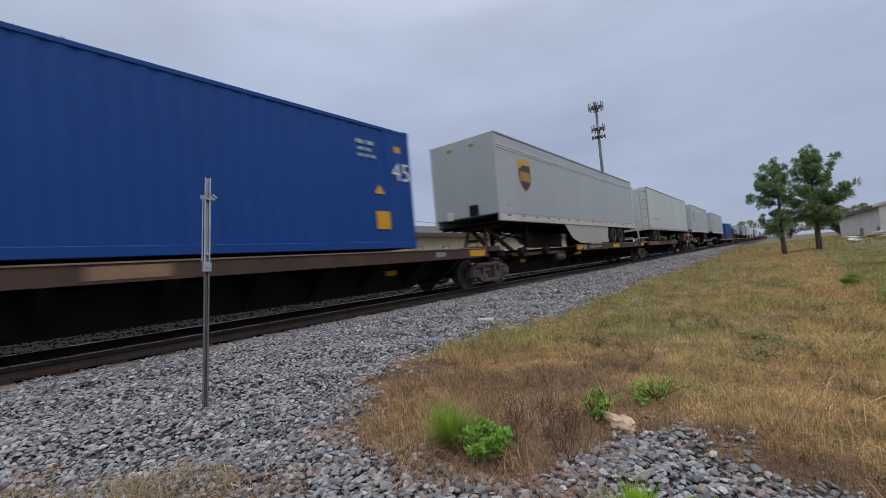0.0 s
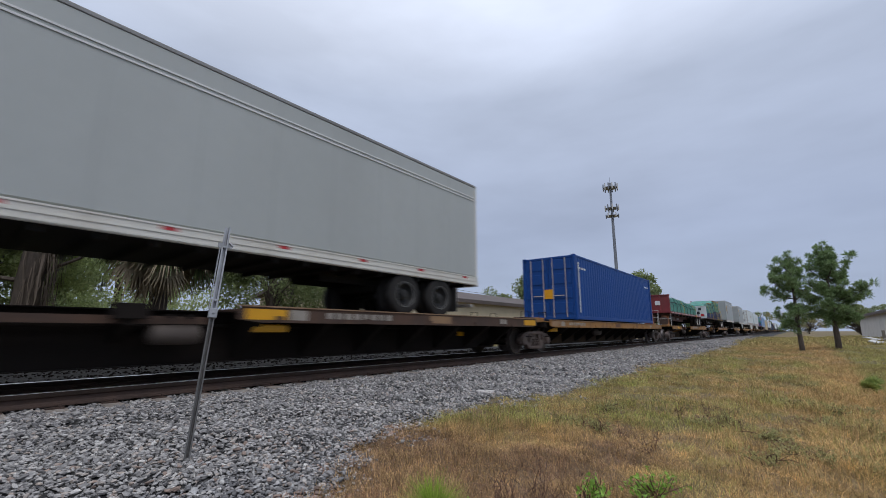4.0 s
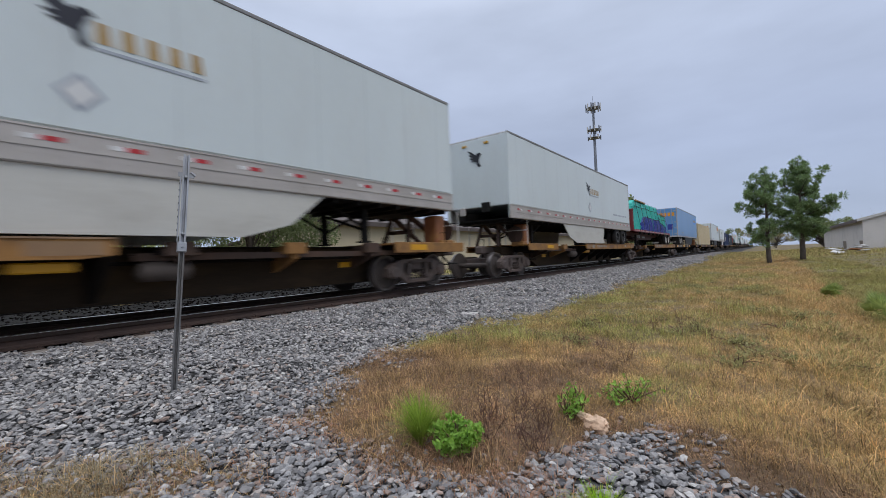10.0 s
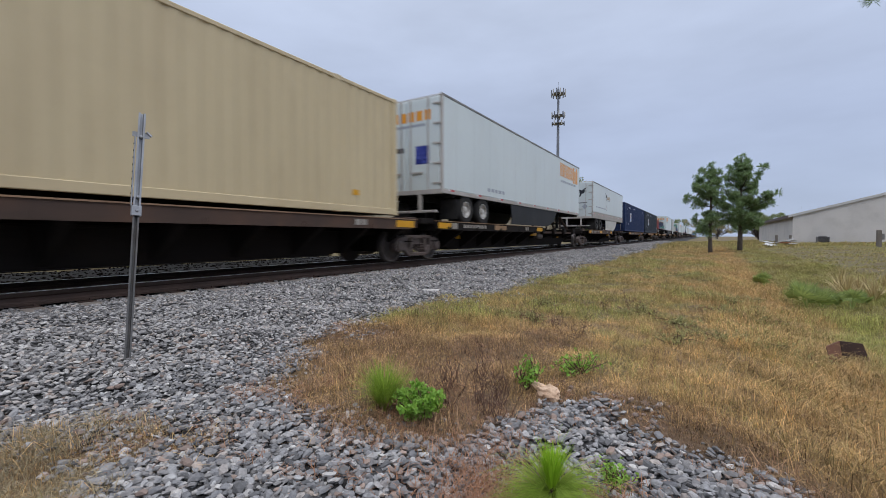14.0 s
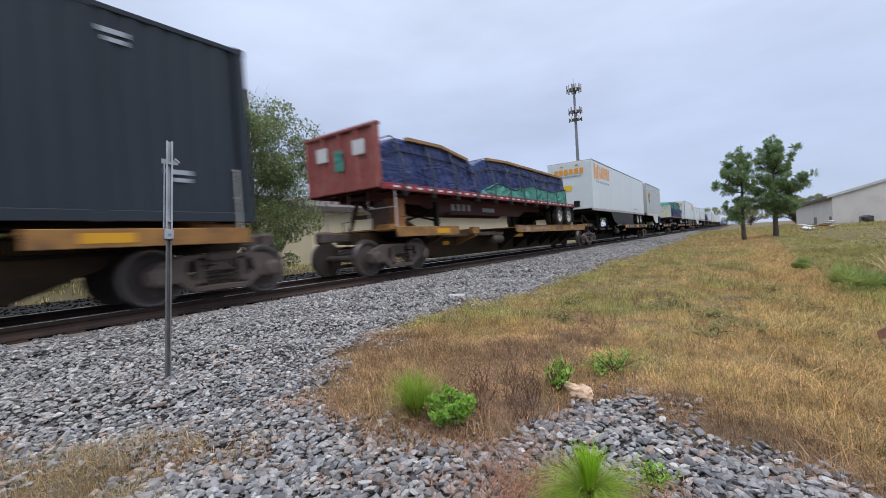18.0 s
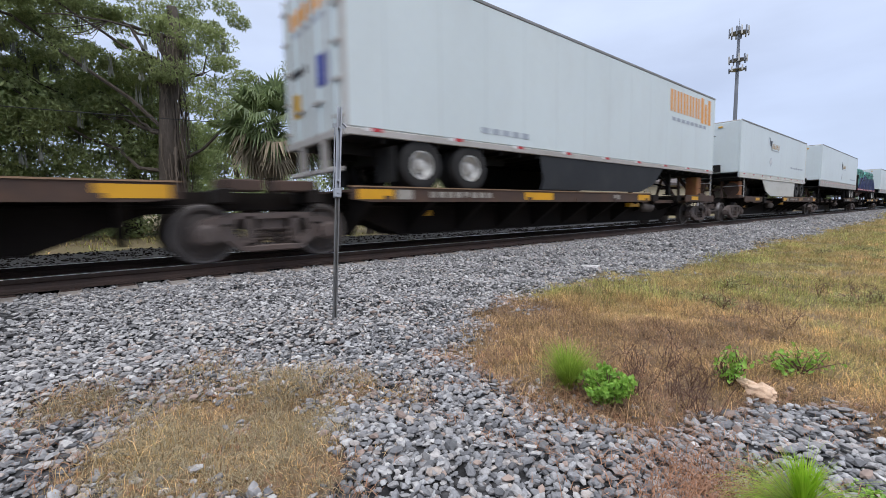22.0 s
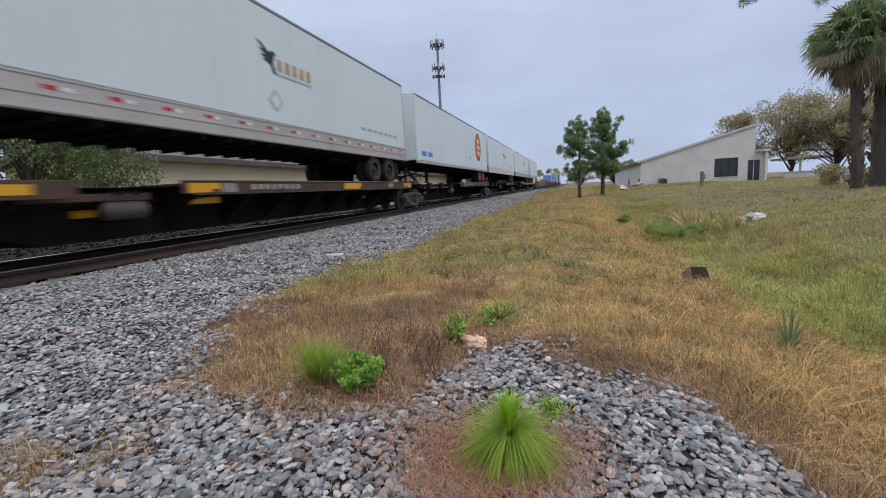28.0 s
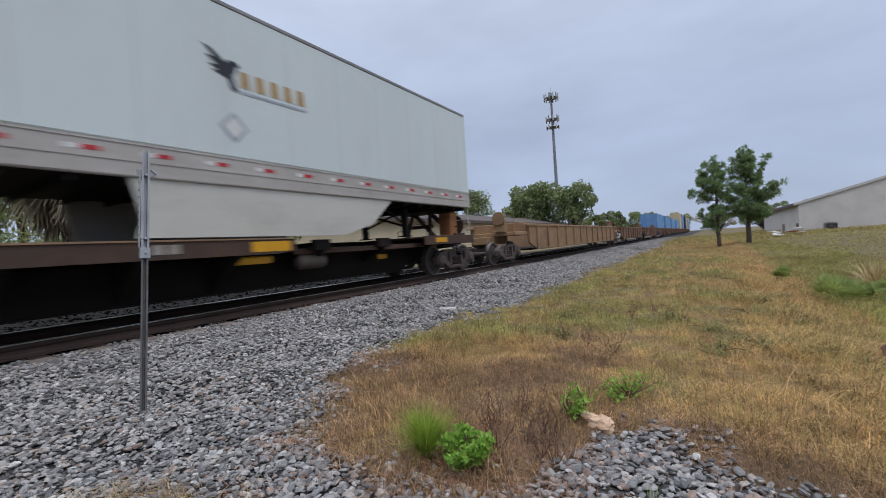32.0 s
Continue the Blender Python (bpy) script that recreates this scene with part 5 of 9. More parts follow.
    for on, e, fl in ((front_coupler, -0.2, -1), (rear_coupler, L + 0.2, 1)):
        if on:
            m = Mesh().box(-0.09, 0.09, *sorted((e, e + fl * 0.75)), 0.72, 0.92, 0.02).box(-0.17, 0.15, *sorted((e + fl * 0.65, e + fl * 0.98)), 0.68, 0.97, 0.05)
            part("coupler", m, truck_iron, t)
            part("brake_hose", Mesh().tube([(0.35, e, 0.75), (0.36, e + fl * 0.35, 0.45), (0.34, e + fl * 0.85, 0.42)], 0.025, 6), rubber, t)
            part("brake_wheel", Mesh().turned([(0.30, 0), (0.32, 0.015), (0.30, 0.03)], (0.75, e - fl * 0.35, 1.35), 1, 16).box(0.72, 0.78, e - fl * 0.35 - 0.02, e - fl * 0.35 + 0.02, 0.9, 1.35), car_brown, t)
    if hitch_at is not None:
        h = hitch_at - s0
        m = Mesh()
        for sx in (-1, 1):
            m.tube([(sx * 0.45, h - 0.25, 0.93), (sx * 0.32, h, 1.80)], 0.06, 6)
            m.tube([(sx * 0.42, h + 1.55, 0.93), (sx * 0.30, h + 0.1, 1.74)], 0.075, 6)
        m.box(-0.5, 0.5, h - 0.3, h + 0.35, 1.78, 1.86, 0.02)
        m.box(-0.4, 0.4, h - 0.05, h + 0.05, 1.3, 1.4)
        part("trailer_hitch", m, car_brown, t, "rusty steel trailer hitch stand")
    for y0 in (0.10, L - 0.70):
        part("end_platform", Mesh().box(0.60, 1.08, y0, y0 + 0.60, 0.925, 1.09, 0.015), deck_mat, t)
    ty = b + 0.35 if b < L - 3 else a - 1.05 if a > 3 else L * 0.35
    part("air_tank", Mesh().turned([(0.06, 0), (0.13, 0.04), (0.15, 0.10), (0.15, 0.60), (0.13, 0.66), (0.06, 0.70)], (0.92, ty, 0.57), 1, 14), tank_grey, t, "dull grey air reservoir slung outside the beam", True)
    part("tank_bracket", Mesh().box(0.42, 1.1, ty + 0.2, ty + 0.26, 0.80, 0.86).box(0.42, 1.1, ty + 0.46, ty + 0.52, 0.80, 0.86), car_black, t)
    part("brake_pipe", Mesh().tube([(0.5, 0.6, 0.7), (0.5, L - 0.6, 0.7)], 0.03, 6), car_black, t)
    return riding(t, s0)


def road_wheel(parent, x, y, z, rim, radius=0.5, sx=1):
    """A dual tyre with its rim; the rim faces outwards on the sx side."""
    def tyre():
        m = Mesh()
        for off in (0.0, -0.31):
            m.turned([(radius * 0.56, -0.11 + off), (radius * 0.9, -0.13 + off), (radius * 0.985, -0.10 + off), (radius, -0.05 + off), (radius, 0.05 + off), (radius * 0.985, 0.10 + off), (radius * 0.9, 0.13 + off), (radius * 0.56, 0.11 + off)], (0, 0, 0), 0, 26, False)
        return m

    def rimm():
        m = Mesh()
        m.turned([(radius * 0.57, 0.09), (radius * 0.57, 0.115), (radius * 0.52, 0.115), (radius * 0.50, 0.03), (radius * 0.30, -0.03), (radius * 0.27, 0.04), (radius * 0.20, 0.05), (radius * 0.18, 0.10), (radius * 0.10, 0.11), (0.001, 0.112)], (0, 0, 0), 0, 22, False)
        for k in range(8):
            a = k * math.pi / 4
            m.turned([(0.016, 0.0), (0.016, 0.03)], (0.02, radius * 0.235 * math.cos(a), radius * 0.235 * math.sin(a)), 0, 6)
        return m
    w = put("wheel", mesh_of(f"wheel_{radius}", tyre, rubber, True), parent, x, y, z, 0 if sx > 0 else 180)
    put("rim", mesh_of(f"rim_{rim.name}_{radius}", rimm, rim), w)
    if rim is rim_dark:
        put("rim_lip", mesh_of("rim_lip", lambda: Mesh().turned([(radius * 0.56, 0.10), (radius * 0.60, 0.122), (radius * 0.62, 0.122), (radius * 0.62, 0.11), (radius * 0.56, 0.10)], (0, 0, 0), 0, 26, False), rim_lipm), w, 0, 0, 0)
    return w


def flat_mark(name, poly, x, sx, material, parent, thick=0.003, label=""):
    """A flat sign of outline poly (y, z) on the side at x."""
    return part(name, Mesh().prism(poly, 0, *sorted((x, x + sx * thick))), material, parent, label)


def rect(y0, y1, z0, z1, skew=0.0):
    return [(y0, z0), (y1, z0), (y1 + skew, z1), (y0 + skew, z1)]


def bars(parent, x, sx, y0, y1, z, h, n, material, name="lettering_bar", gap=0.3):
    n = max(2, n * 3 // 5)
    step = (y1 - y0) / n
    for i in range(n):
        flat_mark(name, rect(y0 + i * step, y0 + (i + 1 - gap) * step, z, z + h), x, sx, material, parent)


def shield(parent, x, sx, yc, zc, w, h):
    def outline(k):
        top = [(-0.5, 0.46), (-0.2, 0.53), (0.1, 0.55), (0.5, 0.48)]
        low = [(0.5, -0.05), (0.42, -0.28), (0.25, -0.43), (0.0, -0.55), (-0.25, -0.43), (-0.42, -0.28), (-0.5, -0.05)]
        return [(yc + p * w * k, zc + q * h * k) for p, q in top + low]
    sg = flat_mark("shield_sign", outline(1.0), x, sx, shield_gold, parent, 0.003, "brown and gold shield emblem")
    flat_mark("shield_field", [(yc + p * w * 0.9, zc + q * h * 0.9 - 0.03) for p, q in [(-0.5, 0.22), (-0.1, 0.40), (0.5, 0.42), (0.5, -0.05), (0.42, -0.28), (0.25, -0.43), (0.0, -0.55), (-0.25, -0.43), (-0.42, -0.28), (-0.5, -0.05)]], x + sx * 0.003, sx, shield_brown, sg)
    for i, (a, b) in enumerate(((-0.36, -0.12), (-0.07, 0.12), (0.17, 0.38))):
        flat_mark("gold_stroke", rect(yc + a * w, yc + (a + 0.09) * w, zc - 0.22 * h, zc + 0.12 * h), x + sx * 0.006, sx, shield_gold, sg)
        flat_mark("gold_stroke", rect(yc + b * w - 0.07 * w, yc + b * w, zc - 0.2 * h, zc + 0.1 * h), x + sx * 0.006, sx, shield_gold, sg)


BIRD = [(-0.95, 0.85), (-0.55, 0.75), (-0.15, 0.45), (0.05, 0.30), (0.15, 0.42), (0.42, 0.50), (0.62, 0.40), (0.75, 0.28), (0.55, 0.22), (0.50, 0.02), (0.38, -0.22), (0.45, -0.55), (0.60, -0.80), (0.40, -0.95),
        (0.22, -0.75), (0.12, -0.38), (-0.25, -0.28), (-0.55, -0.20), (-0.30, -0.10), (-0.70, 0.02), (-0.35, 0.12), (-0.80, 0.40), (-0.45, 0.40)]


def bird_logo(parent, x, sx, y, z, k, toward=1, words=True):
    b = flat_mark("bird_sign", [(y + toward * p * k, z + q * k) for p, q in BIRD], x, sx, crow_black, parent, 0.003, "black flying bird emblem")
    if words:
        for i in range(5):
            a = y + toward * (0.72 + i * 0.78) * k
            bb = a + toward * 0.48 * k
            y0, y1 = sorted((a, bb))
            flat_mark("lettering_bar", [(y0, z - 0.62 * k), (y1, z - 0.62 * k), (y1, z + 0.12 * k), (y0 + 0.10 * k, z + 0.12 * k)], x, sx, gold_mark, b)
        y0, y1 = sorted((y + toward * 0.7 * k, y + toward * 4.4 * k))
        flat_mark("lettering_bar", rect(y0, y1, z - 0.90 * k, z - 0.78 * k), x, sx, grey_mark, b)


def van_trailer(s, L, zt=4.82, zb=1.86, nose_first=True, body=white_paint, rail=None, skirt=None, wheels=2, rim=rim_dark, name="semi_trailer", label="", logo=None, wheel_back=None, ribs=True, rail_h=0.12, marks=9):
    """A box trailer. Its own y runs from nose (0) to doors (L)."""
    t = thing(name, None, None, label, "trailer", "trailers on the train")
    W = 1.295
    rail = rail or metal_rail
    m = Mesh().box(-W + 0.012, W - 0.012, 0.02, L - 0.02, zb + rail_h, zt - 0.06, 0.03)
    part("body", m, body, t)
    part("roof", Mesh().box(-W + 0.03, W - 0.03, 0.03, L - 0.03, zt - 0.06, zt - 0.015, 0.02), metal_rail, t)
    for sx in (-1, 1):
        part("top_rail", Mesh().box(*sorted((sx * (W - 0.05), sx * W)), 0, L, zt - 0.085, zt - 0.01, 0.012), edge_dark, t)
        br = Mesh().box(*sorted((sx * (W - 0.06), sx * (W + 0.002))), 0, L, zb, zb + rail_h, 0.01)
        br = part("bottom_rail", br, rail, t)
        if rail_h > 0.2 and (sx > 0) == nose_first:
            for z in (zb + 0.02, zb + rail_h * 0.45, zb + rail_h - 0.03):
                part("rail_ridge", Mesh().box(*sorted((sx * (W + 0.003), sx * (W + 0.012))), 0, L, z, z + 0.025), rail, br)
            if rail_h > 0.3:
                studs = Mesh()
                for i in range(int(L / 0.3)):
                    studs.box(*sorted((sx * (W + 0.003), sx * (W + 0.008))), 0.15 + i * 0.3, 0.18 + i * 0.3, zb + 0.12, zb + 0.15)
                part("rail_studs", studs, rail, br)["kind"] = "stuff"
        for y in (0.0, L - 0.09):
            part("corner_post", Mesh().box(*sorted((sx * (W - 0.09), sx * (W + 0.001))), y, y + 0.09, zb, zt - 0.02, 0.025), body if y == 0 else rail, t)
        for i in range(marks if sx == (1 if nose_first else -1) else 0):
            y = 0.5 + (L - 1.2) * i / max(1, marks - 1)
            part("reflector", Mesh().box(*sorted((sx * (W + 0.002), sx * (W + 0.006))), y, y + 0.20, zb + min(rail_h * 0.65, 0.29), zb + min(rail_h * 0.65, 0.29) + 0.06), red_mark, t)
            if logo is logo_shield:
                continue
            part("reflector", Mesh().box(*sorted((sx * (W + 0.002), sx * (W + 0.006))), y + 0.20, y + 0.36, zb + min(rail_h * 0.65, 0.29), zb + min(rail_h * 0.65, 0.29) + 0.06), white_mark, t)
    # nose with its service box and lamps
    part("service_box", Mesh().box(0.18, 0.52, -0.03, 0.02, zb + 0.28, zb + 0.62, 0.015), black_steel, t)
    part("service_box", Mesh().box(-0.75, -0.50, -0.02, 0.02, zb + 0.22, zb + 0.50, 0.01), rail, t)
    for x in (-0.45, 0.45):
        part("marker_lamp", Mesh().box(x - 0.09, x + 0.09, -0.015, 0.02, zt - 0.30, zt - 0.22, 0.01), shield_gold, t)
    # doors
    for sx in (-1, 1):
        d = part("door", Mesh().box(*sorted((sx * 0.012, sx * (W - 0.10))), L - 0.03, L + 0.02, zb + 0.12, zt - 0.10, 0.012), body, t)
        for x in (() if nose_first else (0.18, 0.82)):
            rod = Mesh().tube([(sx * x, L + 0.05, zb + 0.1), (sx * x, L + 0.05, zt - 0.08)], 0.018, 6)
            part("lock_rod", rod, metal_rail, d)
        part("door_handle", Mesh().box(*sorted((sx * 0.2, sx * 0.62)), L + 0.03, L + 0.06, zb + 0.62, zb + 0.66), metal_rail, d)
        for k in range(0 if nose_first else 5):
            z = zb + 0.3 + k * (zt - zb - 0.6) / 4
            part("hinge", Mesh().box(*sorted((sx * (W - 0.30), sx * (W - 0.02))), L + 0.015, L + 0.045, z - 0.03, z + 0.03, 0.008), metal_rail, d)
    part("door_sill", Mesh().box(-W, W, L - 0.05, L + 0.03, zb - 0.02, zb + 0.12, 0.01), rail, t)
    g = Mesh().box(-1.1, 1.1, L - 0.05, L + 0.05, 1.28, 1.36, 0.01)
    for sx in (-1, 1):
        g.box(sx * 0.5 - 0.05, sx * 0.5 + 0.05, L - 0.05, L + 0.05, 1.36, zb)
    part("underride_guard", g, metal_rail, t)
    # underframe
    u = Mesh()
    for sx in (-1, 1):
        u.box(sx * 0.5 - 0.05, sx * 0.5 + 0.05, L - 4.6, L - 0.3, zb - 0.22, zb)
    for i in range(int(L / 0.6)):
        u.box(-W + 0.06, W - 0.06, 0.3 + i * 0.6 - 0.03, 0.3 + i * 0.6 + 0.03, zb - 0.09, zb + 0.02)
    u.box(-W + 0.05, W - 0.05, 0.1, L - 0.1, zb - 0.005, zb + 0.02)
    part("floor_frame", u, black_steel, t)
    part("coupler_plate", Mesh().box(-0.6, 0.6, 0.3, 1.6, zb - 0.10, zb, 0.02), black_steel, t)
    ly = 2.7 if L > 10 else 2.2
    for sx in (-1, 1):
        lg = Mesh().box(sx * 0.72 - 0.07, sx * 0.72 + 0.07, ly - 0.07, ly + 0.07, 1.05, zb, 0.01).box(sx * 0.72 - 0.13, sx * 0.72 + 0.13, ly - 0.13, ly + 0.13, 1.02, 1.05)
        part("landing_leg", lg, black_steel, t)
    part("leg_brace", Mesh().tube([(-0.72, ly, 1.3), (0.72, ly, 1.75)], 0.03, 6).tube([(0.72, ly, 1.3), (-0.72, ly, 1.75)], 0.03, 6).tube([(-0.72, ly, 1.35), (-0.72, ly + 0.9, 1.8)], 0.03, 6).tube([(0.72, ly, 1.35), (0.72, ly + 0.9, 1.8)], 0.03, 6), black_steel, t)
    wb = wheel_back if wheel_back is not None else (2.2 if wheels == 2 else 1.0)
    R = 0.47
    ys = [L - wb + 0.62, L - wb - 0.62] if wheels == 2 else [L - wb]
    for y in ys:
        part("axle", Mesh().tube([(-0.9, y, 0.97 + R), (0.9, y, 0.97 + R)], 0.06, 8), black_steel, t)
        for sx in (-1, 1):
            road_wheel(t, sx * 1.13, y, 0.97 + R, rim, R, sx)
    part("suspension", Mesh().box(-0.62, 0.62, ys[-1] - 0.5, ys[0] + 0.5, 1.5, zb - 0.1, 0.03), black_steel, t)
    for sx in (-1, 1):
        part("mudflap", Mesh().box(sx * 0.95 - 0.32, sx * 0.95 + 0.32, ys[0] + 0.62, ys[0] + 0.64, 1.12, 1.75), rubber, t)
    if skirt:
        sm, y0, y1, drop = skirt
        for sx in (-1, 1):
            part("side_skirt", Mesh().prism([(y0, zb), (y1, zb), (y1 - 0.06, zb - drop * 0.30), (y1 - 0.14, zb - drop * 0.72), (y1 - 0.05, zb - drop), (y0 + 1.6, zb - drop), (y0 + 0.7, zb - drop * 0.7)], 0, *sorted((sx * (W - 0.06), sx * (W - 0.03)))), sm, t)
    if logo:
        for sx in ((1,) if nose_first else (-1,)):
            logo(t, sx, W - 0.008 if sx > 0 else -(W - 0.008), L, zb, zt)
    return riding(t, s, None if nose_first else L)


def logo_shield(t, sx, x, L, zb, zt):
    shield(t, x, sx, 1.95 if L > 10 else 1.45, zb + (zt - zb) * 0.57, 0.95, 1.05)
    for z in (zt - 0.42, zt - 0.50):
        flat_mark("side_stripe", rect(0.15, L - 0.1, z, z + 0.03), x, sx, white_mark, t, 0.012)
    bars(t, x, sx, 0.5, 0.85, zb + 0.5, 0.06, 4, grey_mark)


def logo_bird(t, sx, x, L, zb, zt):
    k = 0.36
    y, d = (L - 7.9, 1) if sx > 0 else (7.9, -1)
    zc = zb + 1.86
    bird_logo(t, x + sx * 0.002, sx, y, zc, k, d)
    c, z0 = y + d * 0.1, zb + 0.95
    flat_mark("placard_frame", [(c, z0 - 0.25), (c + 0.25, z0), (c, z0 + 0.25), (c - 0.25, z0)], x, sx, grey_mark, t)
    flat_mark("placard_inner", [(c, z0 - 0.18), (c + 0.18, z0), (c, z0 + 0.18), (c - 0.18, z0)], x + sx * 0.003, sx, white_mark, t)
    a, b = (L - 3.7, L - 0.7) if sx > 0 else (L - 4.6, L - 0.9)
    bars(t, x, sx, a, b, zb + 0.80, 0.09, 13, grey_mark)
    bird_logo_end(t, L, zb, zt)


def bird_logo_end(t, L, zb, zt):
    if "end_marked" in t:
        return
    t["end_marked"] = 1
    for y, d in ((-0.003, -1), (L + 0.021, 1)):
        k = 0.36
        xc, zc = (-0.55 if d > 0 else 0.0), zt - 0.75
        part("bird_sign", Mesh().prism([(xc + p * k, zc + q * k) for p, q in BIRD], 1, *sorted((y, y + d * 0.003))), crow_black, t, "black flying bird emblem")
        if d > 0:
            for i in range(5):
                part("lettering_bar", Mesh().box(-0.18 + i * 0.23, -0.02 + i * 0.23, *sorted((y, y + d * 0.003)), zc - 0.06, zc + 0.16), gold_mark, t)
            part("lettering_bar", Mesh().box(-0.2, 0.9, *sorted((y, y + d * 0.003)), zc - 0.18, zc - 0.13), grey_mark, t)
            part("lettering_bar", Mesh().box(-0.9, -0.2, *sorted((y, y + d * 0.003)), zb + 1.05, zb + 1.10), crow_black, t)
            part("placard_frame", Mesh().prism([(-0.75, zb + 0.62), (-0.55, zb + 0.82), (-0.75, zb + 1.02), (-0.95, zb + 0.82)], 1, *sorted((y, y + d * 0.003))), grey_mark, t)


def logo_orange(t, sx, x, L, zb, zt):
    z = zt - 1.0
    s = flat_mark("orange_sign", rect(0.45, 0.72, z - 0.12, z + 0.80, 0.05), x, sx, orange_mark, t, 0.003, "orange block sign on the trailer side")
    flat_mark("orange_block", rect(0.82, 1.04, z - 0.12, z + 0.62, 0.05), x, sx, orange_mark, s)
    flat_mark("orange_block", rect(1.14, 1.40, z - 0.12, z + 0.80, 0.05), x, sx, orange_mark, s)
    for i in range(5):
        y = 1.55 + i * 0.52
        flat_mark("orange_block", rect(y, y + 0.15, z, z + 0.72, 0.03), x, sx, orange_mark, s)
        flat_mark("orange_block", rect(y + 0.24, y + 0.40, z, z + 0.72, 0.03), x, sx, orange_mark, s)
    bars(t, x, sx, 0.9, 4.0, zt - 1.30, 0.12, 14, grey_mark)
    bars(t, x, sx, L - 4.6, L - 3.0, zb + 0.32, 0.12, 9, grey_mark)
    if "end_marked" not in t:
        t["end_marked"] = 1
        for y, d in ((-0.003, -1), (L + 0.021, 1)):
            for i in range(6):
                part("orange_block", Mesh().box(-0.9 + i * 0.3, -0.68 + i * 0.3, *sorted((y, y + d * 0.003)), zt - 0.75, zt - 0.45), orange_mark, t)
            part("lettering_bar", Mesh().box(-0.7, 0.7, *sorted((y, y + d * 0.003)), zt - 0.92, zt - 0.84), grey_mark, t)
            if d > 0:
                part("warning_label", Mesh().box(0.45, 0.8, *sorted((y, y + d * 0.003)), zb + 0.55, zb + 1.0), shield_gold, t)
                part("warning_label", Mesh().box(0.1, 0.95, *sorted((y, y + d * 0.003)), zb + 1.3, zb + 1.45), crow_black, t)
                part("warning_label", Mesh().box(-0.85, -0.35, *sorted((y, y + d * 0.003)), zb + 0.9, zb + 1.45), tarp_blue, t)
            else:
                part("warning_label", Mesh().box(-0.35, 0.1, *sorted((y, y + d * 0.003)), zb + 1.25, zb + 1.55), yellow_logo, t)


def logo_arrow(t, sx, x, L, zb, zt):
    z = zt - 0.85
    s = flat_mark("arrow_sign", [(1.2, z - 0.36), (3.2, z - 0.36), (3.6, z), (3.2, z + 0.36), (1.2, z + 0.36), (1.05, z)], x, sx, sky_mark, t, 0.003, "bright blue arrow sign with an orange band")
    for i in range(8):
        flat_mark("orange_block", rect(1.35 + i * 0.25, 1.54 + i * 0.25, z - 0.14, z + 0.14), x + sx * 0.003, sx, gold_mark, s)
    bars(t, x, sx, L - 4.4, L - 2.6, zb + 0.4, 0.12, 10, grey_mark)
    bars(t, x, sx, 1.0, 2.9, zb + 0.5, 0.08, 12, grey_mark)
    if "end_marked" not in t:
        t["end_marked"] = 1
        for i in range(6):
            part("orange_block", Mesh().box(-1.05 + i * 0.36, -0.80 + i * 0.36, L + 0.021, L + 0.024, zt - 0.85, zt - 0.48), orange_mark, t)
        part("warning_label", Mesh().box(0.55, 0.85, L + 0.021, L + 0.024, zb + 0.5, zb + 0.95), shield_gold, t)
        part("warning_label", Mesh().box(-0.9, -0.4, L + 0.021, L + 0.024, zb + 0.75, zb + 1.3), tarp_blue, t)


def logo_oval(t, sx, x, L, zb, zt):
    yc, zc = L - 3.3, zb + (zt - zb) * 0.56
    ov = [(yc + 0.92 * math.cos(a), zc + 0.98 * math.sin(a)) for a in [i * math.pi / 16 for i in range(32)]]
    s = flat_mark("oval_sign", ov, x, sx, crow_black, t, 0.003, "red and black oval emblem with a yellow block")
    flat_mark("oval_field", [(yc + 0.78 * math.cos(a), zc + 0.02 + 0.85 * math.sin(a)) for a in [i * math.pi / 16 for i in range(32)]], x + sx * 0.003, sx, red_logo, s)
    for z in (-0.55, -0.13, 0.29):
        flat_mark("yellow_block", rect(yc - 0.42, yc + 0.48, zc + z, zc + z + 0.26), x + sx * 0.006, sx, yellow_logo, s)
    bars(t, x, sx, 0.6, 2.4, zb + 0.35, 0.2, 3, sky_mark)
    bars(t, x, sx, L * 0.62, L * 0.62 + 0.5, zb + 0.7, 0.2, 2, grey_mark)


def logo_plain(t, sx, x, L, zb, zt):
    bars(t, x, sx, L - 3.6, L - 0.6, zb + 0.75, 0.09, 14, grey_mark)
    bars(t, x, sx, 0.4, 1.2, zb + 0.35, 0.09, 5, grey_mark)


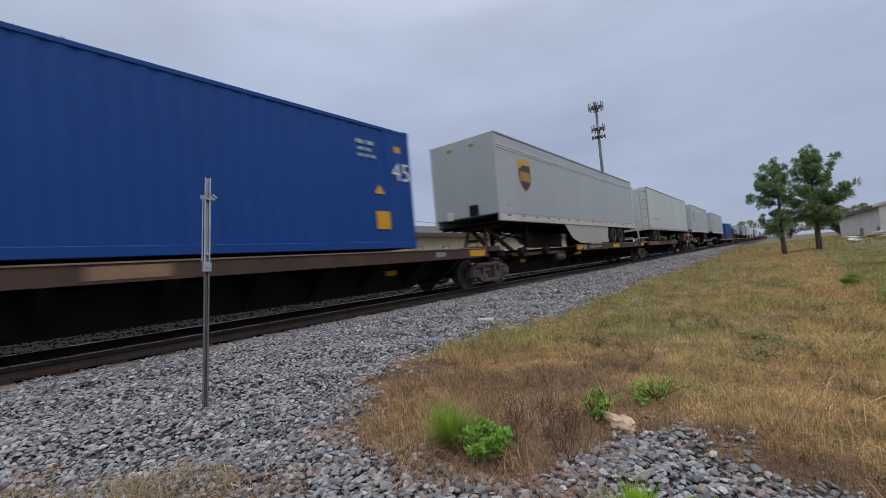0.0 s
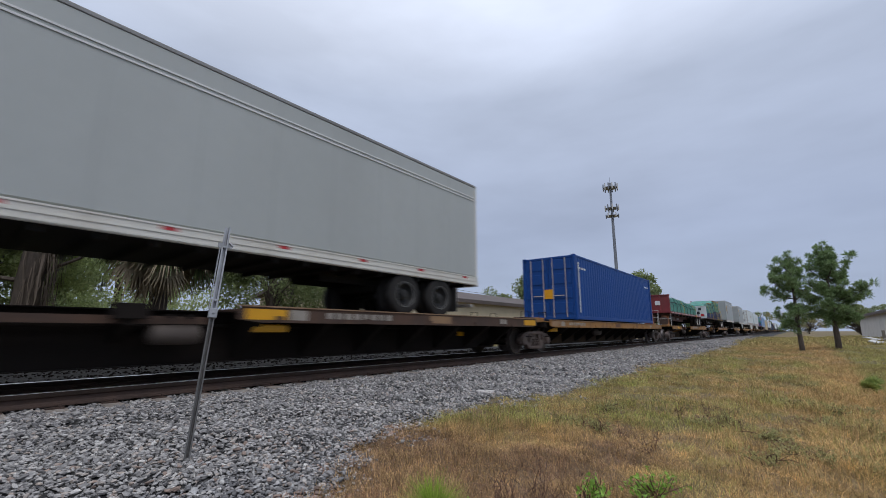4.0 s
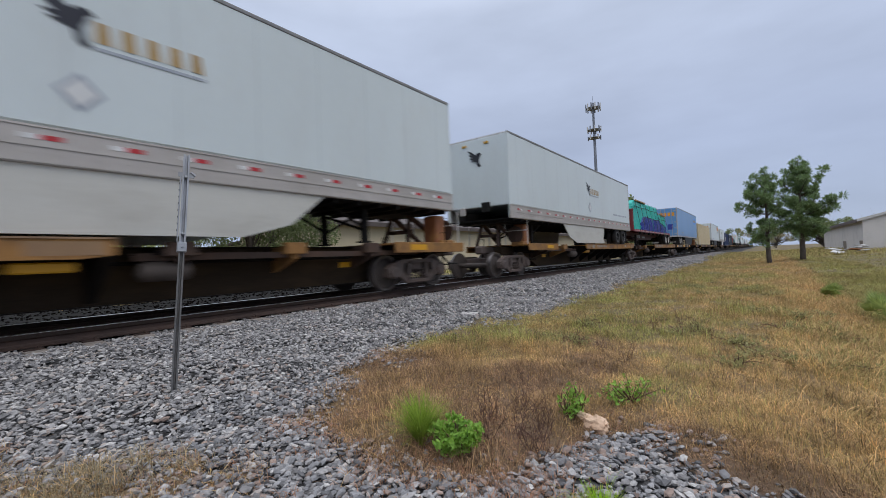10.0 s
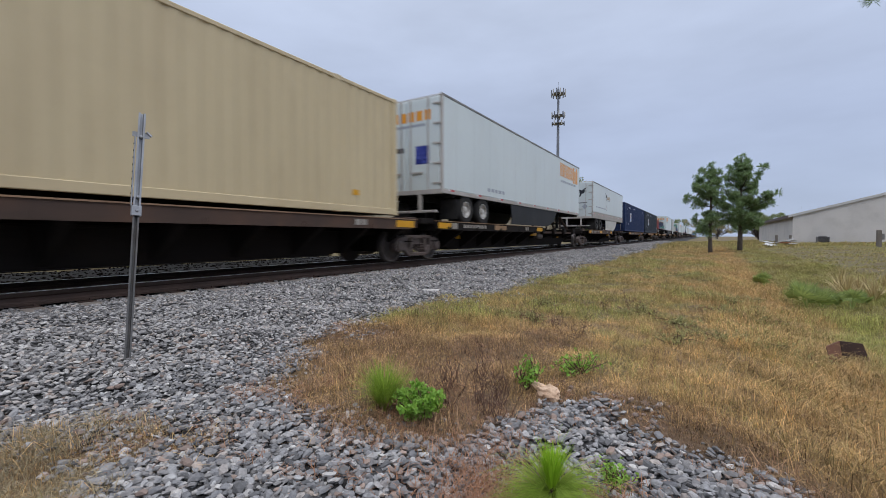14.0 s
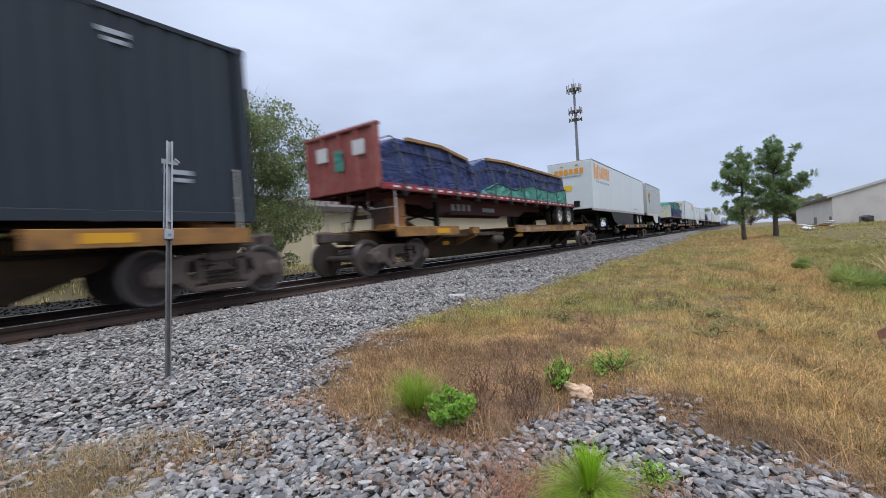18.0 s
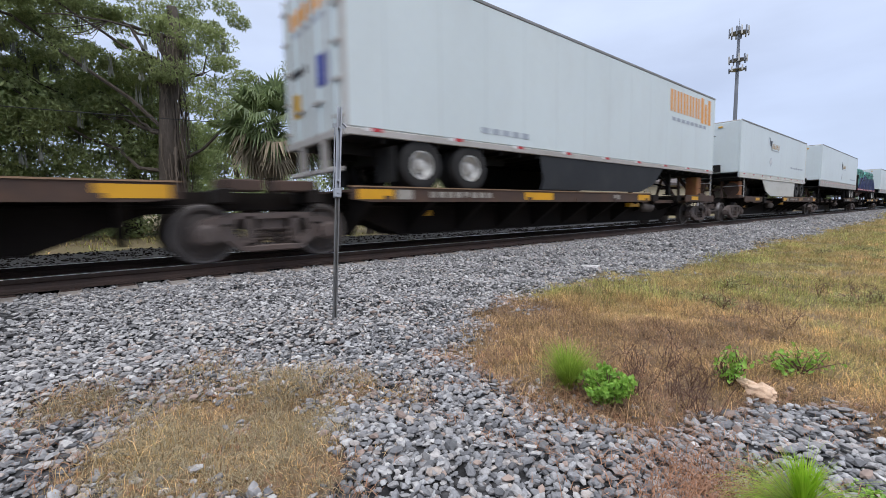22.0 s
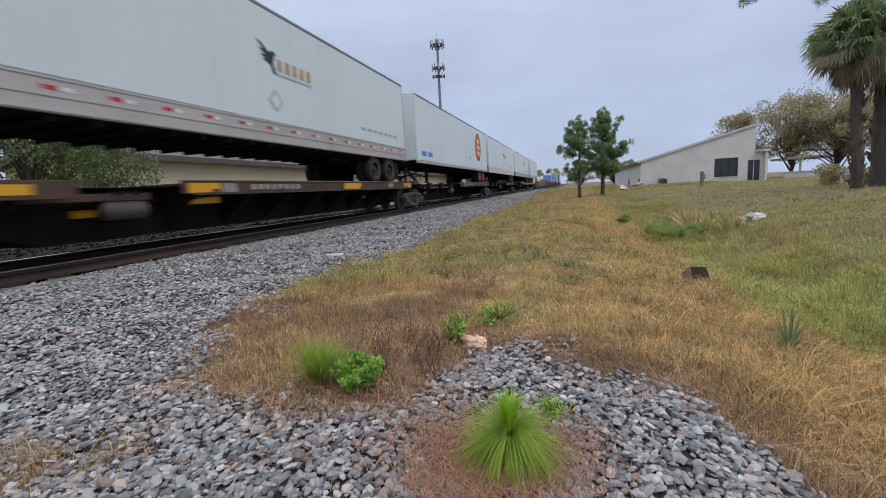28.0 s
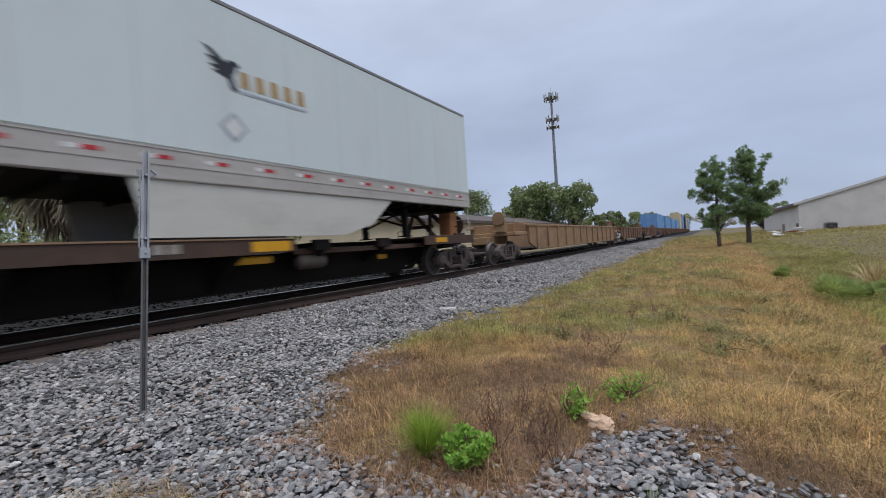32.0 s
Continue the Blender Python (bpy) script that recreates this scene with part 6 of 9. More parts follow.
def container(s, L, zb, zt, body, label, posts=(), logo=None):
    """A corrugated steel freight container."""
    t = thing("shipping_container", None, None, label, "container", "containers on the train")
    W = 1.22
    pitch, dep = 0.29, 0.024
    for sx in (-1, 1):
        poly_o, poly_i = [], []
        y = 0.16
        while y < L - 0.30:
            poly_o += [(sx * (W - 0.012), y), (sx * (W - 0.012), y + 0.08), (sx * (W - 0.012 - dep), y + 0.145), (sx * (W - 0.012 - dep), y + 0.225)]
            y += pitch
        poly = poly_o + [(sx * (W - 0.08), y), (sx * (W - 0.08), 0.16)]
        part("side_wall", Mesh().prism(poly, 2, zb + 0.14, zt - 0.09), body, t)
        part("top_rail", Mesh().box(*sorted((sx * (W - 0.07), sx * W)), 0.1, L - 0.1, zt - 0.10, zt - 0.02, 0.01), body, t)
        part("bottom_rail", Mesh().box(*sorted((sx * (W - 0.07), sx * W)), 0.1, L - 0.1, zb + 0.01, zb + 0.16, 0.01), body, t)
        for y0 in (0.0, L - 0.17, *posts):
            part("corner_post", Mesh().box(*sorted((sx * (W - 0.12), sx * (W + 0.002))), y0, y0 + 0.17, zb + 0.10, zt - 0.10, 0.015), body, t)
            for z in (zb, zt - 0.13):
                part("corner_casting", Mesh().box(*sorted((sx * (W - 0.165), sx * (W + 0.006))), y0, y0 + 0.178, z, z + 0.13, 0.012), body, t)
    part("roof", Mesh().box(-W + 0.03, W - 0.03, 0.05, L - 0.05, zt - 0.06, zt - 0.03), body, t)
    part("floor", Mesh().box(-W + 0.03, W - 0.03, 0.05, L - 0.05, zb + 0.06, zb + 0.12), black_steel, t)
    for e, d in ((0.0, -1), (L, 1)):
        part("end_sill", Mesh().box(-W + 0.1, W - 0.1, *sorted((e, e - d * 0.08)), zb + 0.02, zb + 0.16, 0.01), body, t)
        part("end_header", Mesh().box(-W + 0.1, W - 0.1, *sorted((e, e - d * 0.08)), zt - 0.13, zt - 0.03, 0.01), body, t)
        if d < 0:
            for sx in (-1, 1):
                door = part("door", Mesh().box(*sorted((sx * 0.01, sx * (W - 0.13))), 0.02, 0.07, zb + 0.16, zt - 0.13), body, t)
                for k in range(4):
                    part("door_panel", Mesh().box(*sorted((sx * 0.08, sx * (W - 0.2))), -0.005, 0.02, zb + 0.28 + k * 0.62, zb + 0.72 + k * 0.62, 0.012), body, door)
                for x in (0.22, 0.80):
                    part("lock_rod", Mesh().tube([(sx * x, -0.03, zb + 0.1), (sx * x, -0.03, zt - 0.1)], 0.02, 6), metal_rail if body is not tan_box else body, door)
                part("door_handle", Mesh().box(*sorted((sx * 0.24, sx * 0.7)), -0.05, -0.03, zb + 1.0, zb + 1.04), metal_rail, door)
        else:
            m = Mesh()
            x = -W + 0.14
            while x < W - 0.2:
                m.box(x, x + 0.12, L - 0.07, L - 0.025, zb + 0.16, zt - 0.13)
                x += 0.25
            m.box(-W + 0.1, W - 0.1, L - 0.1, L - 0.07, zb + 0.16, zt - 0.13)
            part("end_wall", m, body, t)
    if logo:
        logo(t, W - 0.010, L, zb, zt)
    return riding(t, s)


def marks_blue(t, x, L, zb, zt):
    bars(t, x, 1, L - 1.62, L - 1.05, zt - 0.50, 0.09, 4, grey_mark)
    bars(t, x, 1, L - 1.58, L - 1.15, zt - 0.64, 0.07, 4, grey_mark)
    bars(t, x, 1, L - 1.58, L - 1.05, zt - 0.78, 0.07, 5, grey_mark)
    part("post_rib", Mesh().box(x - 0.03, x + 0.008, L - 0.78, L - 0.70, zb + 0.15, zt - 0.1), blue_box, t)
    part("end_panel", Mesh().box(x - 0.03, x + 0.002, L - 0.70, L - 0.17, zb + 0.15, zt - 0.1), blue_box, t)
    part("yellow_label", Mesh().prism([(L - 1.2, zb + 1.22), (L - 0.9, zb + 1.22), (L - 1.05, zb + 1.42)], 0, x, x + 0.004), yellow_mark, t)
    part("yellow_label", Mesh().box(x, x + 0.004, L - 1.2, L - 0.8, zb + 0.44, zb + 0.84), yellow_mark, t)
    part("yellow_label", Mesh().box(x + 0.002, x + 0.006, L - 0.5, L - 0.32, zt - 0.55, zt - 0.40), yellow_mark, t)
    cu = bpy.data.curves.new("size_number", "FONT")
    cu.body, cu.size, cu.extrude = "45", 0.60, 0.002
    cu.materials.append(white_mark)
    ob = new("size_number", cu)
    ob.parent = t
    ob.matrix_basis = Matrix.Translation((x + 0.016, L - 0.64, zt - 1.20)) @ Euler((radians(90), 0, radians(90))).to_matrix().to_4x4()


def marks_small(t, x, L, zb, zt):
    bars(t, x, 1, 0.4, 1.3, zt - 0.6, 0.09, 5, white_mark)
    bars(t, x, 1, L - 1.4, L - 0.5, zt - 0.6, 0.09, 5, white_mark)
    part("lock_stripe", Mesh().box(x, x + 0.004, 0.35, 0.45, zb + 0.3, zt - 0.3), white_mark, t)
    part("yellow_label", Mesh().box(-0.2, 0.2, -0.012, -0.008, zb + 0.9, zb + 1.3), yellow_mark, t)


def marks_tan(t, x, L, zb, zt):
    bars(t, x, 1, 4.0, 4.7, zt - 0.45, 0.09, 4, crow_black)
    part("yellow_label", Mesh().box(x, x + 0.004, L - 1.6, L - 1.4, zb + 0.4, zb + 0.52), yellow_mark, t)
    part("grey_placard", Mesh().prism([(0.55, zb + 1.05), (0.85, zb + 1.35), (0.55, zb + 1.65), (0.25, zb + 1.35)], 1, -0.012, -0.008), rust_frame, t)
    part("yellow_label", Mesh().box(-0.8, -0.45, -0.012, -0.008, zb + 0.9, zb + 1.3), yellow_mark, t)


def marks_navy(t, x, L, zb, zt):
    s = part("square_sign", Mesh().box(x, x + 0.004, 3.6, 4.5, zb + 1.05, zb + 1.95), white_mark, t, "white square sign with a yellow ring")
    ring = [(4.05 + 0.38 * math.cos(a), zb + 1.5 + 0.38 * math.sin(a)) for a in [i * math.pi / 10 for i in range(20)]]
    part("ring", Mesh().prism(ring, 0, x + 0.004, x + 0.007), sky_mark, s)
    part("ring", Mesh().prism([(4.0 + 0.30 * math.cos(a), zb + 1.52 + 0.30 * math.sin(a)) for a in [i * math.pi / 10 for i in range(20)]], 0, x + 0.007, x + 0.010), shield_gold, s)
    part("ring", Mesh().prism([(4.1 + 0.24 * math.cos(a), zb + 1.48 + 0.24 * math.sin(a)) for a in [i * math.pi / 10 for i in range(20)]], 0, x + 0.010, x + 0.013), white_mark, s)
    bars(t, x, 1, 2.7, 3.9, zt - 0.5, 0.16, 5, grey_mark)
    bars(t, x, 1, 6.0, 7.6, zt - 0.45, 0.10, 9, grey_mark)
    for y, z in ((1.5, zt - 0.55), (1.0, zb + 0.8), (L - 1.3, zb + 0.7), (L - 2.0, zt - 0.4), (2.4, zb + 0.75)):
        part("white_label", Mesh().box(x, x + 0.004, y, y + 0.34, z, z + 0.07), grey_mark, t)
        part("white_label", Mesh().box(x, x + 0.004, y + 0.06, y + 0.32, z - 0.11, z - 0.05), grey_mark, t)
    part("white_label", Mesh().box(-0.75, -0.15, -0.012, -0.008, zb + 1.1, zb + 1.9), white_mark, t)


def lumpy_load(parent, name, y0, y1, w, z0, profile, material, seed, top_in=0.05, slack=1.0):
    """A tarpaulined load: a closed sheet over cargo, whose height follows profile [(y, z)], with sharp folds and slack."""
    r = np.random.RandomState(seed)
    ny = int((y1 - y0) / 0.055)
    ys = np.linspace(y0, y1, ny)
    hs = np.interp(ys, [p[0] for p in profile], [p[1] for p in profile])
    up, over = 20, 12
    rows = []
    for i, y in enumerate(ys):
        h = hs[i] - z0
        ring = []
        ends = smooth_step(min(y - y0, y1 - y), 0.0, 0.12)
        for k in range(2 * up + over):
            if k < up:
                x, z = -w, h * k / (up - 0.5)
            elif k < up + over:
                x, z = -w + 2 * w * (k - up + 0.5) / over, h
            else:
                x, z = w, h * (2 * up + over - 1 - k) / (up - 0.5)
            # long drape folds fall from the edge; short cross wrinkles gather between them
            a = noise.noise(Vector((y * 3.0 + z * 1.3 + seed, z * 0.45, x * 0.4)))
            b = noise.noise(Vector((y * 4.2 - z * 4.6, (z + y) * 0.8, seed + x * 0.6)))
            c = noise.noise(Vector((y * 8.0 + z * 8.5, (z - y) * 1.8, seed * 1.7 + x)))
            sag = noise.noise(Vector((y * 0.7, z * 0.9, seed * 2.3)))
            fold = slack * (0.080 * max(0.0, 1 - 4.5 * abs(a)) + 0.060 * max(0.0, 1 - 5.0 * abs(b)) + 0.026 * max(0.0, 1 - 4.0 * abs(c)) - (0.035 if name == "tarp" else 0.0)) + 0.03 * (sag if name == "tarp" else abs(sag))
            fold *= 0.3 + 0.7 * ends
            if k >= up and k < up + over:
                ring.append((x * (1 - top_in / w), y, z0 + z + fold * 0.6 - 0.05 * (x / w) ** 2))
            else:
                sx = -1 if x < 0 else 1
                lean = z / max(h, 0.1)
                ring.append((x + sx * (fold * (1.15 - 0.75 * lean ** 6) - top_in * lean), y, z0 + z))
        rows.append(ring)
    n = 2 * up + over
    verts = [p for ring in rows for p in ring]
    faces = [(i * n + k, i * n + k + 1, (i + 1) * n + k + 1, (i + 1) * n + k) for i in range(ny - 1) for k in range(n - 1)]
    faces.append(tuple(range(n))[::-1])
    faces.append(tuple(range((ny - 1) * n, ny * n)))
    return part(name, Mesh().add(verts, faces), material, parent, "", True), hs, ys


def flatbed(s, L, frame, loads, bulk, label, head=(2.0, 3.36), straps=(), rim=rim_white, spots=(), boards=(), ropes=(0.38,), strip=True):
    """A flatbed trailer with bulkhead and tarpaulined load; its own y runs from nose to tail."""
    t = thing("flatbed_trailer", None, None, label, "trailer", "trailers on the train")
    W = 1.28
    zd = 2.05
    m = Mesh()
    for sx in (-1, 1):
        part("side_rail", Mesh().box(*sorted((sx * (W - 0.07), sx * W)), 0, L, zd - 0.16, zd, 0.012), frame, t)
        m.prism([(0.3, zd - 0.10), (L - 0.1, zd - 0.10), (L - 0.1, zd - 0.35), (L - 4.4, zd - 0.42), (L - 5.0, zd - 0.62), (3.2, zd - 0.62), (2.4, zd - 0.38), (0.3, zd - 0.34)], 0, sx * 0.48 - 0.04, sx * 0.48 + 0.04)
        for i in range(int((L - 0.4) / 0.46) if sx > 0 else 0):
            y = 0.2 + 0.46 * i
            if frame is rust_frame and i % 3:
                continue
            if not strip:
                part("reflector", Mesh().box(0.52, 0.524, y, y + 0.16, zd - 0.58, zd - 0.54), white_mark if i % 2 else red_mark, t)
                continue
            part("reflector", Mesh().box(W, W + 0.004, y, y + 0.22, zd - 0.10, zd - 0.05), red_mark, t)
            part("reflector", Mesh().box(W, W + 0.004, y + 0.23, y + 0.45, zd - 0.10, zd - 0.05), white_mark, t)
        if sx > 0:
            bars(t, sx * 0.52, sx, 4.0, 5.3, zd - 0.50, 0.22, 7, grey_mark, gap=0.4)
            flat_mark("grey_plate", rect(6.0, 6.9, zd - 0.50, zd - 0.36), sx * 0.52, sx, grey_mark, t)
    for i in range(int(L / 0.55)):
        m.box(-W + 0.07, W - 0.07, 0.3 + i * 0.55 - 0.03, 0.3 + i * 0.55 + 0.03, zd - 0.14, zd - 0.05)
    part("main_frame", m, maroon_frame if frame is red_frame else black_steel, t)
    part("deck", Mesh().box(-W + 0.07, W - 0.07, 0.02, L - 0.02, zd - 0.05, zd - 0.01), wood_edge, t)
    # bulkhead
    b = part("bulkhead", Mesh().box(-W, W, 0.0, 0.05, zd - 0.12, head[1], 0.012), bulk, t)
    for x in (-1.2, -0.6, 0.0, 0.6, 1.2):
        part("bulkhead_rib", Mesh().box(x - 0.05, x + 0.05, -0.06, 0.0, zd - 0.12, head[1] - 0.02, 0.012), bulk, b)
    part("bulkhead_cap", Mesh().box(-W - 0.01, W + 0.01, -0.07, 0.09, head[1] - 0.06, head[1] + 0.02, 0.012), bulk, b)
    for x, z, w, h, mm in spots:
        part("bulkhead_mark", Mesh().box(x, x + w, -0.072, -0.068, z, z + h), mm, b)
    # load, its ropes, edge boards and the straps that hold it down
    for k, (name, y0, y1, w, z0, prof, material) in enumerate(loads):
        ob, hs, ys = lumpy_load(t, name, y0, y1, w, z0, prof, material, int(s) + k, slack=0.62 if name != "tarp" else 0.45)
        top = lambda y: float(np.interp(y, ys, hs))
        if name != "tarp":
            part("tarp_hem", Mesh().tube([(w + 0.015, q, top(q) - 0.03 + 0.012 * math.sin(q * 3.1)) for q in np.arange(y0 + 0.05, y1 - 0.02, 0.2)], 0.022, 5), cable_black, t, "dark rope along the lower sheet's edge")
            continue
        for d in ropes:
            part("tarp_rope", Mesh().tube([(w + 0.03, q, top(q) - d + 0.025 * math.sin(q * 1.7)) for q in np.arange(y0 + 0.05, y1 - 0.02, 0.3)], 0.020, 5), cable_black, t)
        listed = straps or [(y0 + 0.5 + 1.18 * i, strap_dark, 0.035) for i in range(int((y1 - y0 - 0.6) / 1.18) + 1)]
        for y, sm, half in listed:
            h = top(y)
            st = Mesh()
            o = W + 0.075
            tilt = 0.05 * math.sin(y * 7.0)
            pts = [(-o, zd - 0.22, 0), (-o, zd + 0.45, 0.4), (-w - 0.01, h - 0.10, 1), (-w + 0.10, h + 0.035, 1), (w - 0.10, h + 0.035, 1), (w + 0.01, h - 0.10, 1), (o, zd + 0.45, 0.4), (o, zd - 0.22, 0)]
            rows = []
            for xa, za, ua in pts:
                ya = y + tilt * ua
                rows += [(xa, ya - half, za), (xa, ya + half, za), (xa * 0.99, ya + half, za - 0.006), (xa * 0.99, ya - half, za - 0.006)]
            fs = [(4 * i + j, 4 * i + (j + 1) % 4, 4 * i + 4 + (j + 1) % 4, 4 * i + 4 + j) for i in range(len(pts) - 1) for j in range(4)]
            st.add(rows, fs + [(0, 3, 2, 1), (len(rows) - 4, len(rows) - 3, len(rows) - 2, len(rows) - 1)])
            part("strap", st, sm, t)
            part("winch", Mesh().box(W - 0.06, W + 0.09, y - 0.08, y + 0.08, zd - 0.31, zd - 0.17, 0.015), black_steel, t)
        for sx in (-1, 1):
            for q0, q1 in boards:
                q = q0
                while q < q1 - 0.3:
                    e = min(q + 1.5, q1)
                    za, zb3 = top(q), top(e)
                    part("edge_board", Mesh().add([(sx * (w - 0.01) + dx, q + 0.02 if dy == 0 else e - 0.02, (za if dy == 0 else zb3) + dz) for dx in (-0.06, 0.06) for dy in (0, 1) for dz in (-0.06, 0.025)],
                                                  [(0, 1, 3, 2), (4, 6, 7, 5), (0, 4, 5, 1), (2, 3, 7, 6), (0, 2, 6, 4), (1, 5, 7, 3)]), wood_edge, t)
                    q = e
    # running gear
    R = 0.47
    ys2 = [L - 0.85, L - 2.1]
    for y in ys2:
        part("axle", Mesh().tube([(-0.9, y, 0.97 + R), (0.9, y, 0.97 + R)], 0.06, 8), black_steel, t)
        for sx in (-1, 1):
            road_wheel(t, sx * 1.13, y, 0.97 + R, rim, R, sx)
    part("suspension", Mesh().box(-0.62, 0.62, L - 2.7, L - 0.4, 1.5, 1.75, 0.03), black_steel, t)
    part("mudflap", Mesh().box(0.75, 1.25, L - 0.15, L - 0.13, 1.15, 1.9), rubber, t)
    part("mudflap", Mesh().box(-1.25, -0.75, L - 0.15, L - 0.13, 1.15, 1.9), rubber, t)
    for sx in (-1, 1):
        part("landing_leg", Mesh().box(sx * 0.72 - 0.07, sx * 0.72 + 0.07, 2.8, 2.94, 1.05, 1.75, 0.01).box(sx * 0.72 - 0.14, sx * 0.72 + 0.14, 2.74, 3.0, 1.02, 1.05).tube([(sx * 0.72, 2.87, 1.3), (sx * 0.5, 4.0, 1.5)], 0.03, 6), black_steel, t)
    part("leg_brace", Mesh().tube([(-0.72, 2.87, 1.2), (0.72, 2.87, 1.6)], 0.03, 6).tube([(0.72, 2.87, 1.2), (-0.72, 2.87, 1.6)], 0.03, 6), black_steel, t)
    part("tail_bar", Mesh().box(-W, W, L - 0.06, L, zd - 0.2, zd, 0.012), frame, t)
    for x in (-0.9, 0.7):
        part("tail_lamp", Mesh().box(x, x + 0.2, L, L + 0.02, zd - 0.16, zd - 0.06), red_mark, t)
    return riding(t, s)


def well_car(s0, s1, label, material=car_rust):
    """A container well: two deep side walls, end decks and a bottom frame."""
    t = thing("well_car", None, None, label, "railway wagon", "train wagons")
    L = s1 - s0
    for sx in (-1, 1):
        w = part("side_wall", Mesh().prism([(1.6, 1.32), (L - 1.6, 1.32), (L - 1.6, 0.62), (L - 2.6, 0.32), (2.6, 0.32), (1.6, 0.62)], 0, *sorted((sx * 1.28, sx * 1.38))), material, t)
        part("top_chord", Mesh().box(*sorted((sx * 1.25, sx * 1.42)), 1.3, L - 1.3, 1.32, 1.42, 0.015), material, w)
        y = 2.4
        while y < L - 2:
            part("wall_post", Mesh().box(*sorted((sx * 1.38, sx * 1.45)), y, y + 0.12, 0.4, 1.32, 0.01), material, w)
            y += 1.5
    for a, b in ((0.0, 1.7), (L - 1.7, L)):
        part("end_deck", Mesh().box(-1.3, 1.3, a + 0.3, b, 0.95, 1.1, 0.02).box(-0.35, 0.35, a - 0.3 if a == 0 else a, b if a == 0 else b + 0.3, 0.65, 0.95, 0.02), material, t)
        e = a + 0.3 if a == 0 else b - 0.05
        for sx in (-1, 1):
            part("grab_iron", Mesh().tube([(sx * 1.25, e, 1.1), (sx * 1.25, e, 1.75), (sx * 0.7, e, 1.75), (sx * 0.7, e, 1.1)], 0.018, 6).tube([(sx * 1.25, e, 1.45), (sx * 0.7, e, 1.45)], 0.014, 6), material, t)
        part("end_bulkhead", Mesh().box(-1.25, 1.25, *((b - 0.1, b) if a == 0 else (a, a + 0.1)), 1.1, 1.5, 0.02), material, t)
    part("floor_frame", Mesh().box(-1.2, 1.2, 2.2, L - 2.2, 0.30, 0.38), car_black, t)
    part("brake_stand", Mesh().box(0.4, 0.9, 0.2, 0.35, 1.1, 1.6, 0.02).turned([(0.26, 0), (0.28, 0.02), (0.26, 0.04)], (0.65, 0.15, 1.65), 1, 14), material, t)
    return riding(t, s0)


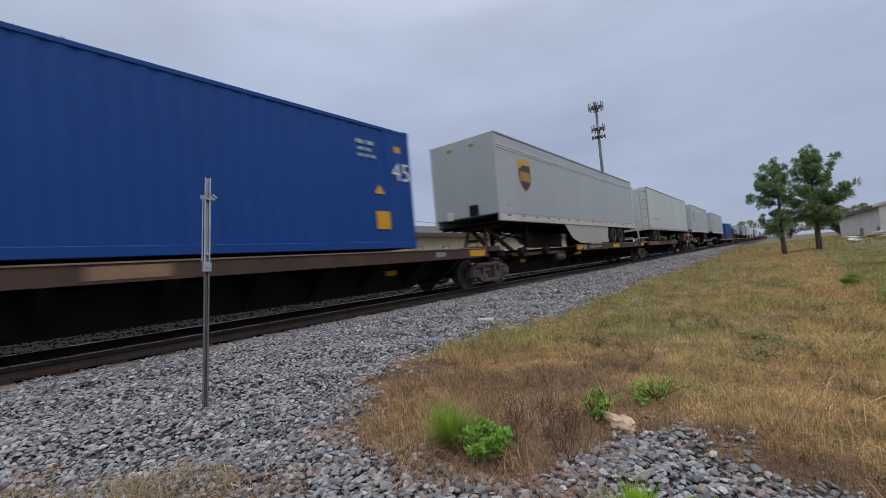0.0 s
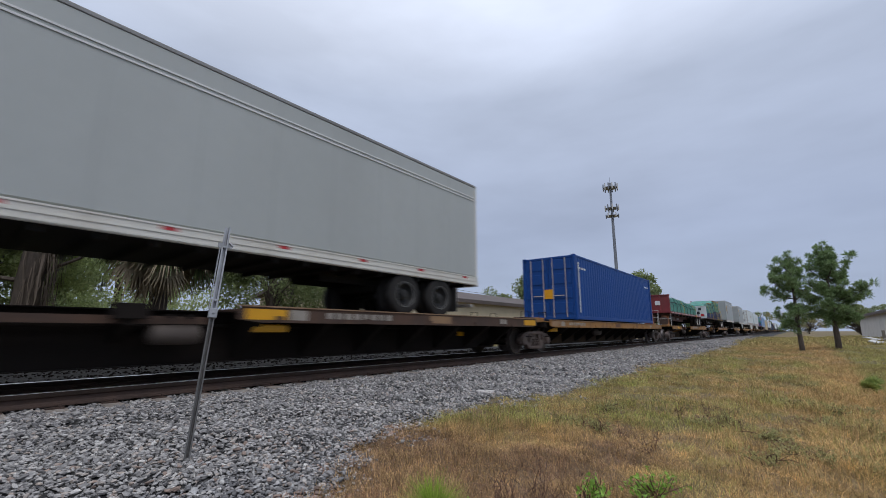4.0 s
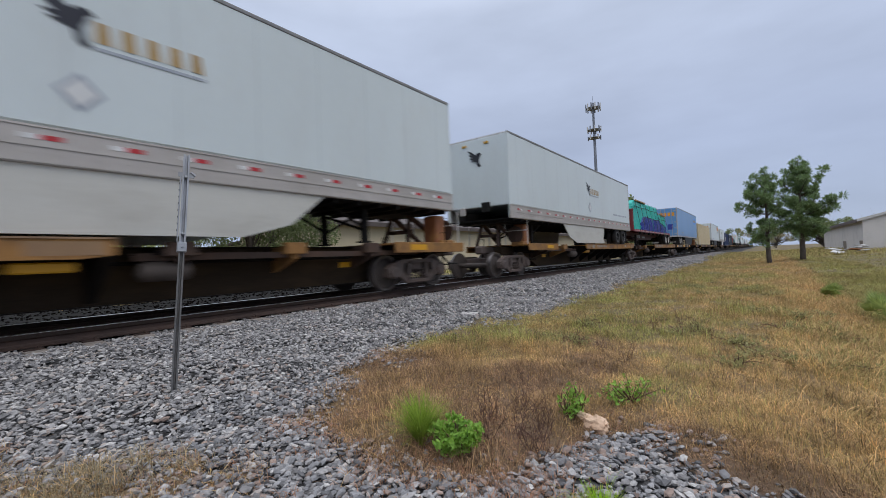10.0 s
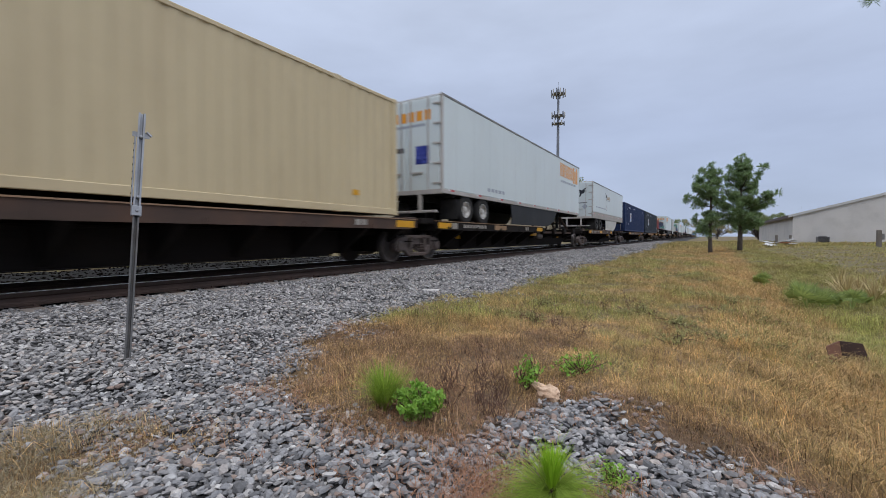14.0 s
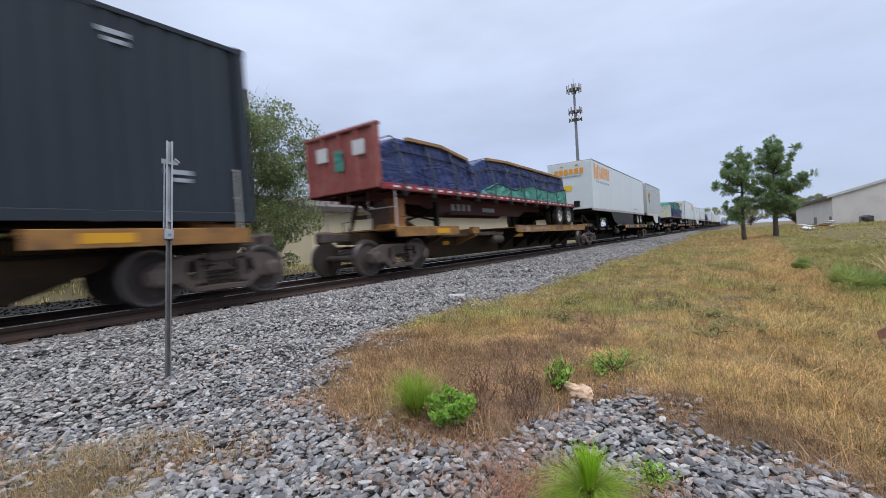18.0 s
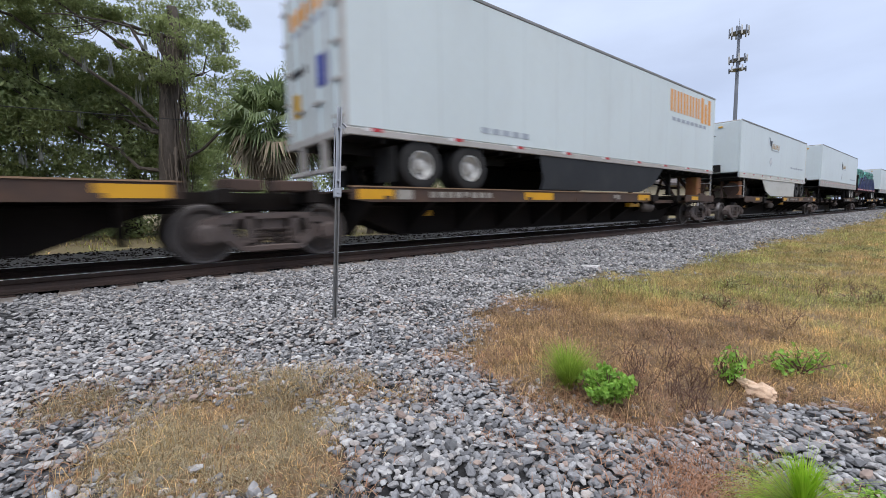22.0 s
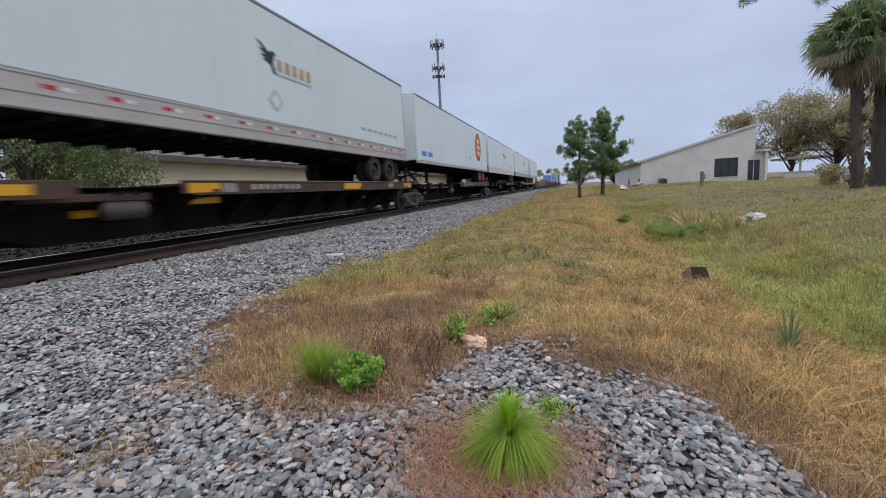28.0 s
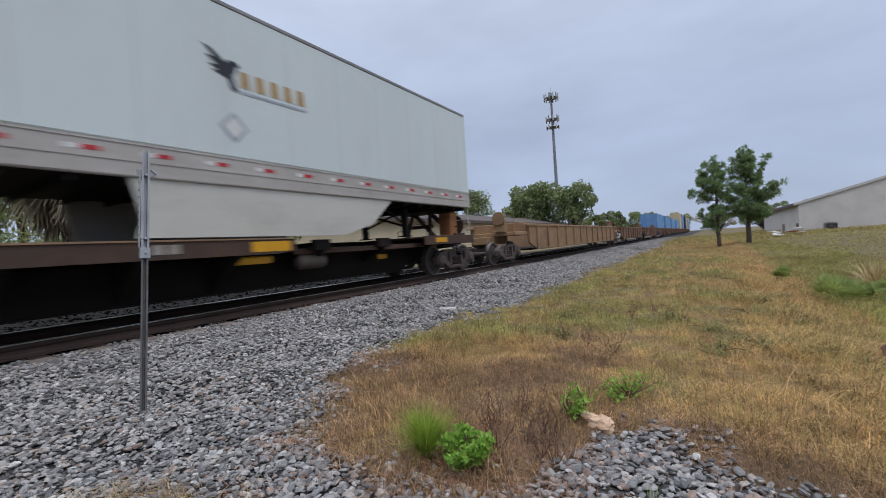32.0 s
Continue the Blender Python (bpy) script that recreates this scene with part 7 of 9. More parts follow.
# ---- the train, front to back ----
def consist():
    sk_w = lambda a, b: (skirt_pale, a, b, 0.80)
    sk_d = lambda a, b: (skirt_dark, a, b, 0.80)
    white_bird = "white box trailer with a black bird emblem riding the train"

    def unit(s0, s1, m, deck, hitch=None, **kw):
        spine_unit(s0, s1, m, deck[0], deck[1], hitch, **kw)

    container(-6.3, 13.7, 1.08, 3.85, blue_box, "blue corrugated 45 foot container on a flat spine car", (), marks_blue)
    unit(-8.2, 10.7, car_brown, (-7.6, 10.2))
    rail_truck(-8.2), rail_truck(10.8)
    van_trailer(11.3, 16.1, zt=4.72, body=grey_paint, rail=cream_paint, rail_h=0.24, skirt=(skirt_cream, 5.2, 10.85, 0.78), wheel_back=3.7, marks=16, logo=logo_shield, label="grey box trailer with a brown and gold shield emblem")
    unit(10.8, 29.44, car_brown, (17.2, 28.9), 11.9)
    rail_truck(29.44)
    van_trailer(31.45, 16.1, zt=4.85, nose_first=False, body=chalk_paint, logo=logo_plain, label="weathered off-white box trailer with faint streaks")
    unit(29.44, 48.02, car_brown, (29.9, 40.55), 46.7, rear_coupler=True)
    rail_truck(46.72), rail_truck(51.14)
    van_trailer(50.6, 13.4, zt=4.78, body=grey_paint, rail=cream_paint, rail_h=0.24, wheel_back=2.9, logo=logo_shield, label="grey box trailer with a brown and gold shield emblem")
    unit(50.14, 68.83, car_brown, (57.8, 66.2), 51.4, front_coupler=True)
    rail_truck(68.83)
    van_trailer(69.3, 15.3, zt=4.78, body=grey_paint, rail=cream_paint, rail_h=0.24, logo=logo_shield, label="grey box trailer with a brown and gold shield emblem")
    unit(68.83, 88.4, car_brown, (78.0, 87.9), 70.0)
    rail_truck(88.4)
    container(91.9, 12.25, 1.08, 3.82, blue_box, "blue 40 foot container with barred end doors", (), marks_small)
    unit(88.4, 105.71, car_yellow, (89.0, 104.9), rear_coupler=True)
    rail_truck(105.31), rail_truck(109.6)
    flatbed(109.3, 13.3, red_frame, [("tarp", 0.25, 12.2, 1.10, 2.06, [(0, 2.65), (0.8, 3.05), (2.5, 3.2), (4, 3.10), (5.5, 3.15), (7.5, 3.0), (8.2, 2.95), (8.4, 3.0), (12.2, 2.95)], tarp_green)], red_frame,
            "red flatbed trailer with a green tarpaulined load", (2.0, 3.25), [(0.8, strap_dark, 0.035), (2.2, strap_dark, 0.035), (3.5, strap_dark, 0.035), (4.9, strap_yellow, 0.045), (6.2, strap_dark, 0.035), (7.6, strap_dark, 0.035), (9.0, strap_dark, 0.035), (10.3, strap_yellow, 0.045), (11.6, strap_dark, 0.035)], spots=[(-0.9, 2.5, 0.35, 0.3, white_mark), (0.3, 2.5, 0.35, 0.3, white_mark)])
    unit(109.2, 126.15, car_yellow, (116.0, 124.3), 110.0, front_coupler=True)
    rail_truck(126.15)
    flatbed(126.6, 13.45, maroon_frame, [("tarp", 0.5, 11.95, 1.10, 2.06, [(0, 3.2), (1, 3.5), (2.2, 3.62), (5.4, 3.68), (5.9, 3.66), (6.3, 3.9), (6.65, 4.1), (11.95, 4.05)], tarp_green), ("lower_tarp", 0.45, 11.9, 1.20, 2.06, [(0, 2.5), (3, 2.55), (5.9, 2.62), (7.0, 2.88), (8.5, 2.82), (11.9, 2.88)], tarp_dark)],
            white_paint, "dark flatbed trailer with a green and blue tarpaulined load", (2.0, 3.2), [(0.9, strap_dark, 0.035), (2.1, strap_yellow, 0.05), (3.3, strap_dark, 0.035), (4.2, strap_yellow, 0.04), (5.1, strap_dark, 0.04), (5.9, strap_dark, 0.04), (6.85, strap_dark, 0.04), (7.4, strap_yellow, 0.042), (8.25, strap_yellow, 0.042), (9.05, strap_yellow, 0.042), (9.6, strap_dark, 0.04), (10.5, strap_yellow, 0.045), (11.65, strap_yellow, 0.035)], boards=[(2.5, 5.7), (6.65, 8.5)], strip=False, ropes=(0.5,),
            spots=[(-0.95 + i * 0.5, 2.75, 0.26, 0.26, crow_black) for i in range(4)] + [(-0.85 + i * 0.42, 2.35, 0.26, 0.28, crow_black) for i in range(4)] + [(0.75, 2.15, 0.3, 0.24, red_mark)])
    unit(126.15, 143.88, car_yellow, (133.5, 142.4), 127.3)
    rail_truck(143.88)
    van_trailer(144.15, 8.55, zt=4.74, wheels=1, body=grey_slate, rail=cream_paint, rail_h=0.24, logo=logo_shield, marks=6, label="short grey box trailer with a brown and gold shield emblem")
    unit(143.88, 161.37, car_yellow, (151.4, 155.9), 144.8, more=(155.95, 160.0, car_yellow))
    rail_truck(161.37)
    van_trailer(161.9, 8.55, zt=4.78, wheels=1, body=grey_slate, rail=cream_paint, rail_h=0.24, skirt=(grey_slate, 3.2, 6.2, 0.7), logo=logo_shield, marks=6, label="short grey box trailer with a brown and gold shield emblem")
    unit(161.37, 178.99, car_yellow, (166.0, 173.4), 162.5, more=(173.45, 178.4, car_yellow))
    rail_truck(178.99)
    van_trailer(180.65, 16.15, nose_first=False, skirt=sk_w(4.2, 11.0), logo=logo_bird, rail_h=0.46, marks=19, label=white_bird)
    unit(178.99, 197.2, car_yellow, (179.4, 189.3), 196.1, rear_coupler=True)
    rail_truck(195.54), rail_truck(200.76)
    van_trailer(200.1, 16.15, skirt=sk_w(4.8, 10.6), logo=logo_bird, rail_h=0.46, marks=19, label=white_bird)
    unit(201.26, 217.39, car_yellow, (207.4, 216.6), 200.9, front_coupler=True)
    rail_truck(217.39)
    flatbed(217.35, 14.05, red_frame, [("tarp", 0.9, 13.0, 1.10, 2.06, [(0.9, 3.9), (1.2, 4.12), (9.0, 4.12), (9.35, 3.98), (9.7, 3.64), (13, 3.58)], tarp_teal), ("lower_tarp", 3.0, 12.6, 1.20, 2.06, [(3, 2.6), (4, 3.1), (8, 3.02), (9.3, 3.08), (9.9, 2.86), (10.7, 2.80), (11.9, 2.70), (12.3, 2.52), (12.6, 2.15)], tarp_blue)],
            red_frame, "red flatbed trailer with a teal and blue tarpaulined load", (2.0, 3.38), [(1.6, strap_dark, 0.04), (3.0, strap_dark, 0.04), (4.6, strap_dark, 0.04), (6.2, strap_green, 0.05), (7.8, strap_dark, 0.04), (9.0, strap_dark, 0.04), (10.65, strap_green, 0.065), (12.55, strap_dark, 0.05)], boards=[(1.6, 4.6), (10.5, 12.9)], ropes=(0.45,), spots=[(-0.2, 2.5, 0.35, 0.3, white_mark), (-0.2, 2.9, 0.3, 0.2, white_mark)])
    unit(217.39, 234.8, car_yellow, (223.5, 233.3), 218.1)
    rail_truck(234.8)
    van_trailer(236.0, 16.1, zt=4.85, nose_first=False, body=blue_trailer, skirt=sk_d(4.5, 10.8), rim=rim_white, logo=logo_arrow, label="light blue box trailer with a dark side skirt")
    unit(234.8, 252.82, car_brown, (234.3, 244.0), 251.3, rear_coupler=True)
    rail_truck(251.52), rail_truck(255.81)
    container(254.8, 16.2, 1.10, 4.02, tan_box, "tan corrugated 53 foot container", (1.9, 14.1), marks_tan)
    unit(256.11, 272.16, car_brown, (255.9, 271.6), front_coupler=True)
    rail_truck(272.16)
    van_trailer(273.05, 16.1, nose_first=False, skirt=sk_d(4.5, 10.8), rim=rim_white, logo=logo_orange, label="white box trailer with orange block lettering")
    unit(272.16, 291.0, car_black, (272.6, 282.0), 288.3)
    rail_truck(291.0)
    van_trailer(293.0, 12.7, zt=4.45, nose_first=False, skirt=sk_w(3.0, 8.0), logo=logo_bird, rail_h=0.46, label=white_bird)
    unit(291.0, 306.7, car_brown, (291.5, 300.0), 305.0)
    rail_truck(306.7)
    container(307.7, 16.15, 1.10, 4.0, navy_box, "dark navy 53 foot container", (1.9, 14.1), marks_navy)
    unit(306.7, 323.8, car_brown, (309.5, 320.5))
    rail_truck(323.8)
    container(325.2, 16.3, 1.10, 4.0, slate_box, "dark slate 53 foot container", (1.9, 14.1), marks_navy)
    unit(323.8, 341.37, car_yellow, (327.5, 334.5), rear_coupler=True)
    rail_truck(340.97), rail_truck(345.45)
    flatbed(344.6, 14.05, red_frame, [("tarp", 0.3, 13.2, 1.10, 2.06, [(0, 2.9), (0.8, 3.25), (3.2, 3.3), (4.6, 3.0), (5.2, 3.25), (6.0, 3.35), (13.2, 3.3)], tarp_dark), ("lower_tarp", 5.0, 13.15, 1.20, 2.06, [(5, 2.2), (6, 2.5), (7.2, 2.35), (9, 2.62), (11, 2.5), (13.2, 2.75)], tarp_green)], faded_red,
            "red flatbed trailer with a dark blue tarpaulined load", (2.0, 3.42), boards=[(1.2, 4.2), (5.4, 13.0)], spots=[(-0.8, 2.75, 0.4, 0.35, white_mark), (0.5, 2.75, 0.4, 0.35, white_mark), (-0.15, 2.45, 0.3, 0.5, tarp_green)])
    unit(344.95, 361.8, car_yellow, (351.5, 359.9), 345.4, front_coupler=True)
    rail_truck(361.8)
    van_trailer(362.15, 16.2, skirt=sk_d(4.2, 11.4), rim=rim_white, logo=logo_orange, label="white box trailer with orange block lettering")
    unit(361.8, 379.24, car_brown, (369.8, 378.8), 363.0)
    rail_truck(379.24)
    van_trailer(380.0, 8.5, zt=4.84, wheels=1, body=grey_paint, rail=cream_paint, rail_h=0.24, skirt=(white_paint, 3.4, 6.4, 0.68), logo=logo_shield, marks=6, label="short grey box trailer with a brown and gold shield emblem")
    unit(379.24, 396.92, car_brown, (389.5, 396.0), 380.7)
    rail_truck(396.92)
    flatbed(397.15, 13.5, rust_frame, [("tarp", 0.7, 12.8, 1.10, 2.06, [(0.6, 3.6), (0.8, 3.88), (3.9, 3.86), (4.2, 3.62), (4.8, 3.8), (5.3, 4.1), (12.8, 4.12)], tarp_green), ("lower_tarp", 2.5, 12.7, 1.20, 2.06, [(2.5, 3.25), (3.2, 2.95), (4, 3.05), (6, 3.0), (8, 3.1), (12.7, 3.0)], tarp_dark)],
            cream_paint, "rusty flatbed trailer with a green and blue tarpaulined load", (2.0, 3.38), boards=[(1.6, 3.9), (8.0, 9.6)], ropes=(0.4, 0.06), spots=[(-0.95 + i * 0.5, 2.95, 0.10, 0.2, grey_mark) for i in range(4)] + [(-0.95 + i * 0.42, 2.6, 0.10, 0.2, grey_mark) for i in range(4)] + [(0.62, 2.25, 0.24, 0.34, lime_mark)])
    unit(396.92, 414.32, car_brown, (404.0, 413.1), 397.9)
    rail_truck(414.32)
    van_trailer(415.45, 16.05, nose_first=False, skirt=sk_d(4.4, 11.0), rim=rim_white, logo=logo_orange, label="white box trailer with orange block lettering")
    unit(414.32, 431.59, car_brown, (415.5, 426.0), 430.7, rear_coupler=True)
    rail_truck(430.99), rail_truck(435.16)
    van_trailer(434.8, 12.6, zt=4.45, skirt=sk_w(3.6, 10.2), logo=logo_bird, rail=cream_paint, rail_h=0.24, wheel_back=1.15, label=white_bird)
    unit(435.46, 451.79, car_brown, (442.0, 450.4), 435.6, front_coupler=True)
    rail_truck(451.79)
    van_trailer(452.2, 16.2, logo=logo_bird, rail_h=0.46, marks=19, rim=rim_white, label=white_bird)
    unit(451.79, 469.0, car_black, (461.5, 468.5), 453.2)
    rail_truck(469.0)
    flatbed(469.7, 13.0, red_frame, [("tarp", 0.4, 12.6, 1.10, 2.06, [(0, 3.3), (0.8, 4.0), (4, 4.1), (6, 3.7), (7, 4.0), (12.6, 4.0)], tarp_green), ("lower_tarp", 1.6, 12.55, 1.20, 2.06, [(1.6, 2.5), (3.0, 3.2), (4.5, 2.9), (5.5, 3.45), (7, 3.2), (12.6, 3.3)], tarp_dark)], black_steel, "dark flatbed trailer with a green and blue tarpaulined load", (2.0, 3.3))
    unit(469.0, 485.2, car_black, (476.0, 484.7), 470.5)
    rail_truck(485.2)
    van_trailer(487.5, 16.1, logo=logo_bird, rail_h=0.46, marks=19, label=white_bird)
    unit(485.2, 504.44, car_brown, (495.0, 504.7), 488.2)
    rail_truck(504.44)
    van_trailer(506.8, 14.65, nose_first=False, body=rusty_white, rail=cream_paint, wheel_back=3.5, marks=15, label="rust-streaked white box trailer with worn rear doors")
    unit(504.44, 522.35, car_brown, (505.7, 514.3), 520.7, rear_coupler=True)
    rail_truck(520.95), rail_truck(526.16)
    van_trailer(524.9, 16.2, logo=logo_bird, rail_h=0.46, marks=19, label=white_bird)
    unit(526.16, 542.33, car_brown, (530.5, 541.3), 525.7, front_coupler=True)
    rail_truck(542.33)
    van_trailer(542.5, 16.2, rim=rim_red, logo=logo_oval, label="white box trailer with a red oval emblem and red wheels")
    unit(542.33, 559.49, car_brown, (549.5, 558.6), 543.3)
    rail_truck(559.49)
    van_trailer(559.5, 16.15, logo=logo_bird, rail_h=0.46, marks=19, rail=cream_paint, label=white_bird)
    unit(559.49, 575.6, car_black, (568.0, 575.6), 560.3)
    rail_truck(575.6)
    van_trailer(577.2, 16.9, logo=logo_bird, rail_h=0.46, marks=19, label=white_bird)
    unit(575.6, 594.75, car_brown, (585.0, 594.4), 578.0)
    rail_truck(594.75)
    van_trailer(595.75, 16.1, nose_first=False, skirt=sk_w(3.9, 9.3), logo=logo_bird, rail_h=0.46, marks=19, label=white_bird)
    unit(594.75, 611.9, car_brown, (595.5, 605.0), 611.0, rear_coupler=True)
    rail_truck(611.2), rail_truck(615.3)
    s = 615.2
    for i in range(12):
        e = s + (22.5 if i == 0 else 17.0)
        well_car(s, e, "empty tan weathered railway well car" if i == 0 else "empty rust-coloured railway well car" if i < 3 else "rust-coloured railway well car with a container", car_tan if i == 0 else car_rust)
        rail_truck(e)
        if i >= 3:
            body = blue_trailer if i < 7 else (navy_box if i % 3 == 0 else tan_box if i % 3 == 1 else blue_trailer)
            container(s + 2.4, 12.2, 0.42, 3.75, body, "container riding in a railway well car")
            if i > 6:
                container(s + 2.4, 12.2, 3.76, 6.1, body, "container stacked on another in a well car")
        s = e


# ---- vegetation ----
def leaf_cloud(name, centres, radii, n_each, size, material, parent, seed, flat=1.0, droop=0.0, narrow=1.0, shell=0.55):
    """Small leaves scattered in clumps, each a folded kite of four corners."""
    r = np.random.RandomState(seed)
    C = np.repeat(np.asarray(centres, float), n_each, 0)
    R = np.repeat(np.asarray(radii, float), n_each, 0)
    n = len(C)
    d = r.normal(0, 1, (n, 3))
    d /= np.linalg.norm(d, axis=1)[:, None]
    rad = (shell + (1 - shell) * r.uniform(0, 1, n)) ** 0.7
    P = C + d * (R * rad)[:, None] * np.array([1, 1, flat])
    rot = turn_arrays(r.normal(0, 0.8, n), r.normal(0, 0.8, n), r.uniform(0, 6.28, n))
    k = size * r.uniform(0.6, 1.3, n)
    base = np.array([(-0.5, 0, 0), (0, -0.28 * narrow, 0.05), (0.5, 0, -droop), (0, 0.28 * narrow, 0.05)])
    V4 = np.einsum("nij,kj->nki", rot, base) * k[:, None, None] + P[:, None, :]
    F = np.arange(n * 4).reshape(n, 4)
    ob = new(name, big_mesh(name, V4.reshape(-1, 3), F, material))
    ob.parent = parent
    return ob


def limb_path(r, a, b, bend, n=6):
    a, b = np.array(a, float), np.array(b, float)
    pts = []
    off = r.normal(0, bend, 3)
    for i in range(n):
        u = i / (n - 1)
        p = a + (b - a) * u + off * math.sin(math.pi * u) + r.normal(0, bend * 0.2, 3) * (0 < i < n - 1)
        pts.append(tuple(p))
    return pts


def leafy_tree(name, base, height, trunk_r, clumps, material, label, seed, n_leaf, size, trunk_top=0.55, lean=(0, 0), flat=0.7, group="", droop=0.0, narrow=1.0, moss_n=0, fork=0.45, bend=0.3, twigs=0, category="tree", upright=False, limb_k=0.42, limb_every=1, sparse=()):
    """A tree: tapered trunk, limbs out to each clump, and a crown of many leaves. clumps: (dx, dy, z, radius) from the base."""
    r = np.random.RandomState(seed)
    t = thing(name, None, None, label, category, group)
    t.location = base
    m = Mesh()
    top = (lean[0], lean[1], height * trunk_top)
    path = limb_path(r, (0, 0, -0.3), top, bend * 0.5, 8)
    m.tube(path, [trunk_r * (1.25 if i == 0 else 1 - 0.6 * i / 7) for i in range(8)], 10)
    if name != "far_tree":
        part("trunk", m, bark, t, "", True)
    for x, y, z, rad in list(clumps[::limb_every]) + list(sparse):
        limb = Mesh()
        u = min(1.0, max(0.25, fork + r.uniform(-0.2, 0.35)))
        if upright:
            u = min(1.0, max(0.2, (z - 0.45 * math.hypot(x, y)) / (height * trunk_top)))
        k = path[min(7, int(u * 7))]
        pts = limb_path(r, k, (x, y, z), bend, 7)
        limb.tube(pts, [max(0.010, trunk_r * limb_k * (1 - 0.9 * i / 6)) for i in range(7)], 6)
        for _ in range(3 + twigs):
            e = np.array((x, y, z)) + r.normal(0, rad * 0.6, 3) + (np.array((0, 0, rad * 0.7)) if twigs else 0)
            limb.tube(limb_path(r, pts[4], e, bend * 0.4, 4), [0.022, 0.016, 0.011, 0.005] if not twigs else [0.008, 0.006, 0.004, 0.0025], 4)
        if name == "far_tree":
            m.add(limb.v, limb.f)
        else:
            part("limb", limb, bark, t)
    if name == "far_tree":
        part("trunk", m, bark, t, "", True)
    leaf_cloud("crown", [c[:3] for c in clumps], [c[3] for c in clumps], n_leaf, size, material, t, seed + 1, flat, droop, narrow, 0.35)
    if sparse:
        leaf_cloud("top_leaves", [c[:3] for c in sparse], [c[3] for c in sparse], max(10, n_leaf // 7), size, material, t, seed + 2, flat, droop, narrow, 0.2)
    if moss_n:
        n = moss_n
        c = np.array([clumps[i][:3] for i in r.randint(0, len(clumps), n)]) + r.normal(0, 0.35, (n, 3)) - np.array((0, 0, 0.35))
        vs, fs = [], []
        for p in c:
            ln = r.uniform(0.25, 0.9)
            for q in range(5):
                o = r.normal(0, 0.06, 3)
                w = r.uniform(0.012, 0.03)
                k = len(vs)
                vs += [tuple(p + o + (-w, 0, 0)), tuple(p + o + (w, 0, 0)), tuple(p + o + (w * 0.3, r.normal(0, 0.04), -ln)), tuple(p + o + (-w * 0.3, r.normal(0, 0.04), -ln * 0.9))]
                fs.append((k, k + 1, k + 2, k + 3))
        ob = new("hanging_moss", big_mesh("hanging_moss", vs, fs, moss))
        ob.parent = t
        ob["kind"] = "stuff"
    return t


def needle_tufts(r, tufts, size, per, t, wide=0.015):
    """Needles that stand out from the middle of each tuft, up and outwards."""
    C, R = np.repeat(np.array(tufts), per, 0), np.repeat(np.array(size), per)
    n = len(C)
    d = r.normal(0, 1, (n, 3)) + np.array((0, 0, 0.35))
    d /= np.linalg.norm(d, axis=1)[:, None]
    w = np.cross(d, r.normal(0, 1, (n, 3)))
    w /= np.linalg.norm(w, axis=1)[:, None]
    ln = (R * r.uniform(0.7, 1.2, n))[:, None]
    V4 = np.stack([C + d * ln * 0.12, C + d * ln * 0.6 + w * wide, C + d * ln, C + d * ln * 0.6 - w * wide], 1)
    ob = new("crown", big_mesh("crown", V4.reshape(-1, 3), np.arange(n * 4).reshape(n, 4), leaf_pine))
    ob.parent = t


def hanging_vines(t, lean, height, spread, seed):
    """Dead vines and moss that hang in ragged strands round a trunk."""
    r = np.random.RandomState(seed)
    vs, fs = [], []
    for _ in range(520):
        u, a = r.uniform(0.25, 0.95), r.uniform(0, 6.283)
        d = spread * (0.75 + abs(r.normal(0, 0.45)))
        x, y, z = lean[0] * u + d * math.cos(a), lean[1] * u + d * math.sin(a), height * u
        ln, w = min(z, r.uniform(0.6, 2.4)), r.uniform(0.010, 0.035)
        k = len(vs)
        for j in range(4):
            q = j / 3
            ox, oy = r.normal(0, 0.03, 2)
            vs += [(x + ox - w * math.sin(a) * (1 - 0.7 * q), y + oy + w * math.cos(a) * (1 - 0.7 * q), z - ln * q), (x + ox + w * math.sin(a) * (1 - 0.7 * q), y + oy - w * math.cos(a) * (1 - 0.7 * q), z - ln * q)]
        fs += [(k + 2 * j, k + 2 * j + 1, k + 2 * j + 3, k + 2 * j + 2) for j in range(3)]
    ob = new("hanging_vines", big_mesh("hanging_vines", vs, fs, vine_brown))
    ob.parent = t
    ob["kind"] = "stuff"


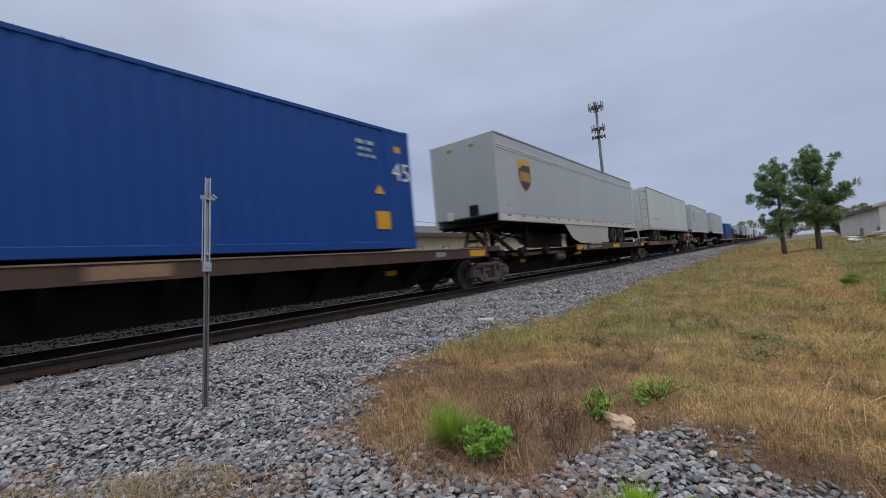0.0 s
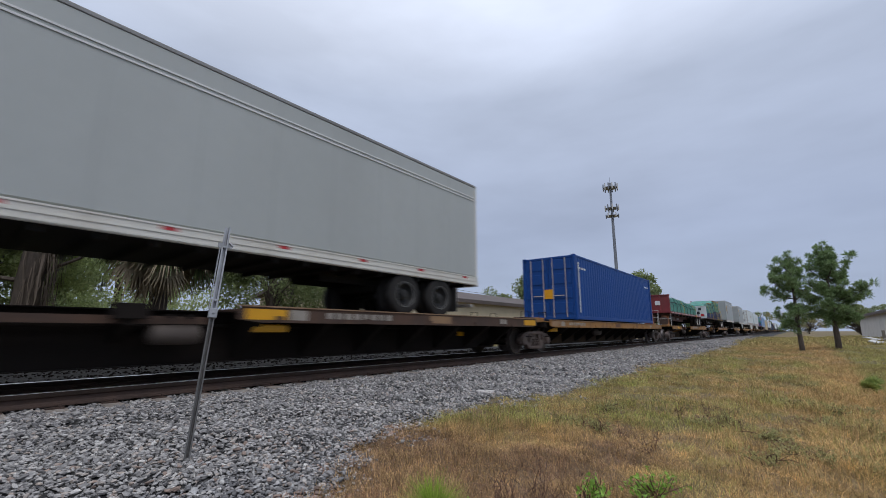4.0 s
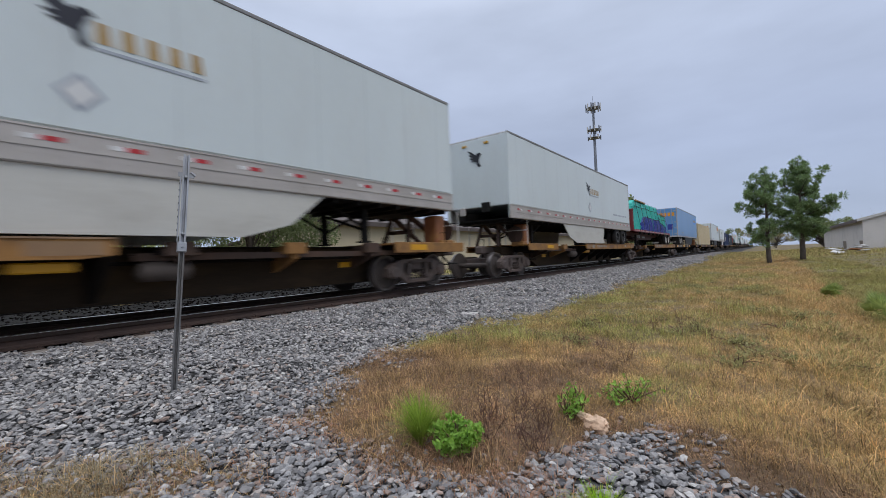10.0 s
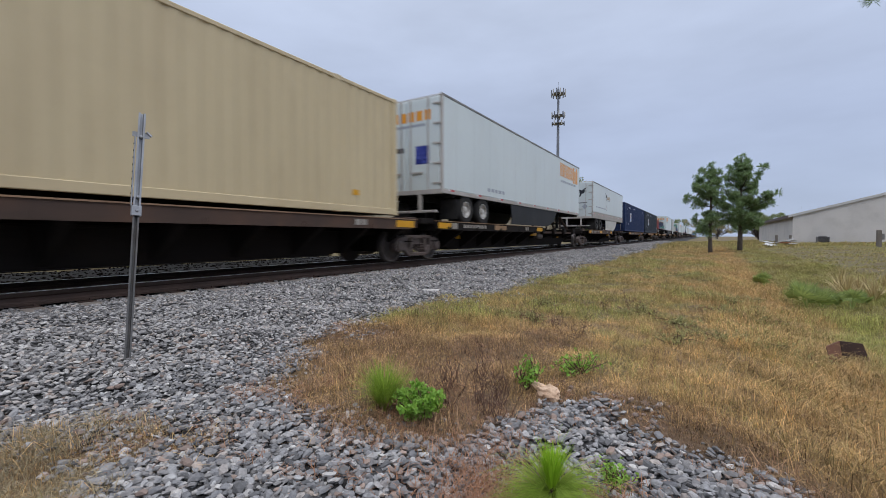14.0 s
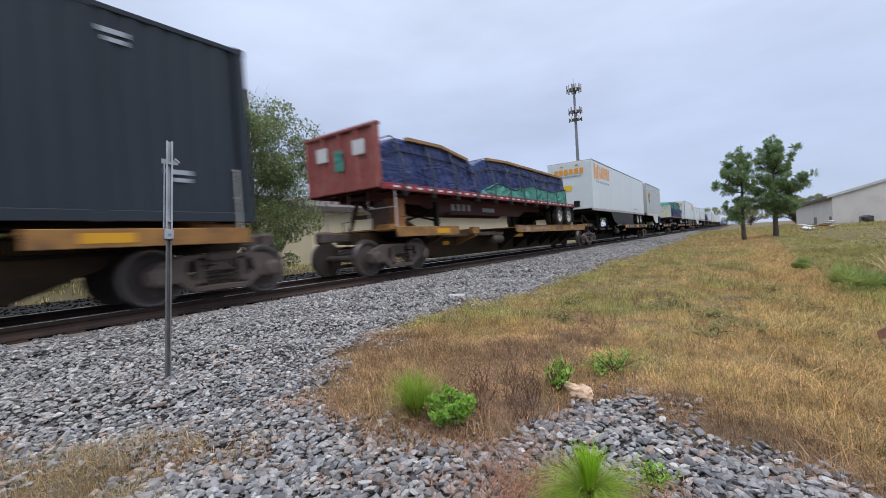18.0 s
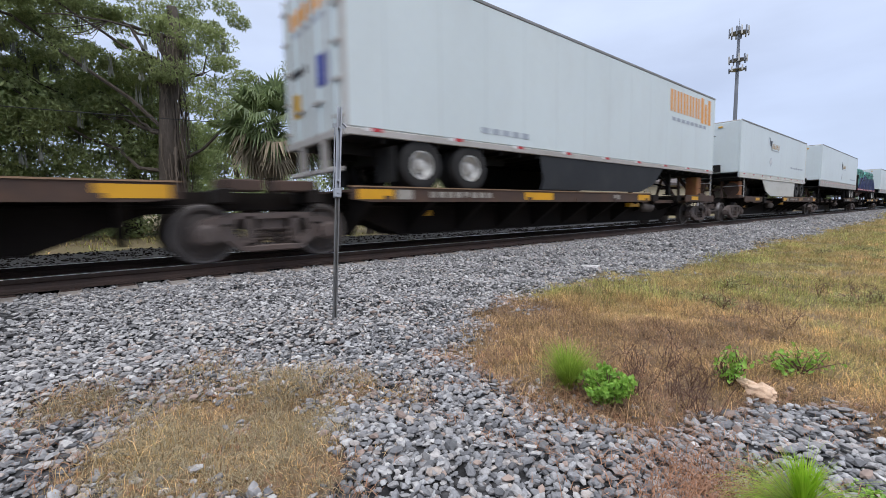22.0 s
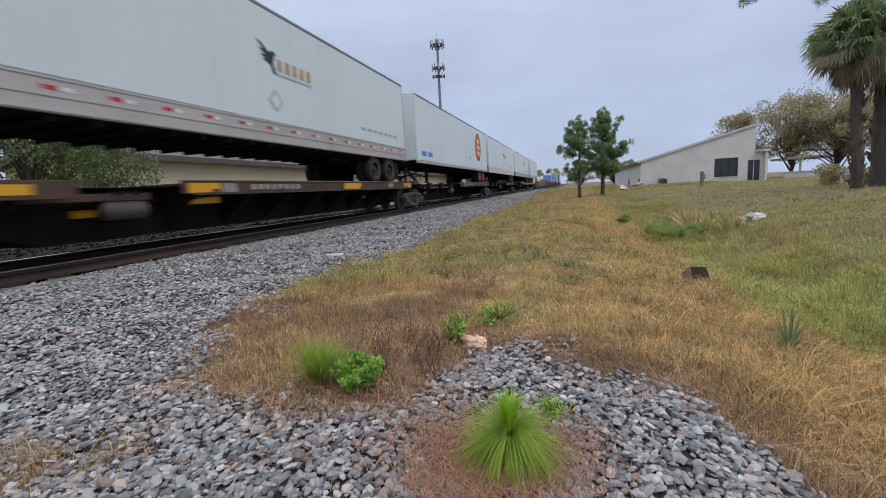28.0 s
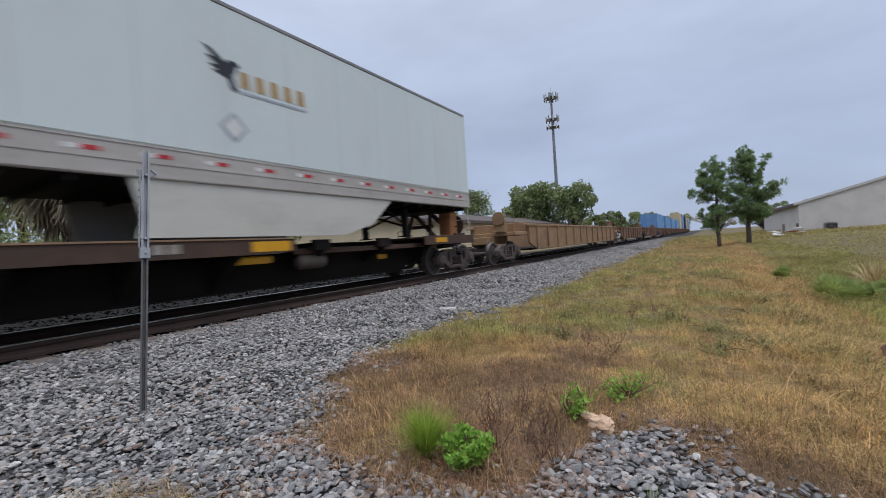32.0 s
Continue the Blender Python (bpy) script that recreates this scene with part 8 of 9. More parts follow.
def pine_tree(base, height, seed, label, limbs, trunk_r=0.12):
    """A young pine: a straight stem and upswept limbs that carry separate tufts of needles. limbs: (height on the stem, reach sideways, rise, reach in depth)."""
    r = np.random.RandomState(seed)
    t = thing("pine_tree", None, None, label, "tree", "young pines")
    t.location = base
    stem = limb_path(r, (0, 0, -0.3), (0, 0, height), 0.07, 9)
    part("trunk", Mesh().tube(stem, [trunk_r * (1.2 - 1.02 * i / 8) for i in range(9)], 10), bark, t, "", True)
    tufts, size = [], []
    for z0, reach, rise, deep in limbs:
        n = max(2, int(math.hypot(reach, deep) / 0.30) + 1)
        x0 = float(np.interp(z0, [p[2] for p in stem], [p[0] for p in stem]))
        m = Mesh()
        pts = [(x0 + reach * u, deep * u, z0 + rise * u ** 1.5) for u in (0, 0.2, 0.4, 0.6, 0.8, 1.0)]
        m.tube(pts, [0.045, 0.038, 0.030, 0.024, 0.018, 0.010], 6)
        for i in range(n + 1):
            u = 0.34 + 0.66 * i / n
            c = np.array((x0 + reach * u, deep * u, z0 + rise * u ** 1.5))
            for _ in range(3):
                e = c + r.normal(0, 0.17, 3) + np.array((0, 0, 0.13))
                m.tube([tuple(c), tuple(e)], [0.013, 0.007], 4)
                tufts.append(e)
                size.append(r.uniform(0.20, 0.33))
        part("limb", m, bark, t)
    for u in np.linspace(0.80, 1.0, 7):
        tufts.append(np.array((r.normal(0, 0.12), r.normal(0, 0.12), height * u + 0.1)))
        size.append(0.28)
    needle_tufts(r, tufts, size, 85, t)
    return t


def overhanging_pine(base, seed):
    """A tall pine with one long low limb that droops out over the lawn in forked, thinly needled branchlets."""
    r = np.random.RandomState(seed)
    t = thing("pine_tree", None, None, "tall pine with a long overhanging needled limb", "tree")
    t.location = base
    stem = limb_path(r, (0, 0, -0.7), (0.2, 0.1, 9.5), 0.12, 10)
    part("trunk", Mesh().tube(stem, [0.28 * (1.2 - i / 11) for i in range(10)], 12), bark, t, "", True)
    tufts, size = [], []

    def branch(pts, thick, tips, reach, density):
        m = Mesh()
        k = len(pts) - 1
        m.tube(pts, [thick * (1 - 0.8 * i / k) for i in range(k + 1)], 6)
        for i in range(tips):
            u = 0.30 + 0.70 * i / (tips - 1)
            j = min(k - 1, int(u * k))
            c = np.array(pts[j]) + (np.array(pts[j + 1]) - np.array(pts[j])) * (u * k - j)
            e = c + np.array((r.uniform(-reach, 0.2 * reach), r.normal(0, 0.6 * reach), r.uniform(-0.85, 0.45) * reach))
            mid = (c + e) / 2 + r.normal(0, 0.06, 3)
            m.tube([tuple(c), tuple(mid), tuple(e)], [0.018, 0.012, 0.006], 5)
            for q in range(density):
                f = mid + (e - mid) * r.uniform(0.3, 1.05) + r.normal(0, 0.06, 3)
                m.tube([tuple(mid + (e - mid) * 0.3), tuple(f)], [0.007, 0.004], 4)
                tufts.append(f)
                size.append(r.uniform(0.13, 0.20))
        part("limb", m, bark, t)
    branch([(0, 0, 7.0), (-1.6, 0.2, 6.9), (-3.2, 0.0, 6.5), (-4.6, 0.2, 6.1), (-5.8, 0.1, 6.1), (-7.0, 0.2, 6.0)], 0.07, 15, 0.75, 4)
    branch([(-3.2, 0.0, 6.5), (-4.2, 0.3, 5.9), (-5.3, 0.2, 5.5), (-6.0, 0.0, 5.3), (-6.4, -0.1, 5.05)], 0.035, 8, 0.35, 4)
    branch([(-1.6, 0.2, 6.9), (-2.6, 0.6, 6.0), (-3.6, 0.8, 5.4), (-4.6, 0.7, 5.2)], 0.045, 8, 0.6, 5)
    branch([(0, 0, 6.6), (-1.2, -0.4, 6.0), (-2.4, -0.6, 5.4), (-3.4, -0.5, 5.0)], 0.045, 8, 0.6, 5)
    for i in range(9):
        a, z = i * 2.4, 7.2 + 0.28 * i
        ln = 2.4 - 0.17 * i
        branch([(0.1, 0.05, z), (0.5 * ln * math.cos(a), 0.5 * ln * math.sin(a), z + 0.3), (ln * math.cos(a), ln * math.sin(a), z + 0.5)], 0.05, 7, 0.5, 5)
    needle_tufts(r, tufts, size, 60, t, 0.006)
    return t


def fan_palm(base, trunk_h, crown_r, seed, label, fronds=46, trunk_r=0.2):
    """A cabbage palm: rough trunk, fans of narrow blades, a skirt of dead fronds."""
    r = np.random.RandomState(seed)
    t = thing("palm_tree", None, None, label, "palm tree")
    t.location = base
    m = Mesh()
    m.tube([(0.03 * math.sin(i), 0.03 * math.cos(i * 1.3), -0.3 + (trunk_h + 0.3) * i / 9) for i in range(10)], [trunk_r * (1.15 - 0.2 * i / 9) for i in range(10)], 12)
    part("trunk", m, bark, t, "", True)
    boots = Mesh()
    for i in range(70):
        a, z = r.uniform(0, 6.28), r.uniform(0.2, trunk_h)
        boots.tube([(trunk_r * math.cos(a), trunk_r * math.sin(a), z), ((trunk_r + 0.12) * math.cos(a), (trunk_r + 0.12) * math.sin(a), z + 0.2)], [0.05, 0.02], 4)
    part("frond_stubs", boots, bark, t)["kind"] = "stuff"
    for name, count, material, el in (("frond", fronds, leaf_palm, (-0.6, 1.35)), ("dead_frond", fronds // 3, leaf_dead, (-1.35, -0.4))):
        vs, fs = [], []
        for i in range(count):
            a, e = r.uniform(0, 6.28), r.uniform(*el)
            d = np.array((math.cos(a) * math.cos(e), math.sin(a) * math.cos(e), math.sin(e)))
            side = np.cross(d, (0, 0, 1))
            side /= np.linalg.norm(side) + 1e-6
            up = np.cross(side, d)
            ln = crown_r * r.uniform(0.40, 0.60)
            hub = np.array((0, 0, trunk_h)) + d * ln - np.array((0, 0, 0.10 * ln))
            droop = r.uniform(0.04, 0.28)
            up = up * math.cos(tw := r.normal(0, 0.7)) + side * math.sin(tw)
            side = np.cross(d, up)
            k = len(vs)
            vs += [tuple(np.array((0, 0, trunk_h)) + side * 0.02), tuple(np.array((0, 0, trunk_h)) - side * 0.02), tuple(hub - side * 0.015), tuple(hub + side * 0.015)]
            fs.append((k, k + 1, k + 2, k + 3))
            nb = 22
            for j in range(nb):
                b = -1.75 + 3.5 * j / (nb - 1)
                dd = d * math.cos(b) + side * math.sin(b) + up * 0.12
                tip = hub + dd * crown_r * r.uniform(0.34, 0.48) * (1 - 0.18 * abs(b))
                mid = hub + (tip - hub) * 0.55 + up * 0.04
                tip = tip - np.array((0, 0, crown_r * droop * r.uniform(0.5, 1.3)))
                w = np.cross(dd, up) * 0.018 * crown_r
                k = len(vs)
                vs += [tuple(hub), tuple(mid - w), tuple(tip), tuple(mid + w)]
                fs.append((k, k + 1, k + 2, k + 3))
        ob = new(name, big_mesh(name, vs, fs, material))
        ob.parent = t
    return t


def tuft(name, x, y, n, h, spread, width, material, label, seed, droop=0.5, category="plant", parent=None, lift=0.0):
    """A clump of long thin arching blades from one root."""
    r = np.random.RandomState(seed)
    z = float(ground_z(x, y))
    vs, fs = [], []
    for i in range(n):
        a = r.uniform(0, 6.28)
        e = abs(r.normal(0, 0.55)) * spread
        ln = h * r.uniform(0.7, 1.1)
        w = width * r.uniform(0.7, 1.3)
        out = np.array((math.cos(a), math.sin(a), 0))
        side = np.array((-math.sin(a), math.cos(a), 0)) * w
        root = np.array((x, y, z + lift)) + out * r.uniform(0, 0.04)
        prev = None
        for j in range(5):
            u = j / 4
            p = root + out * ln * u * math.sin(e * (0.5 + u)) + np.array((0, 0, ln * (u * math.cos(e * 0.8) - droop * u * u * min(1, e))))
            k = len(vs)
            vs += [tuple(p - side * (1 - u * 0.85)), tuple(p + side * (1 - u * 0.85))]
            if prev is not None:
                fs.append((prev, prev + 1, k + 1, k))
            prev = k
    ob = new(name, big_mesh(name, vs, fs, material))
    if parent:
        ob.parent = parent
        return ob
    return tagged(ob, label, category)


def palmetto(x, y, h, n, seed):
    """A stemless palm: upright stalks that each carry a stiff fan of narrow blades."""
    r = np.random.RandomState(seed)
    t = thing("saw_palmetto", None, None, "small green palmetto clump in the ditch", "plant")
    t.location = (x, y, float(ground_z(x, y)))
    for _ in range(n):
        a, e = r.uniform(0, 6.283), r.uniform(0.7, 1.45)
        d = np.array((math.cos(a) * math.cos(e), math.sin(a) * math.cos(e), math.sin(e)))
        side = np.array((-math.sin(a), math.cos(a), 0.0))
        up = np.cross(side, d)
        hub = d * h * r.uniform(0.45, 0.75)
        vs = [tuple(side * 0.008), tuple(-side * 0.008), tuple(hub - side * 0.006), tuple(hub + side * 0.006)]
        fs = [(0, 1, 2, 3)]
        for b in np.linspace(-1.5, 1.5, 17):
            dd = d * math.cos(b) + side * math.sin(b)
            tip = hub + dd * h * r.uniform(0.42, 0.55) - np.array((0, 0, 0.05 * h))
            mid = hub + (tip - hub) * 0.5 + up * 0.02
            w = np.cross(dd, up) * 0.016
            k = len(vs)
            vs += [tuple(hub), tuple(mid - w), tuple(tip), tuple(mid + w)]
            fs.append((k, k + 1, k + 2, k + 3))
        ob = new("frond", big_mesh("frond", vs, fs, leaf_palmetto))
        ob.parent = t
    return t


def arching_needles(name, root, n, rise, length, pitch, bend, width, material, seed, parent):
    """Fine needles in small bundles that leave a short stem at the given pitch and bend over by their own weight (degrees)."""
    r = np.random.RandomState(seed)
    k = n // 5
    a = np.repeat(r.uniform(0, 6.283, k), 5) + r.normal(0, 0.10, k * 5)
    e = np.radians(np.repeat(r.uniform(*pitch, k), 5) + r.normal(0, 4, k * 5))
    b = np.radians(np.repeat(r.uniform(*bend, k), 5) + r.normal(0, 9, k * 5))
    z0 = np.repeat(r.uniform(*rise, k), 5)
    ln = np.repeat(r.uniform(*length, k), 5) * r.uniform(0.8, 1.1, k * 5)
    n, seg = k * 5, 7
    out = np.stack([np.cos(a), np.sin(a), np.zeros(n)], -1)
    side = np.stack([-np.sin(a), np.cos(a), np.zeros(n)], -1) * width
    p = np.stack([np.full(n, root[0]), np.full(n, root[1]), root[2] + z0], -1) + out * r.uniform(0.004, 0.02, n)[:, None]
    rows = []
    for j in range(seg + 1):
        u = j / seg
        w = side * (1 - 0.75 * u)
        rows += [p - w, p + w]
        ang = e - b * u ** 1.3
        p = p + (out * np.cos(ang)[:, None] + np.array((0, 0, 1.0)) * np.sin(ang)[:, None]) * (ln / seg)[:, None]
        p[:, 2] = np.maximum(p[:, 2], root[2] + 0.015 + 0.04 * r.uniform(0, 1, n) * (j > 3))
    V = np.stack(rows, 1)
    q = np.arange(seg)[None, :, None] * 2 + np.array([0, 1, 3, 2])[None, None, :] + (np.arange(n) * 2 * (seg + 1))[:, None, None]
    ob = new(name, big_mesh(name, V.reshape(-1, 3), q.reshape(-1, 4), material))
    ob.parent = parent
    return ob


def broad_weed(x, y, h, rad, n, seed, label, leaf=0.07, material=None):
    """A low leafy weed: stems with many broad leaves."""
    r = np.random.RandomState(seed)
    t = thing("weed", None, None, label, "plant")
    z = float(ground_z(x, y))
    t.location = (x, y, z)
    st, tips = Mesh(), []
    for i in range(20):
        a, q = r.uniform(0, 6.28), r.uniform(0.1, 1.0)
        e = (math.cos(a) * rad * q, math.sin(a) * rad * q, h * (1 - 0.45 * q) * r.uniform(0.6, 1.1))
        st.tube(limb_path(r, (0, 0, 0), e, 0.02, 4), [0.006, 0.005, 0.004, 0.002], 4)
        tips += [e, (e[0] * 0.7, e[1] * 0.7, e[2] * 0.7), (e[0] * 0.45, e[1] * 0.45, e[2] * 0.45)]
    part("stem", st, twig, t)["kind"] = "stuff"
    leaf_cloud("foliage", tips, [0.045] * len(tips), max(4, int(1.6 * n / len(tips))), leaf * 0.85, material or leaf_bright, t, seed, 0.7, 0.15, 1.15, 0.2)
    return t


def vegetation():
    r = random.Random(9)
    left = [(3.1, -1.30, 0.45, 0.3), (3.5, -1.05, 0.75, -0.5), (4.1, -0.85, 0.75, 0.3), (4.7, -0.45, 0.65, -0.3), (1.5, -0.80, 0.55, 0.2), (1.3, -0.60, 0.10, -0.4), (2.0, 0.55, 0.30, 0.4), (3.0, 0.50, 0.6, -0.5), (4.0, 0.55, 0.8, 0.3), (4.7, 0.35, 0.6, 0.4),
            (2.2, -0.35, 0.30, 0.7), (3.4, 0.10, 0.6, 0.9), (3.7, -0.10, 0.6, -0.9), (1.8, 0.10, 0.30, -0.8)]
    right = [(4.0, 1.10, 1.25, 0.2), (2.8, 1.70, 0.85, -0.2), (2.4, 1.50, 0.75, 0.6), (1.5, 1.05, 0.35, -0.3), (1.9, -0.95, 0.35, 0.3), (2.6, -1.05, 0.45, -0.4), (3.3, -0.90, 0.70, 0.4), (4.1, -0.75, 0.75, -0.2), (3.5, 0.75, 0.85, 0.5), (1.6, -0.55, 0.20, -0.6), (4.8, 0.45, 0.55, -0.3), (4.8, -0.45, 0.65, 0.3),
             (2.1, 0.35, 0.35, 1.0), (2.2, -0.2, 0.35, -1.1), (3.0, 0.15, 0.5, 1.1), (3.1, -0.25, 0.5, -1.0), (4.3, 0.1, 0.6, 0.8), (4.2, 0.25, 0.6, -0.8), (1.8, 0.65, 0.3, -0.8), (3.0, 0.55, 0.6, -0.9), (5.3, 0.2, 0.4, 0.2), (5.3, -0.25, 0.4, -0.2)]
    pine_tree((-0.45, 33.0, float(ground_z(-0.45, 33.0)) - 0.05), 5.75, 41, "young pine with a bare lower trunk and open needle tufts", left)
    pine_tree((1.2, 34.0, float(ground_z(1.2, 34.0)) - 0.05), 6.25, 43, "young pine with a full crown of tufted dark green needles", right, 0.14)
    # seedlings, weeds and clumps beside the gravel
    sd = thing("pine_seedling", None, None, "bright green grass-stage pine seedling in the gravel", "plant")
    sx, sy = -1.38, 1.60
    sz = float(ground_z(sx, sy))
    arching_needles("needle_rosette", (sx, sy, sz), 1500, (0.09, 0.20), (0.20, 0.33), (-5, 62), (70, 135), 0.0013, needle_bright, 51, sd)
    arching_needles("candle", (sx, sy, sz), 520, (0.20, 0.25), (0.10, 0.16), (66, 90), (0, 30), 0.0016, needle_candle, 57, sd)["label"] = "bright upright needle candle at the top"
    part("stem", Mesh().tube([(sx, sy, sz - 0.02), (sx, sy, sz + 0.23)], [0.020, 0.012], 8), twig, sd)
    arching_needles("dry_needles", (sx - 0.02, sy, sz), 600, (0.04, 0.10), (0.20, 0.36), (-10, 35), (40, 90), 0.0013, pine_straw, 58, sd)["label"] = "dead brown needles round the foot"
    broad_weed(-1.22, 2.08, 0.11, 0.13, 130, 56, "small green weed behind the seedling", 0.03)
    gt = thing("grass_tuft", None, None, "bright green grass tuft in dry grass", "plant")
    gz = float(ground_z(-2.66, 2.10))
    arching_needles("blade_clump", (-2.66, 2.10, gz), 1000, (0.0, 0.03), (0.22, 0.36), (55, 90), (10, 85), 0.0018, needle_bright, 52, gt)
    arching_needles("dead_clump", (-2.66, 2.10, gz), 220, (0.0, 0.02), (0.14, 0.24), (20, 70), (60, 130), 0.0014, pine_straw, 59, gt)
    broad_weed(-2.42, 2.14, 0.27, 0.17, 1000, 53, "low bright green leafy weed beside a tuft", 0.042)
    broad_weed(-2.02, 3.05, 0.27, 0.12, 150, 54, "green weed beside the tan rock", 0.04)
    broad_weed(-1.75, 3.62, 0.22, 0.24, 150, 55, "spreading green weed in dry grass", 0.045)
    for i in range(16):
        x, y = (r.uniform(-2.5, -1.9), r.uniform(2.3, 3.1)) if i < 9 else (r.uniform(-3.0, -0.8), r.uniform(4.5, 7.5))
        m = Mesh()
        z = float(ground_z(x, y))
        rr = np.random.RandomState(i)
        for _ in range(7):
            e = (rr.normal(0, 0.07), rr.normal(0, 0.07), rr.uniform(0.12, 0.30))
            pts = limb_path(rr, (0, 0, 0), e, 0.03, 5)
            m.tube(pts, [0.0025, 0.0022, 0.002, 0.0015, 0.001], 4)
            for _ in range(4):
                k = np.array(pts[rr.randint(1, 5)])
                m.tube([tuple(k), tuple(k + rr.normal(0, 0.05, 3))], [0.002, 0.001], 3)
        ob = thing("dead_weed", m, twig, "dry brown dead weed with branching stalks", "plant", kind="stuff")
        ob.location = (x, y, z)
    for x, y, h in ((0.85, 10.4, 0.62), (1.12, 10.75, 0.5), (0.6, 14.5, 0.42), (1.5, 10.6, 0.42)):
        palmetto(x, y, h, 11, int(x * 100))
    tuft("strap_weed", 0.55, 3.75, 70, 0.42, 2.6, 0.011, leaf_palm, "green strap-leaved weed in the ditch", 61, 0.5)
    for i in range(16):
        tuft("tall_dry_grass", 2.1 + r.uniform(-0.45, 0.6), 11.9 + r.uniform(-1.3, 1.5), 80, r.uniform(0.35, 0.65), 0.8, 0.009, straw_long, "tall tan grass clump on the bank", 70 + i, 0.3)
    for i in range(26):
        x, y = r.uniform(-3.2, 0.4), r.uniform(5, 15)
        broad_weed(x, y, r.uniform(0.09, 0.20), r.uniform(0.2, 0.45), 260, 100 + i, "grey-green weed in the dry grass", 0.034, leaf_weed)
    # beyond the track
    rr = np.random.RandomState(17)
    oak = []
    for _ in range(40):
        cx, cy, cz = rr.uniform(-3.5, 2.2), rr.uniform(-7.0, 3.4), rr.uniform(4.6, 9.8)
        for _ in range(4):
            oak.append((cx + rr.normal(0, 0.7), cy + rr.normal(0, 0.8), cz + rr.normal(0, 0.35), rr.uniform(0.35, 0.9)))
    oak += [(rr.uniform(-3.0, 0.5), rr.uniform(-8.0, -0.4), rr.uniform(3.2, 9.2), rr.uniform(0.6, 1.0)) for _ in range(60)]
    oak += [(rr.uniform(-3.0, -0.5), rr.uniform(-5.5, 2.0), rr.uniform(1.2, 5.0), rr.uniform(0.7, 1.1)) for _ in range(24)]
    oak += [(0.6, 4.0, 8.9, 0.5), (0.5, 3.5, 9.4, 0.6), (0.4, 3.0, 8.5, 0.5), (0.8, 2.6, 10.0, 0.7), (0.9, 2.0, 7.4, 0.6), (0.7, 3.1, 7.0, 0.5), (0.8, 1.3, 9.9, 0.8), (0.9, 1.6, 6.2, 0.7), (0.6, 2.2, 9.2, 0.7), (0.5, 1.0, 8.6, 0.7)]
    front_oak = leafy_tree("live_oak", (-21.2, 2.2, -0.4), 9.5, 0.44, [(x, y - 1.3, z, q) for x, y, z, q in oak], leaf_dark, "large live oak with layered foliage and grey moss", 201, 480, 0.17, 0.93, (0.7, 0.3), 0.55, moss_n=110, bend=0.7, limb_k=0.20, narrow=0.5, limb_every=23, upright=True)
    hanging_vines(front_oak, (0.7, 0.3), 8.8, 0.38, 209)
    for k, (x, y, h, n, lo) in enumerate(((-24.5, -6.0, 10.5, 90, 0.5), (-25.5, 1.0, 8.0, 70, 0.4), (-31, 6.8, 6.0, 30, 0.4), (-23, -13.0, 9.5, 50, 0.6))):
        cl = [(rr.uniform(-2.6, 2.6), rr.uniform(-4.2, 4.2), rr.uniform(lo, h - 1.0), rr.uniform(0.9, 1.5)) for _ in range(n)]
        leafy_tree("live_oak", (x, y, -0.4), h, 0.34, cl, leaf_olive, "dense olive green oak behind the track" if k else "dense dark oak with hanging moss", 202 + k, 620, 0.19, 0.8, (0, 0), 0.6, moss_n=60, bend=0.55, limb_k=0.18, limb_every=14, upright=True)
    fan_palm((-17.3, 4.95, -0.45), 4.25, 2.2, 211, "cabbage palm with a skirt of dead fronds", 96)
    shrub = [(rr.uniform(-1.8, 1.8), rr.uniform(-2.9, 3.2), rr.uniform(1.0, 7.2), rr.uniform(0.6, 1.0)) for _ in range(76)]
    top = [(rr.uniform(-1.0, 1.0), rr.uniform(-2.6, 2.8), rr.uniform(7.0, 8.3), 0.6) for _ in range(14)]
    shrub += [(0, 3.6, 5.4, 0.6), (0, 4.0, 5.0, 0.5), (0, -2.2, 6.6, 0.6)]
    shrub = [(x, y, z, q * (1.0 if z < 6.5 else 0.8)) for x, y, z, q in shrub]
    leafy_tree("tall_shrub", (-18.2, 9.4, -0.45), 7.0, 0.16, shrub, leaf_mid, "tall straggly evergreen shrub with bare top twigs", 221, 640, 0.12, 0.6, (0, 0), 0.9, bend=0.3, twigs=7, limb_k=0.20, limb_every=6, sparse=top)
    leafy_tree("tall_shrub", (-20.5, 12.6, -0.45), 4.0, 0.12, [(rr.uniform(-1, 1), rr.uniform(-1.5, 1.6), rr.uniform(0.5, 2.6), 0.45) for _ in range(11)], leaf_mid, "straggly evergreen shrub beside the beige building", 222, 200, 0.15, 0.5, (0, 0), 0.9, bend=0.3)
    # far trees
    for i, (x, y, h, w) in enumerate(((-33, 82, 12.0, 4.6), (-29, 84, 12.6, 4.6), (-22.5, 82, 12.0, 4.8), (-44, 82, 12.5, 5), (-17, 88, 5.5, 4), (-36, 150, 9, 11), (-24, 185, 9.5, 12), (-17, 240, 9, 14), (-58, 90, 11, 8))):
        rc = np.random.RandomState(300 + i)
        cl = [(rc.normal(0, w * 0.32), rc.normal(0, w * 0.32), h * rc.uniform(0.3, 0.95), rc.uniform(0.12, 0.2) * h) for _ in range(24)]
        leafy_tree("far_tree", (x, y, -0.4), h, 0.25, cl, leaf_mid, "rounded green tree far beyond the track", 320 + i, 190, 0.6, 0.5, (0, 0), 0.8, "far trees", bend=0.4)
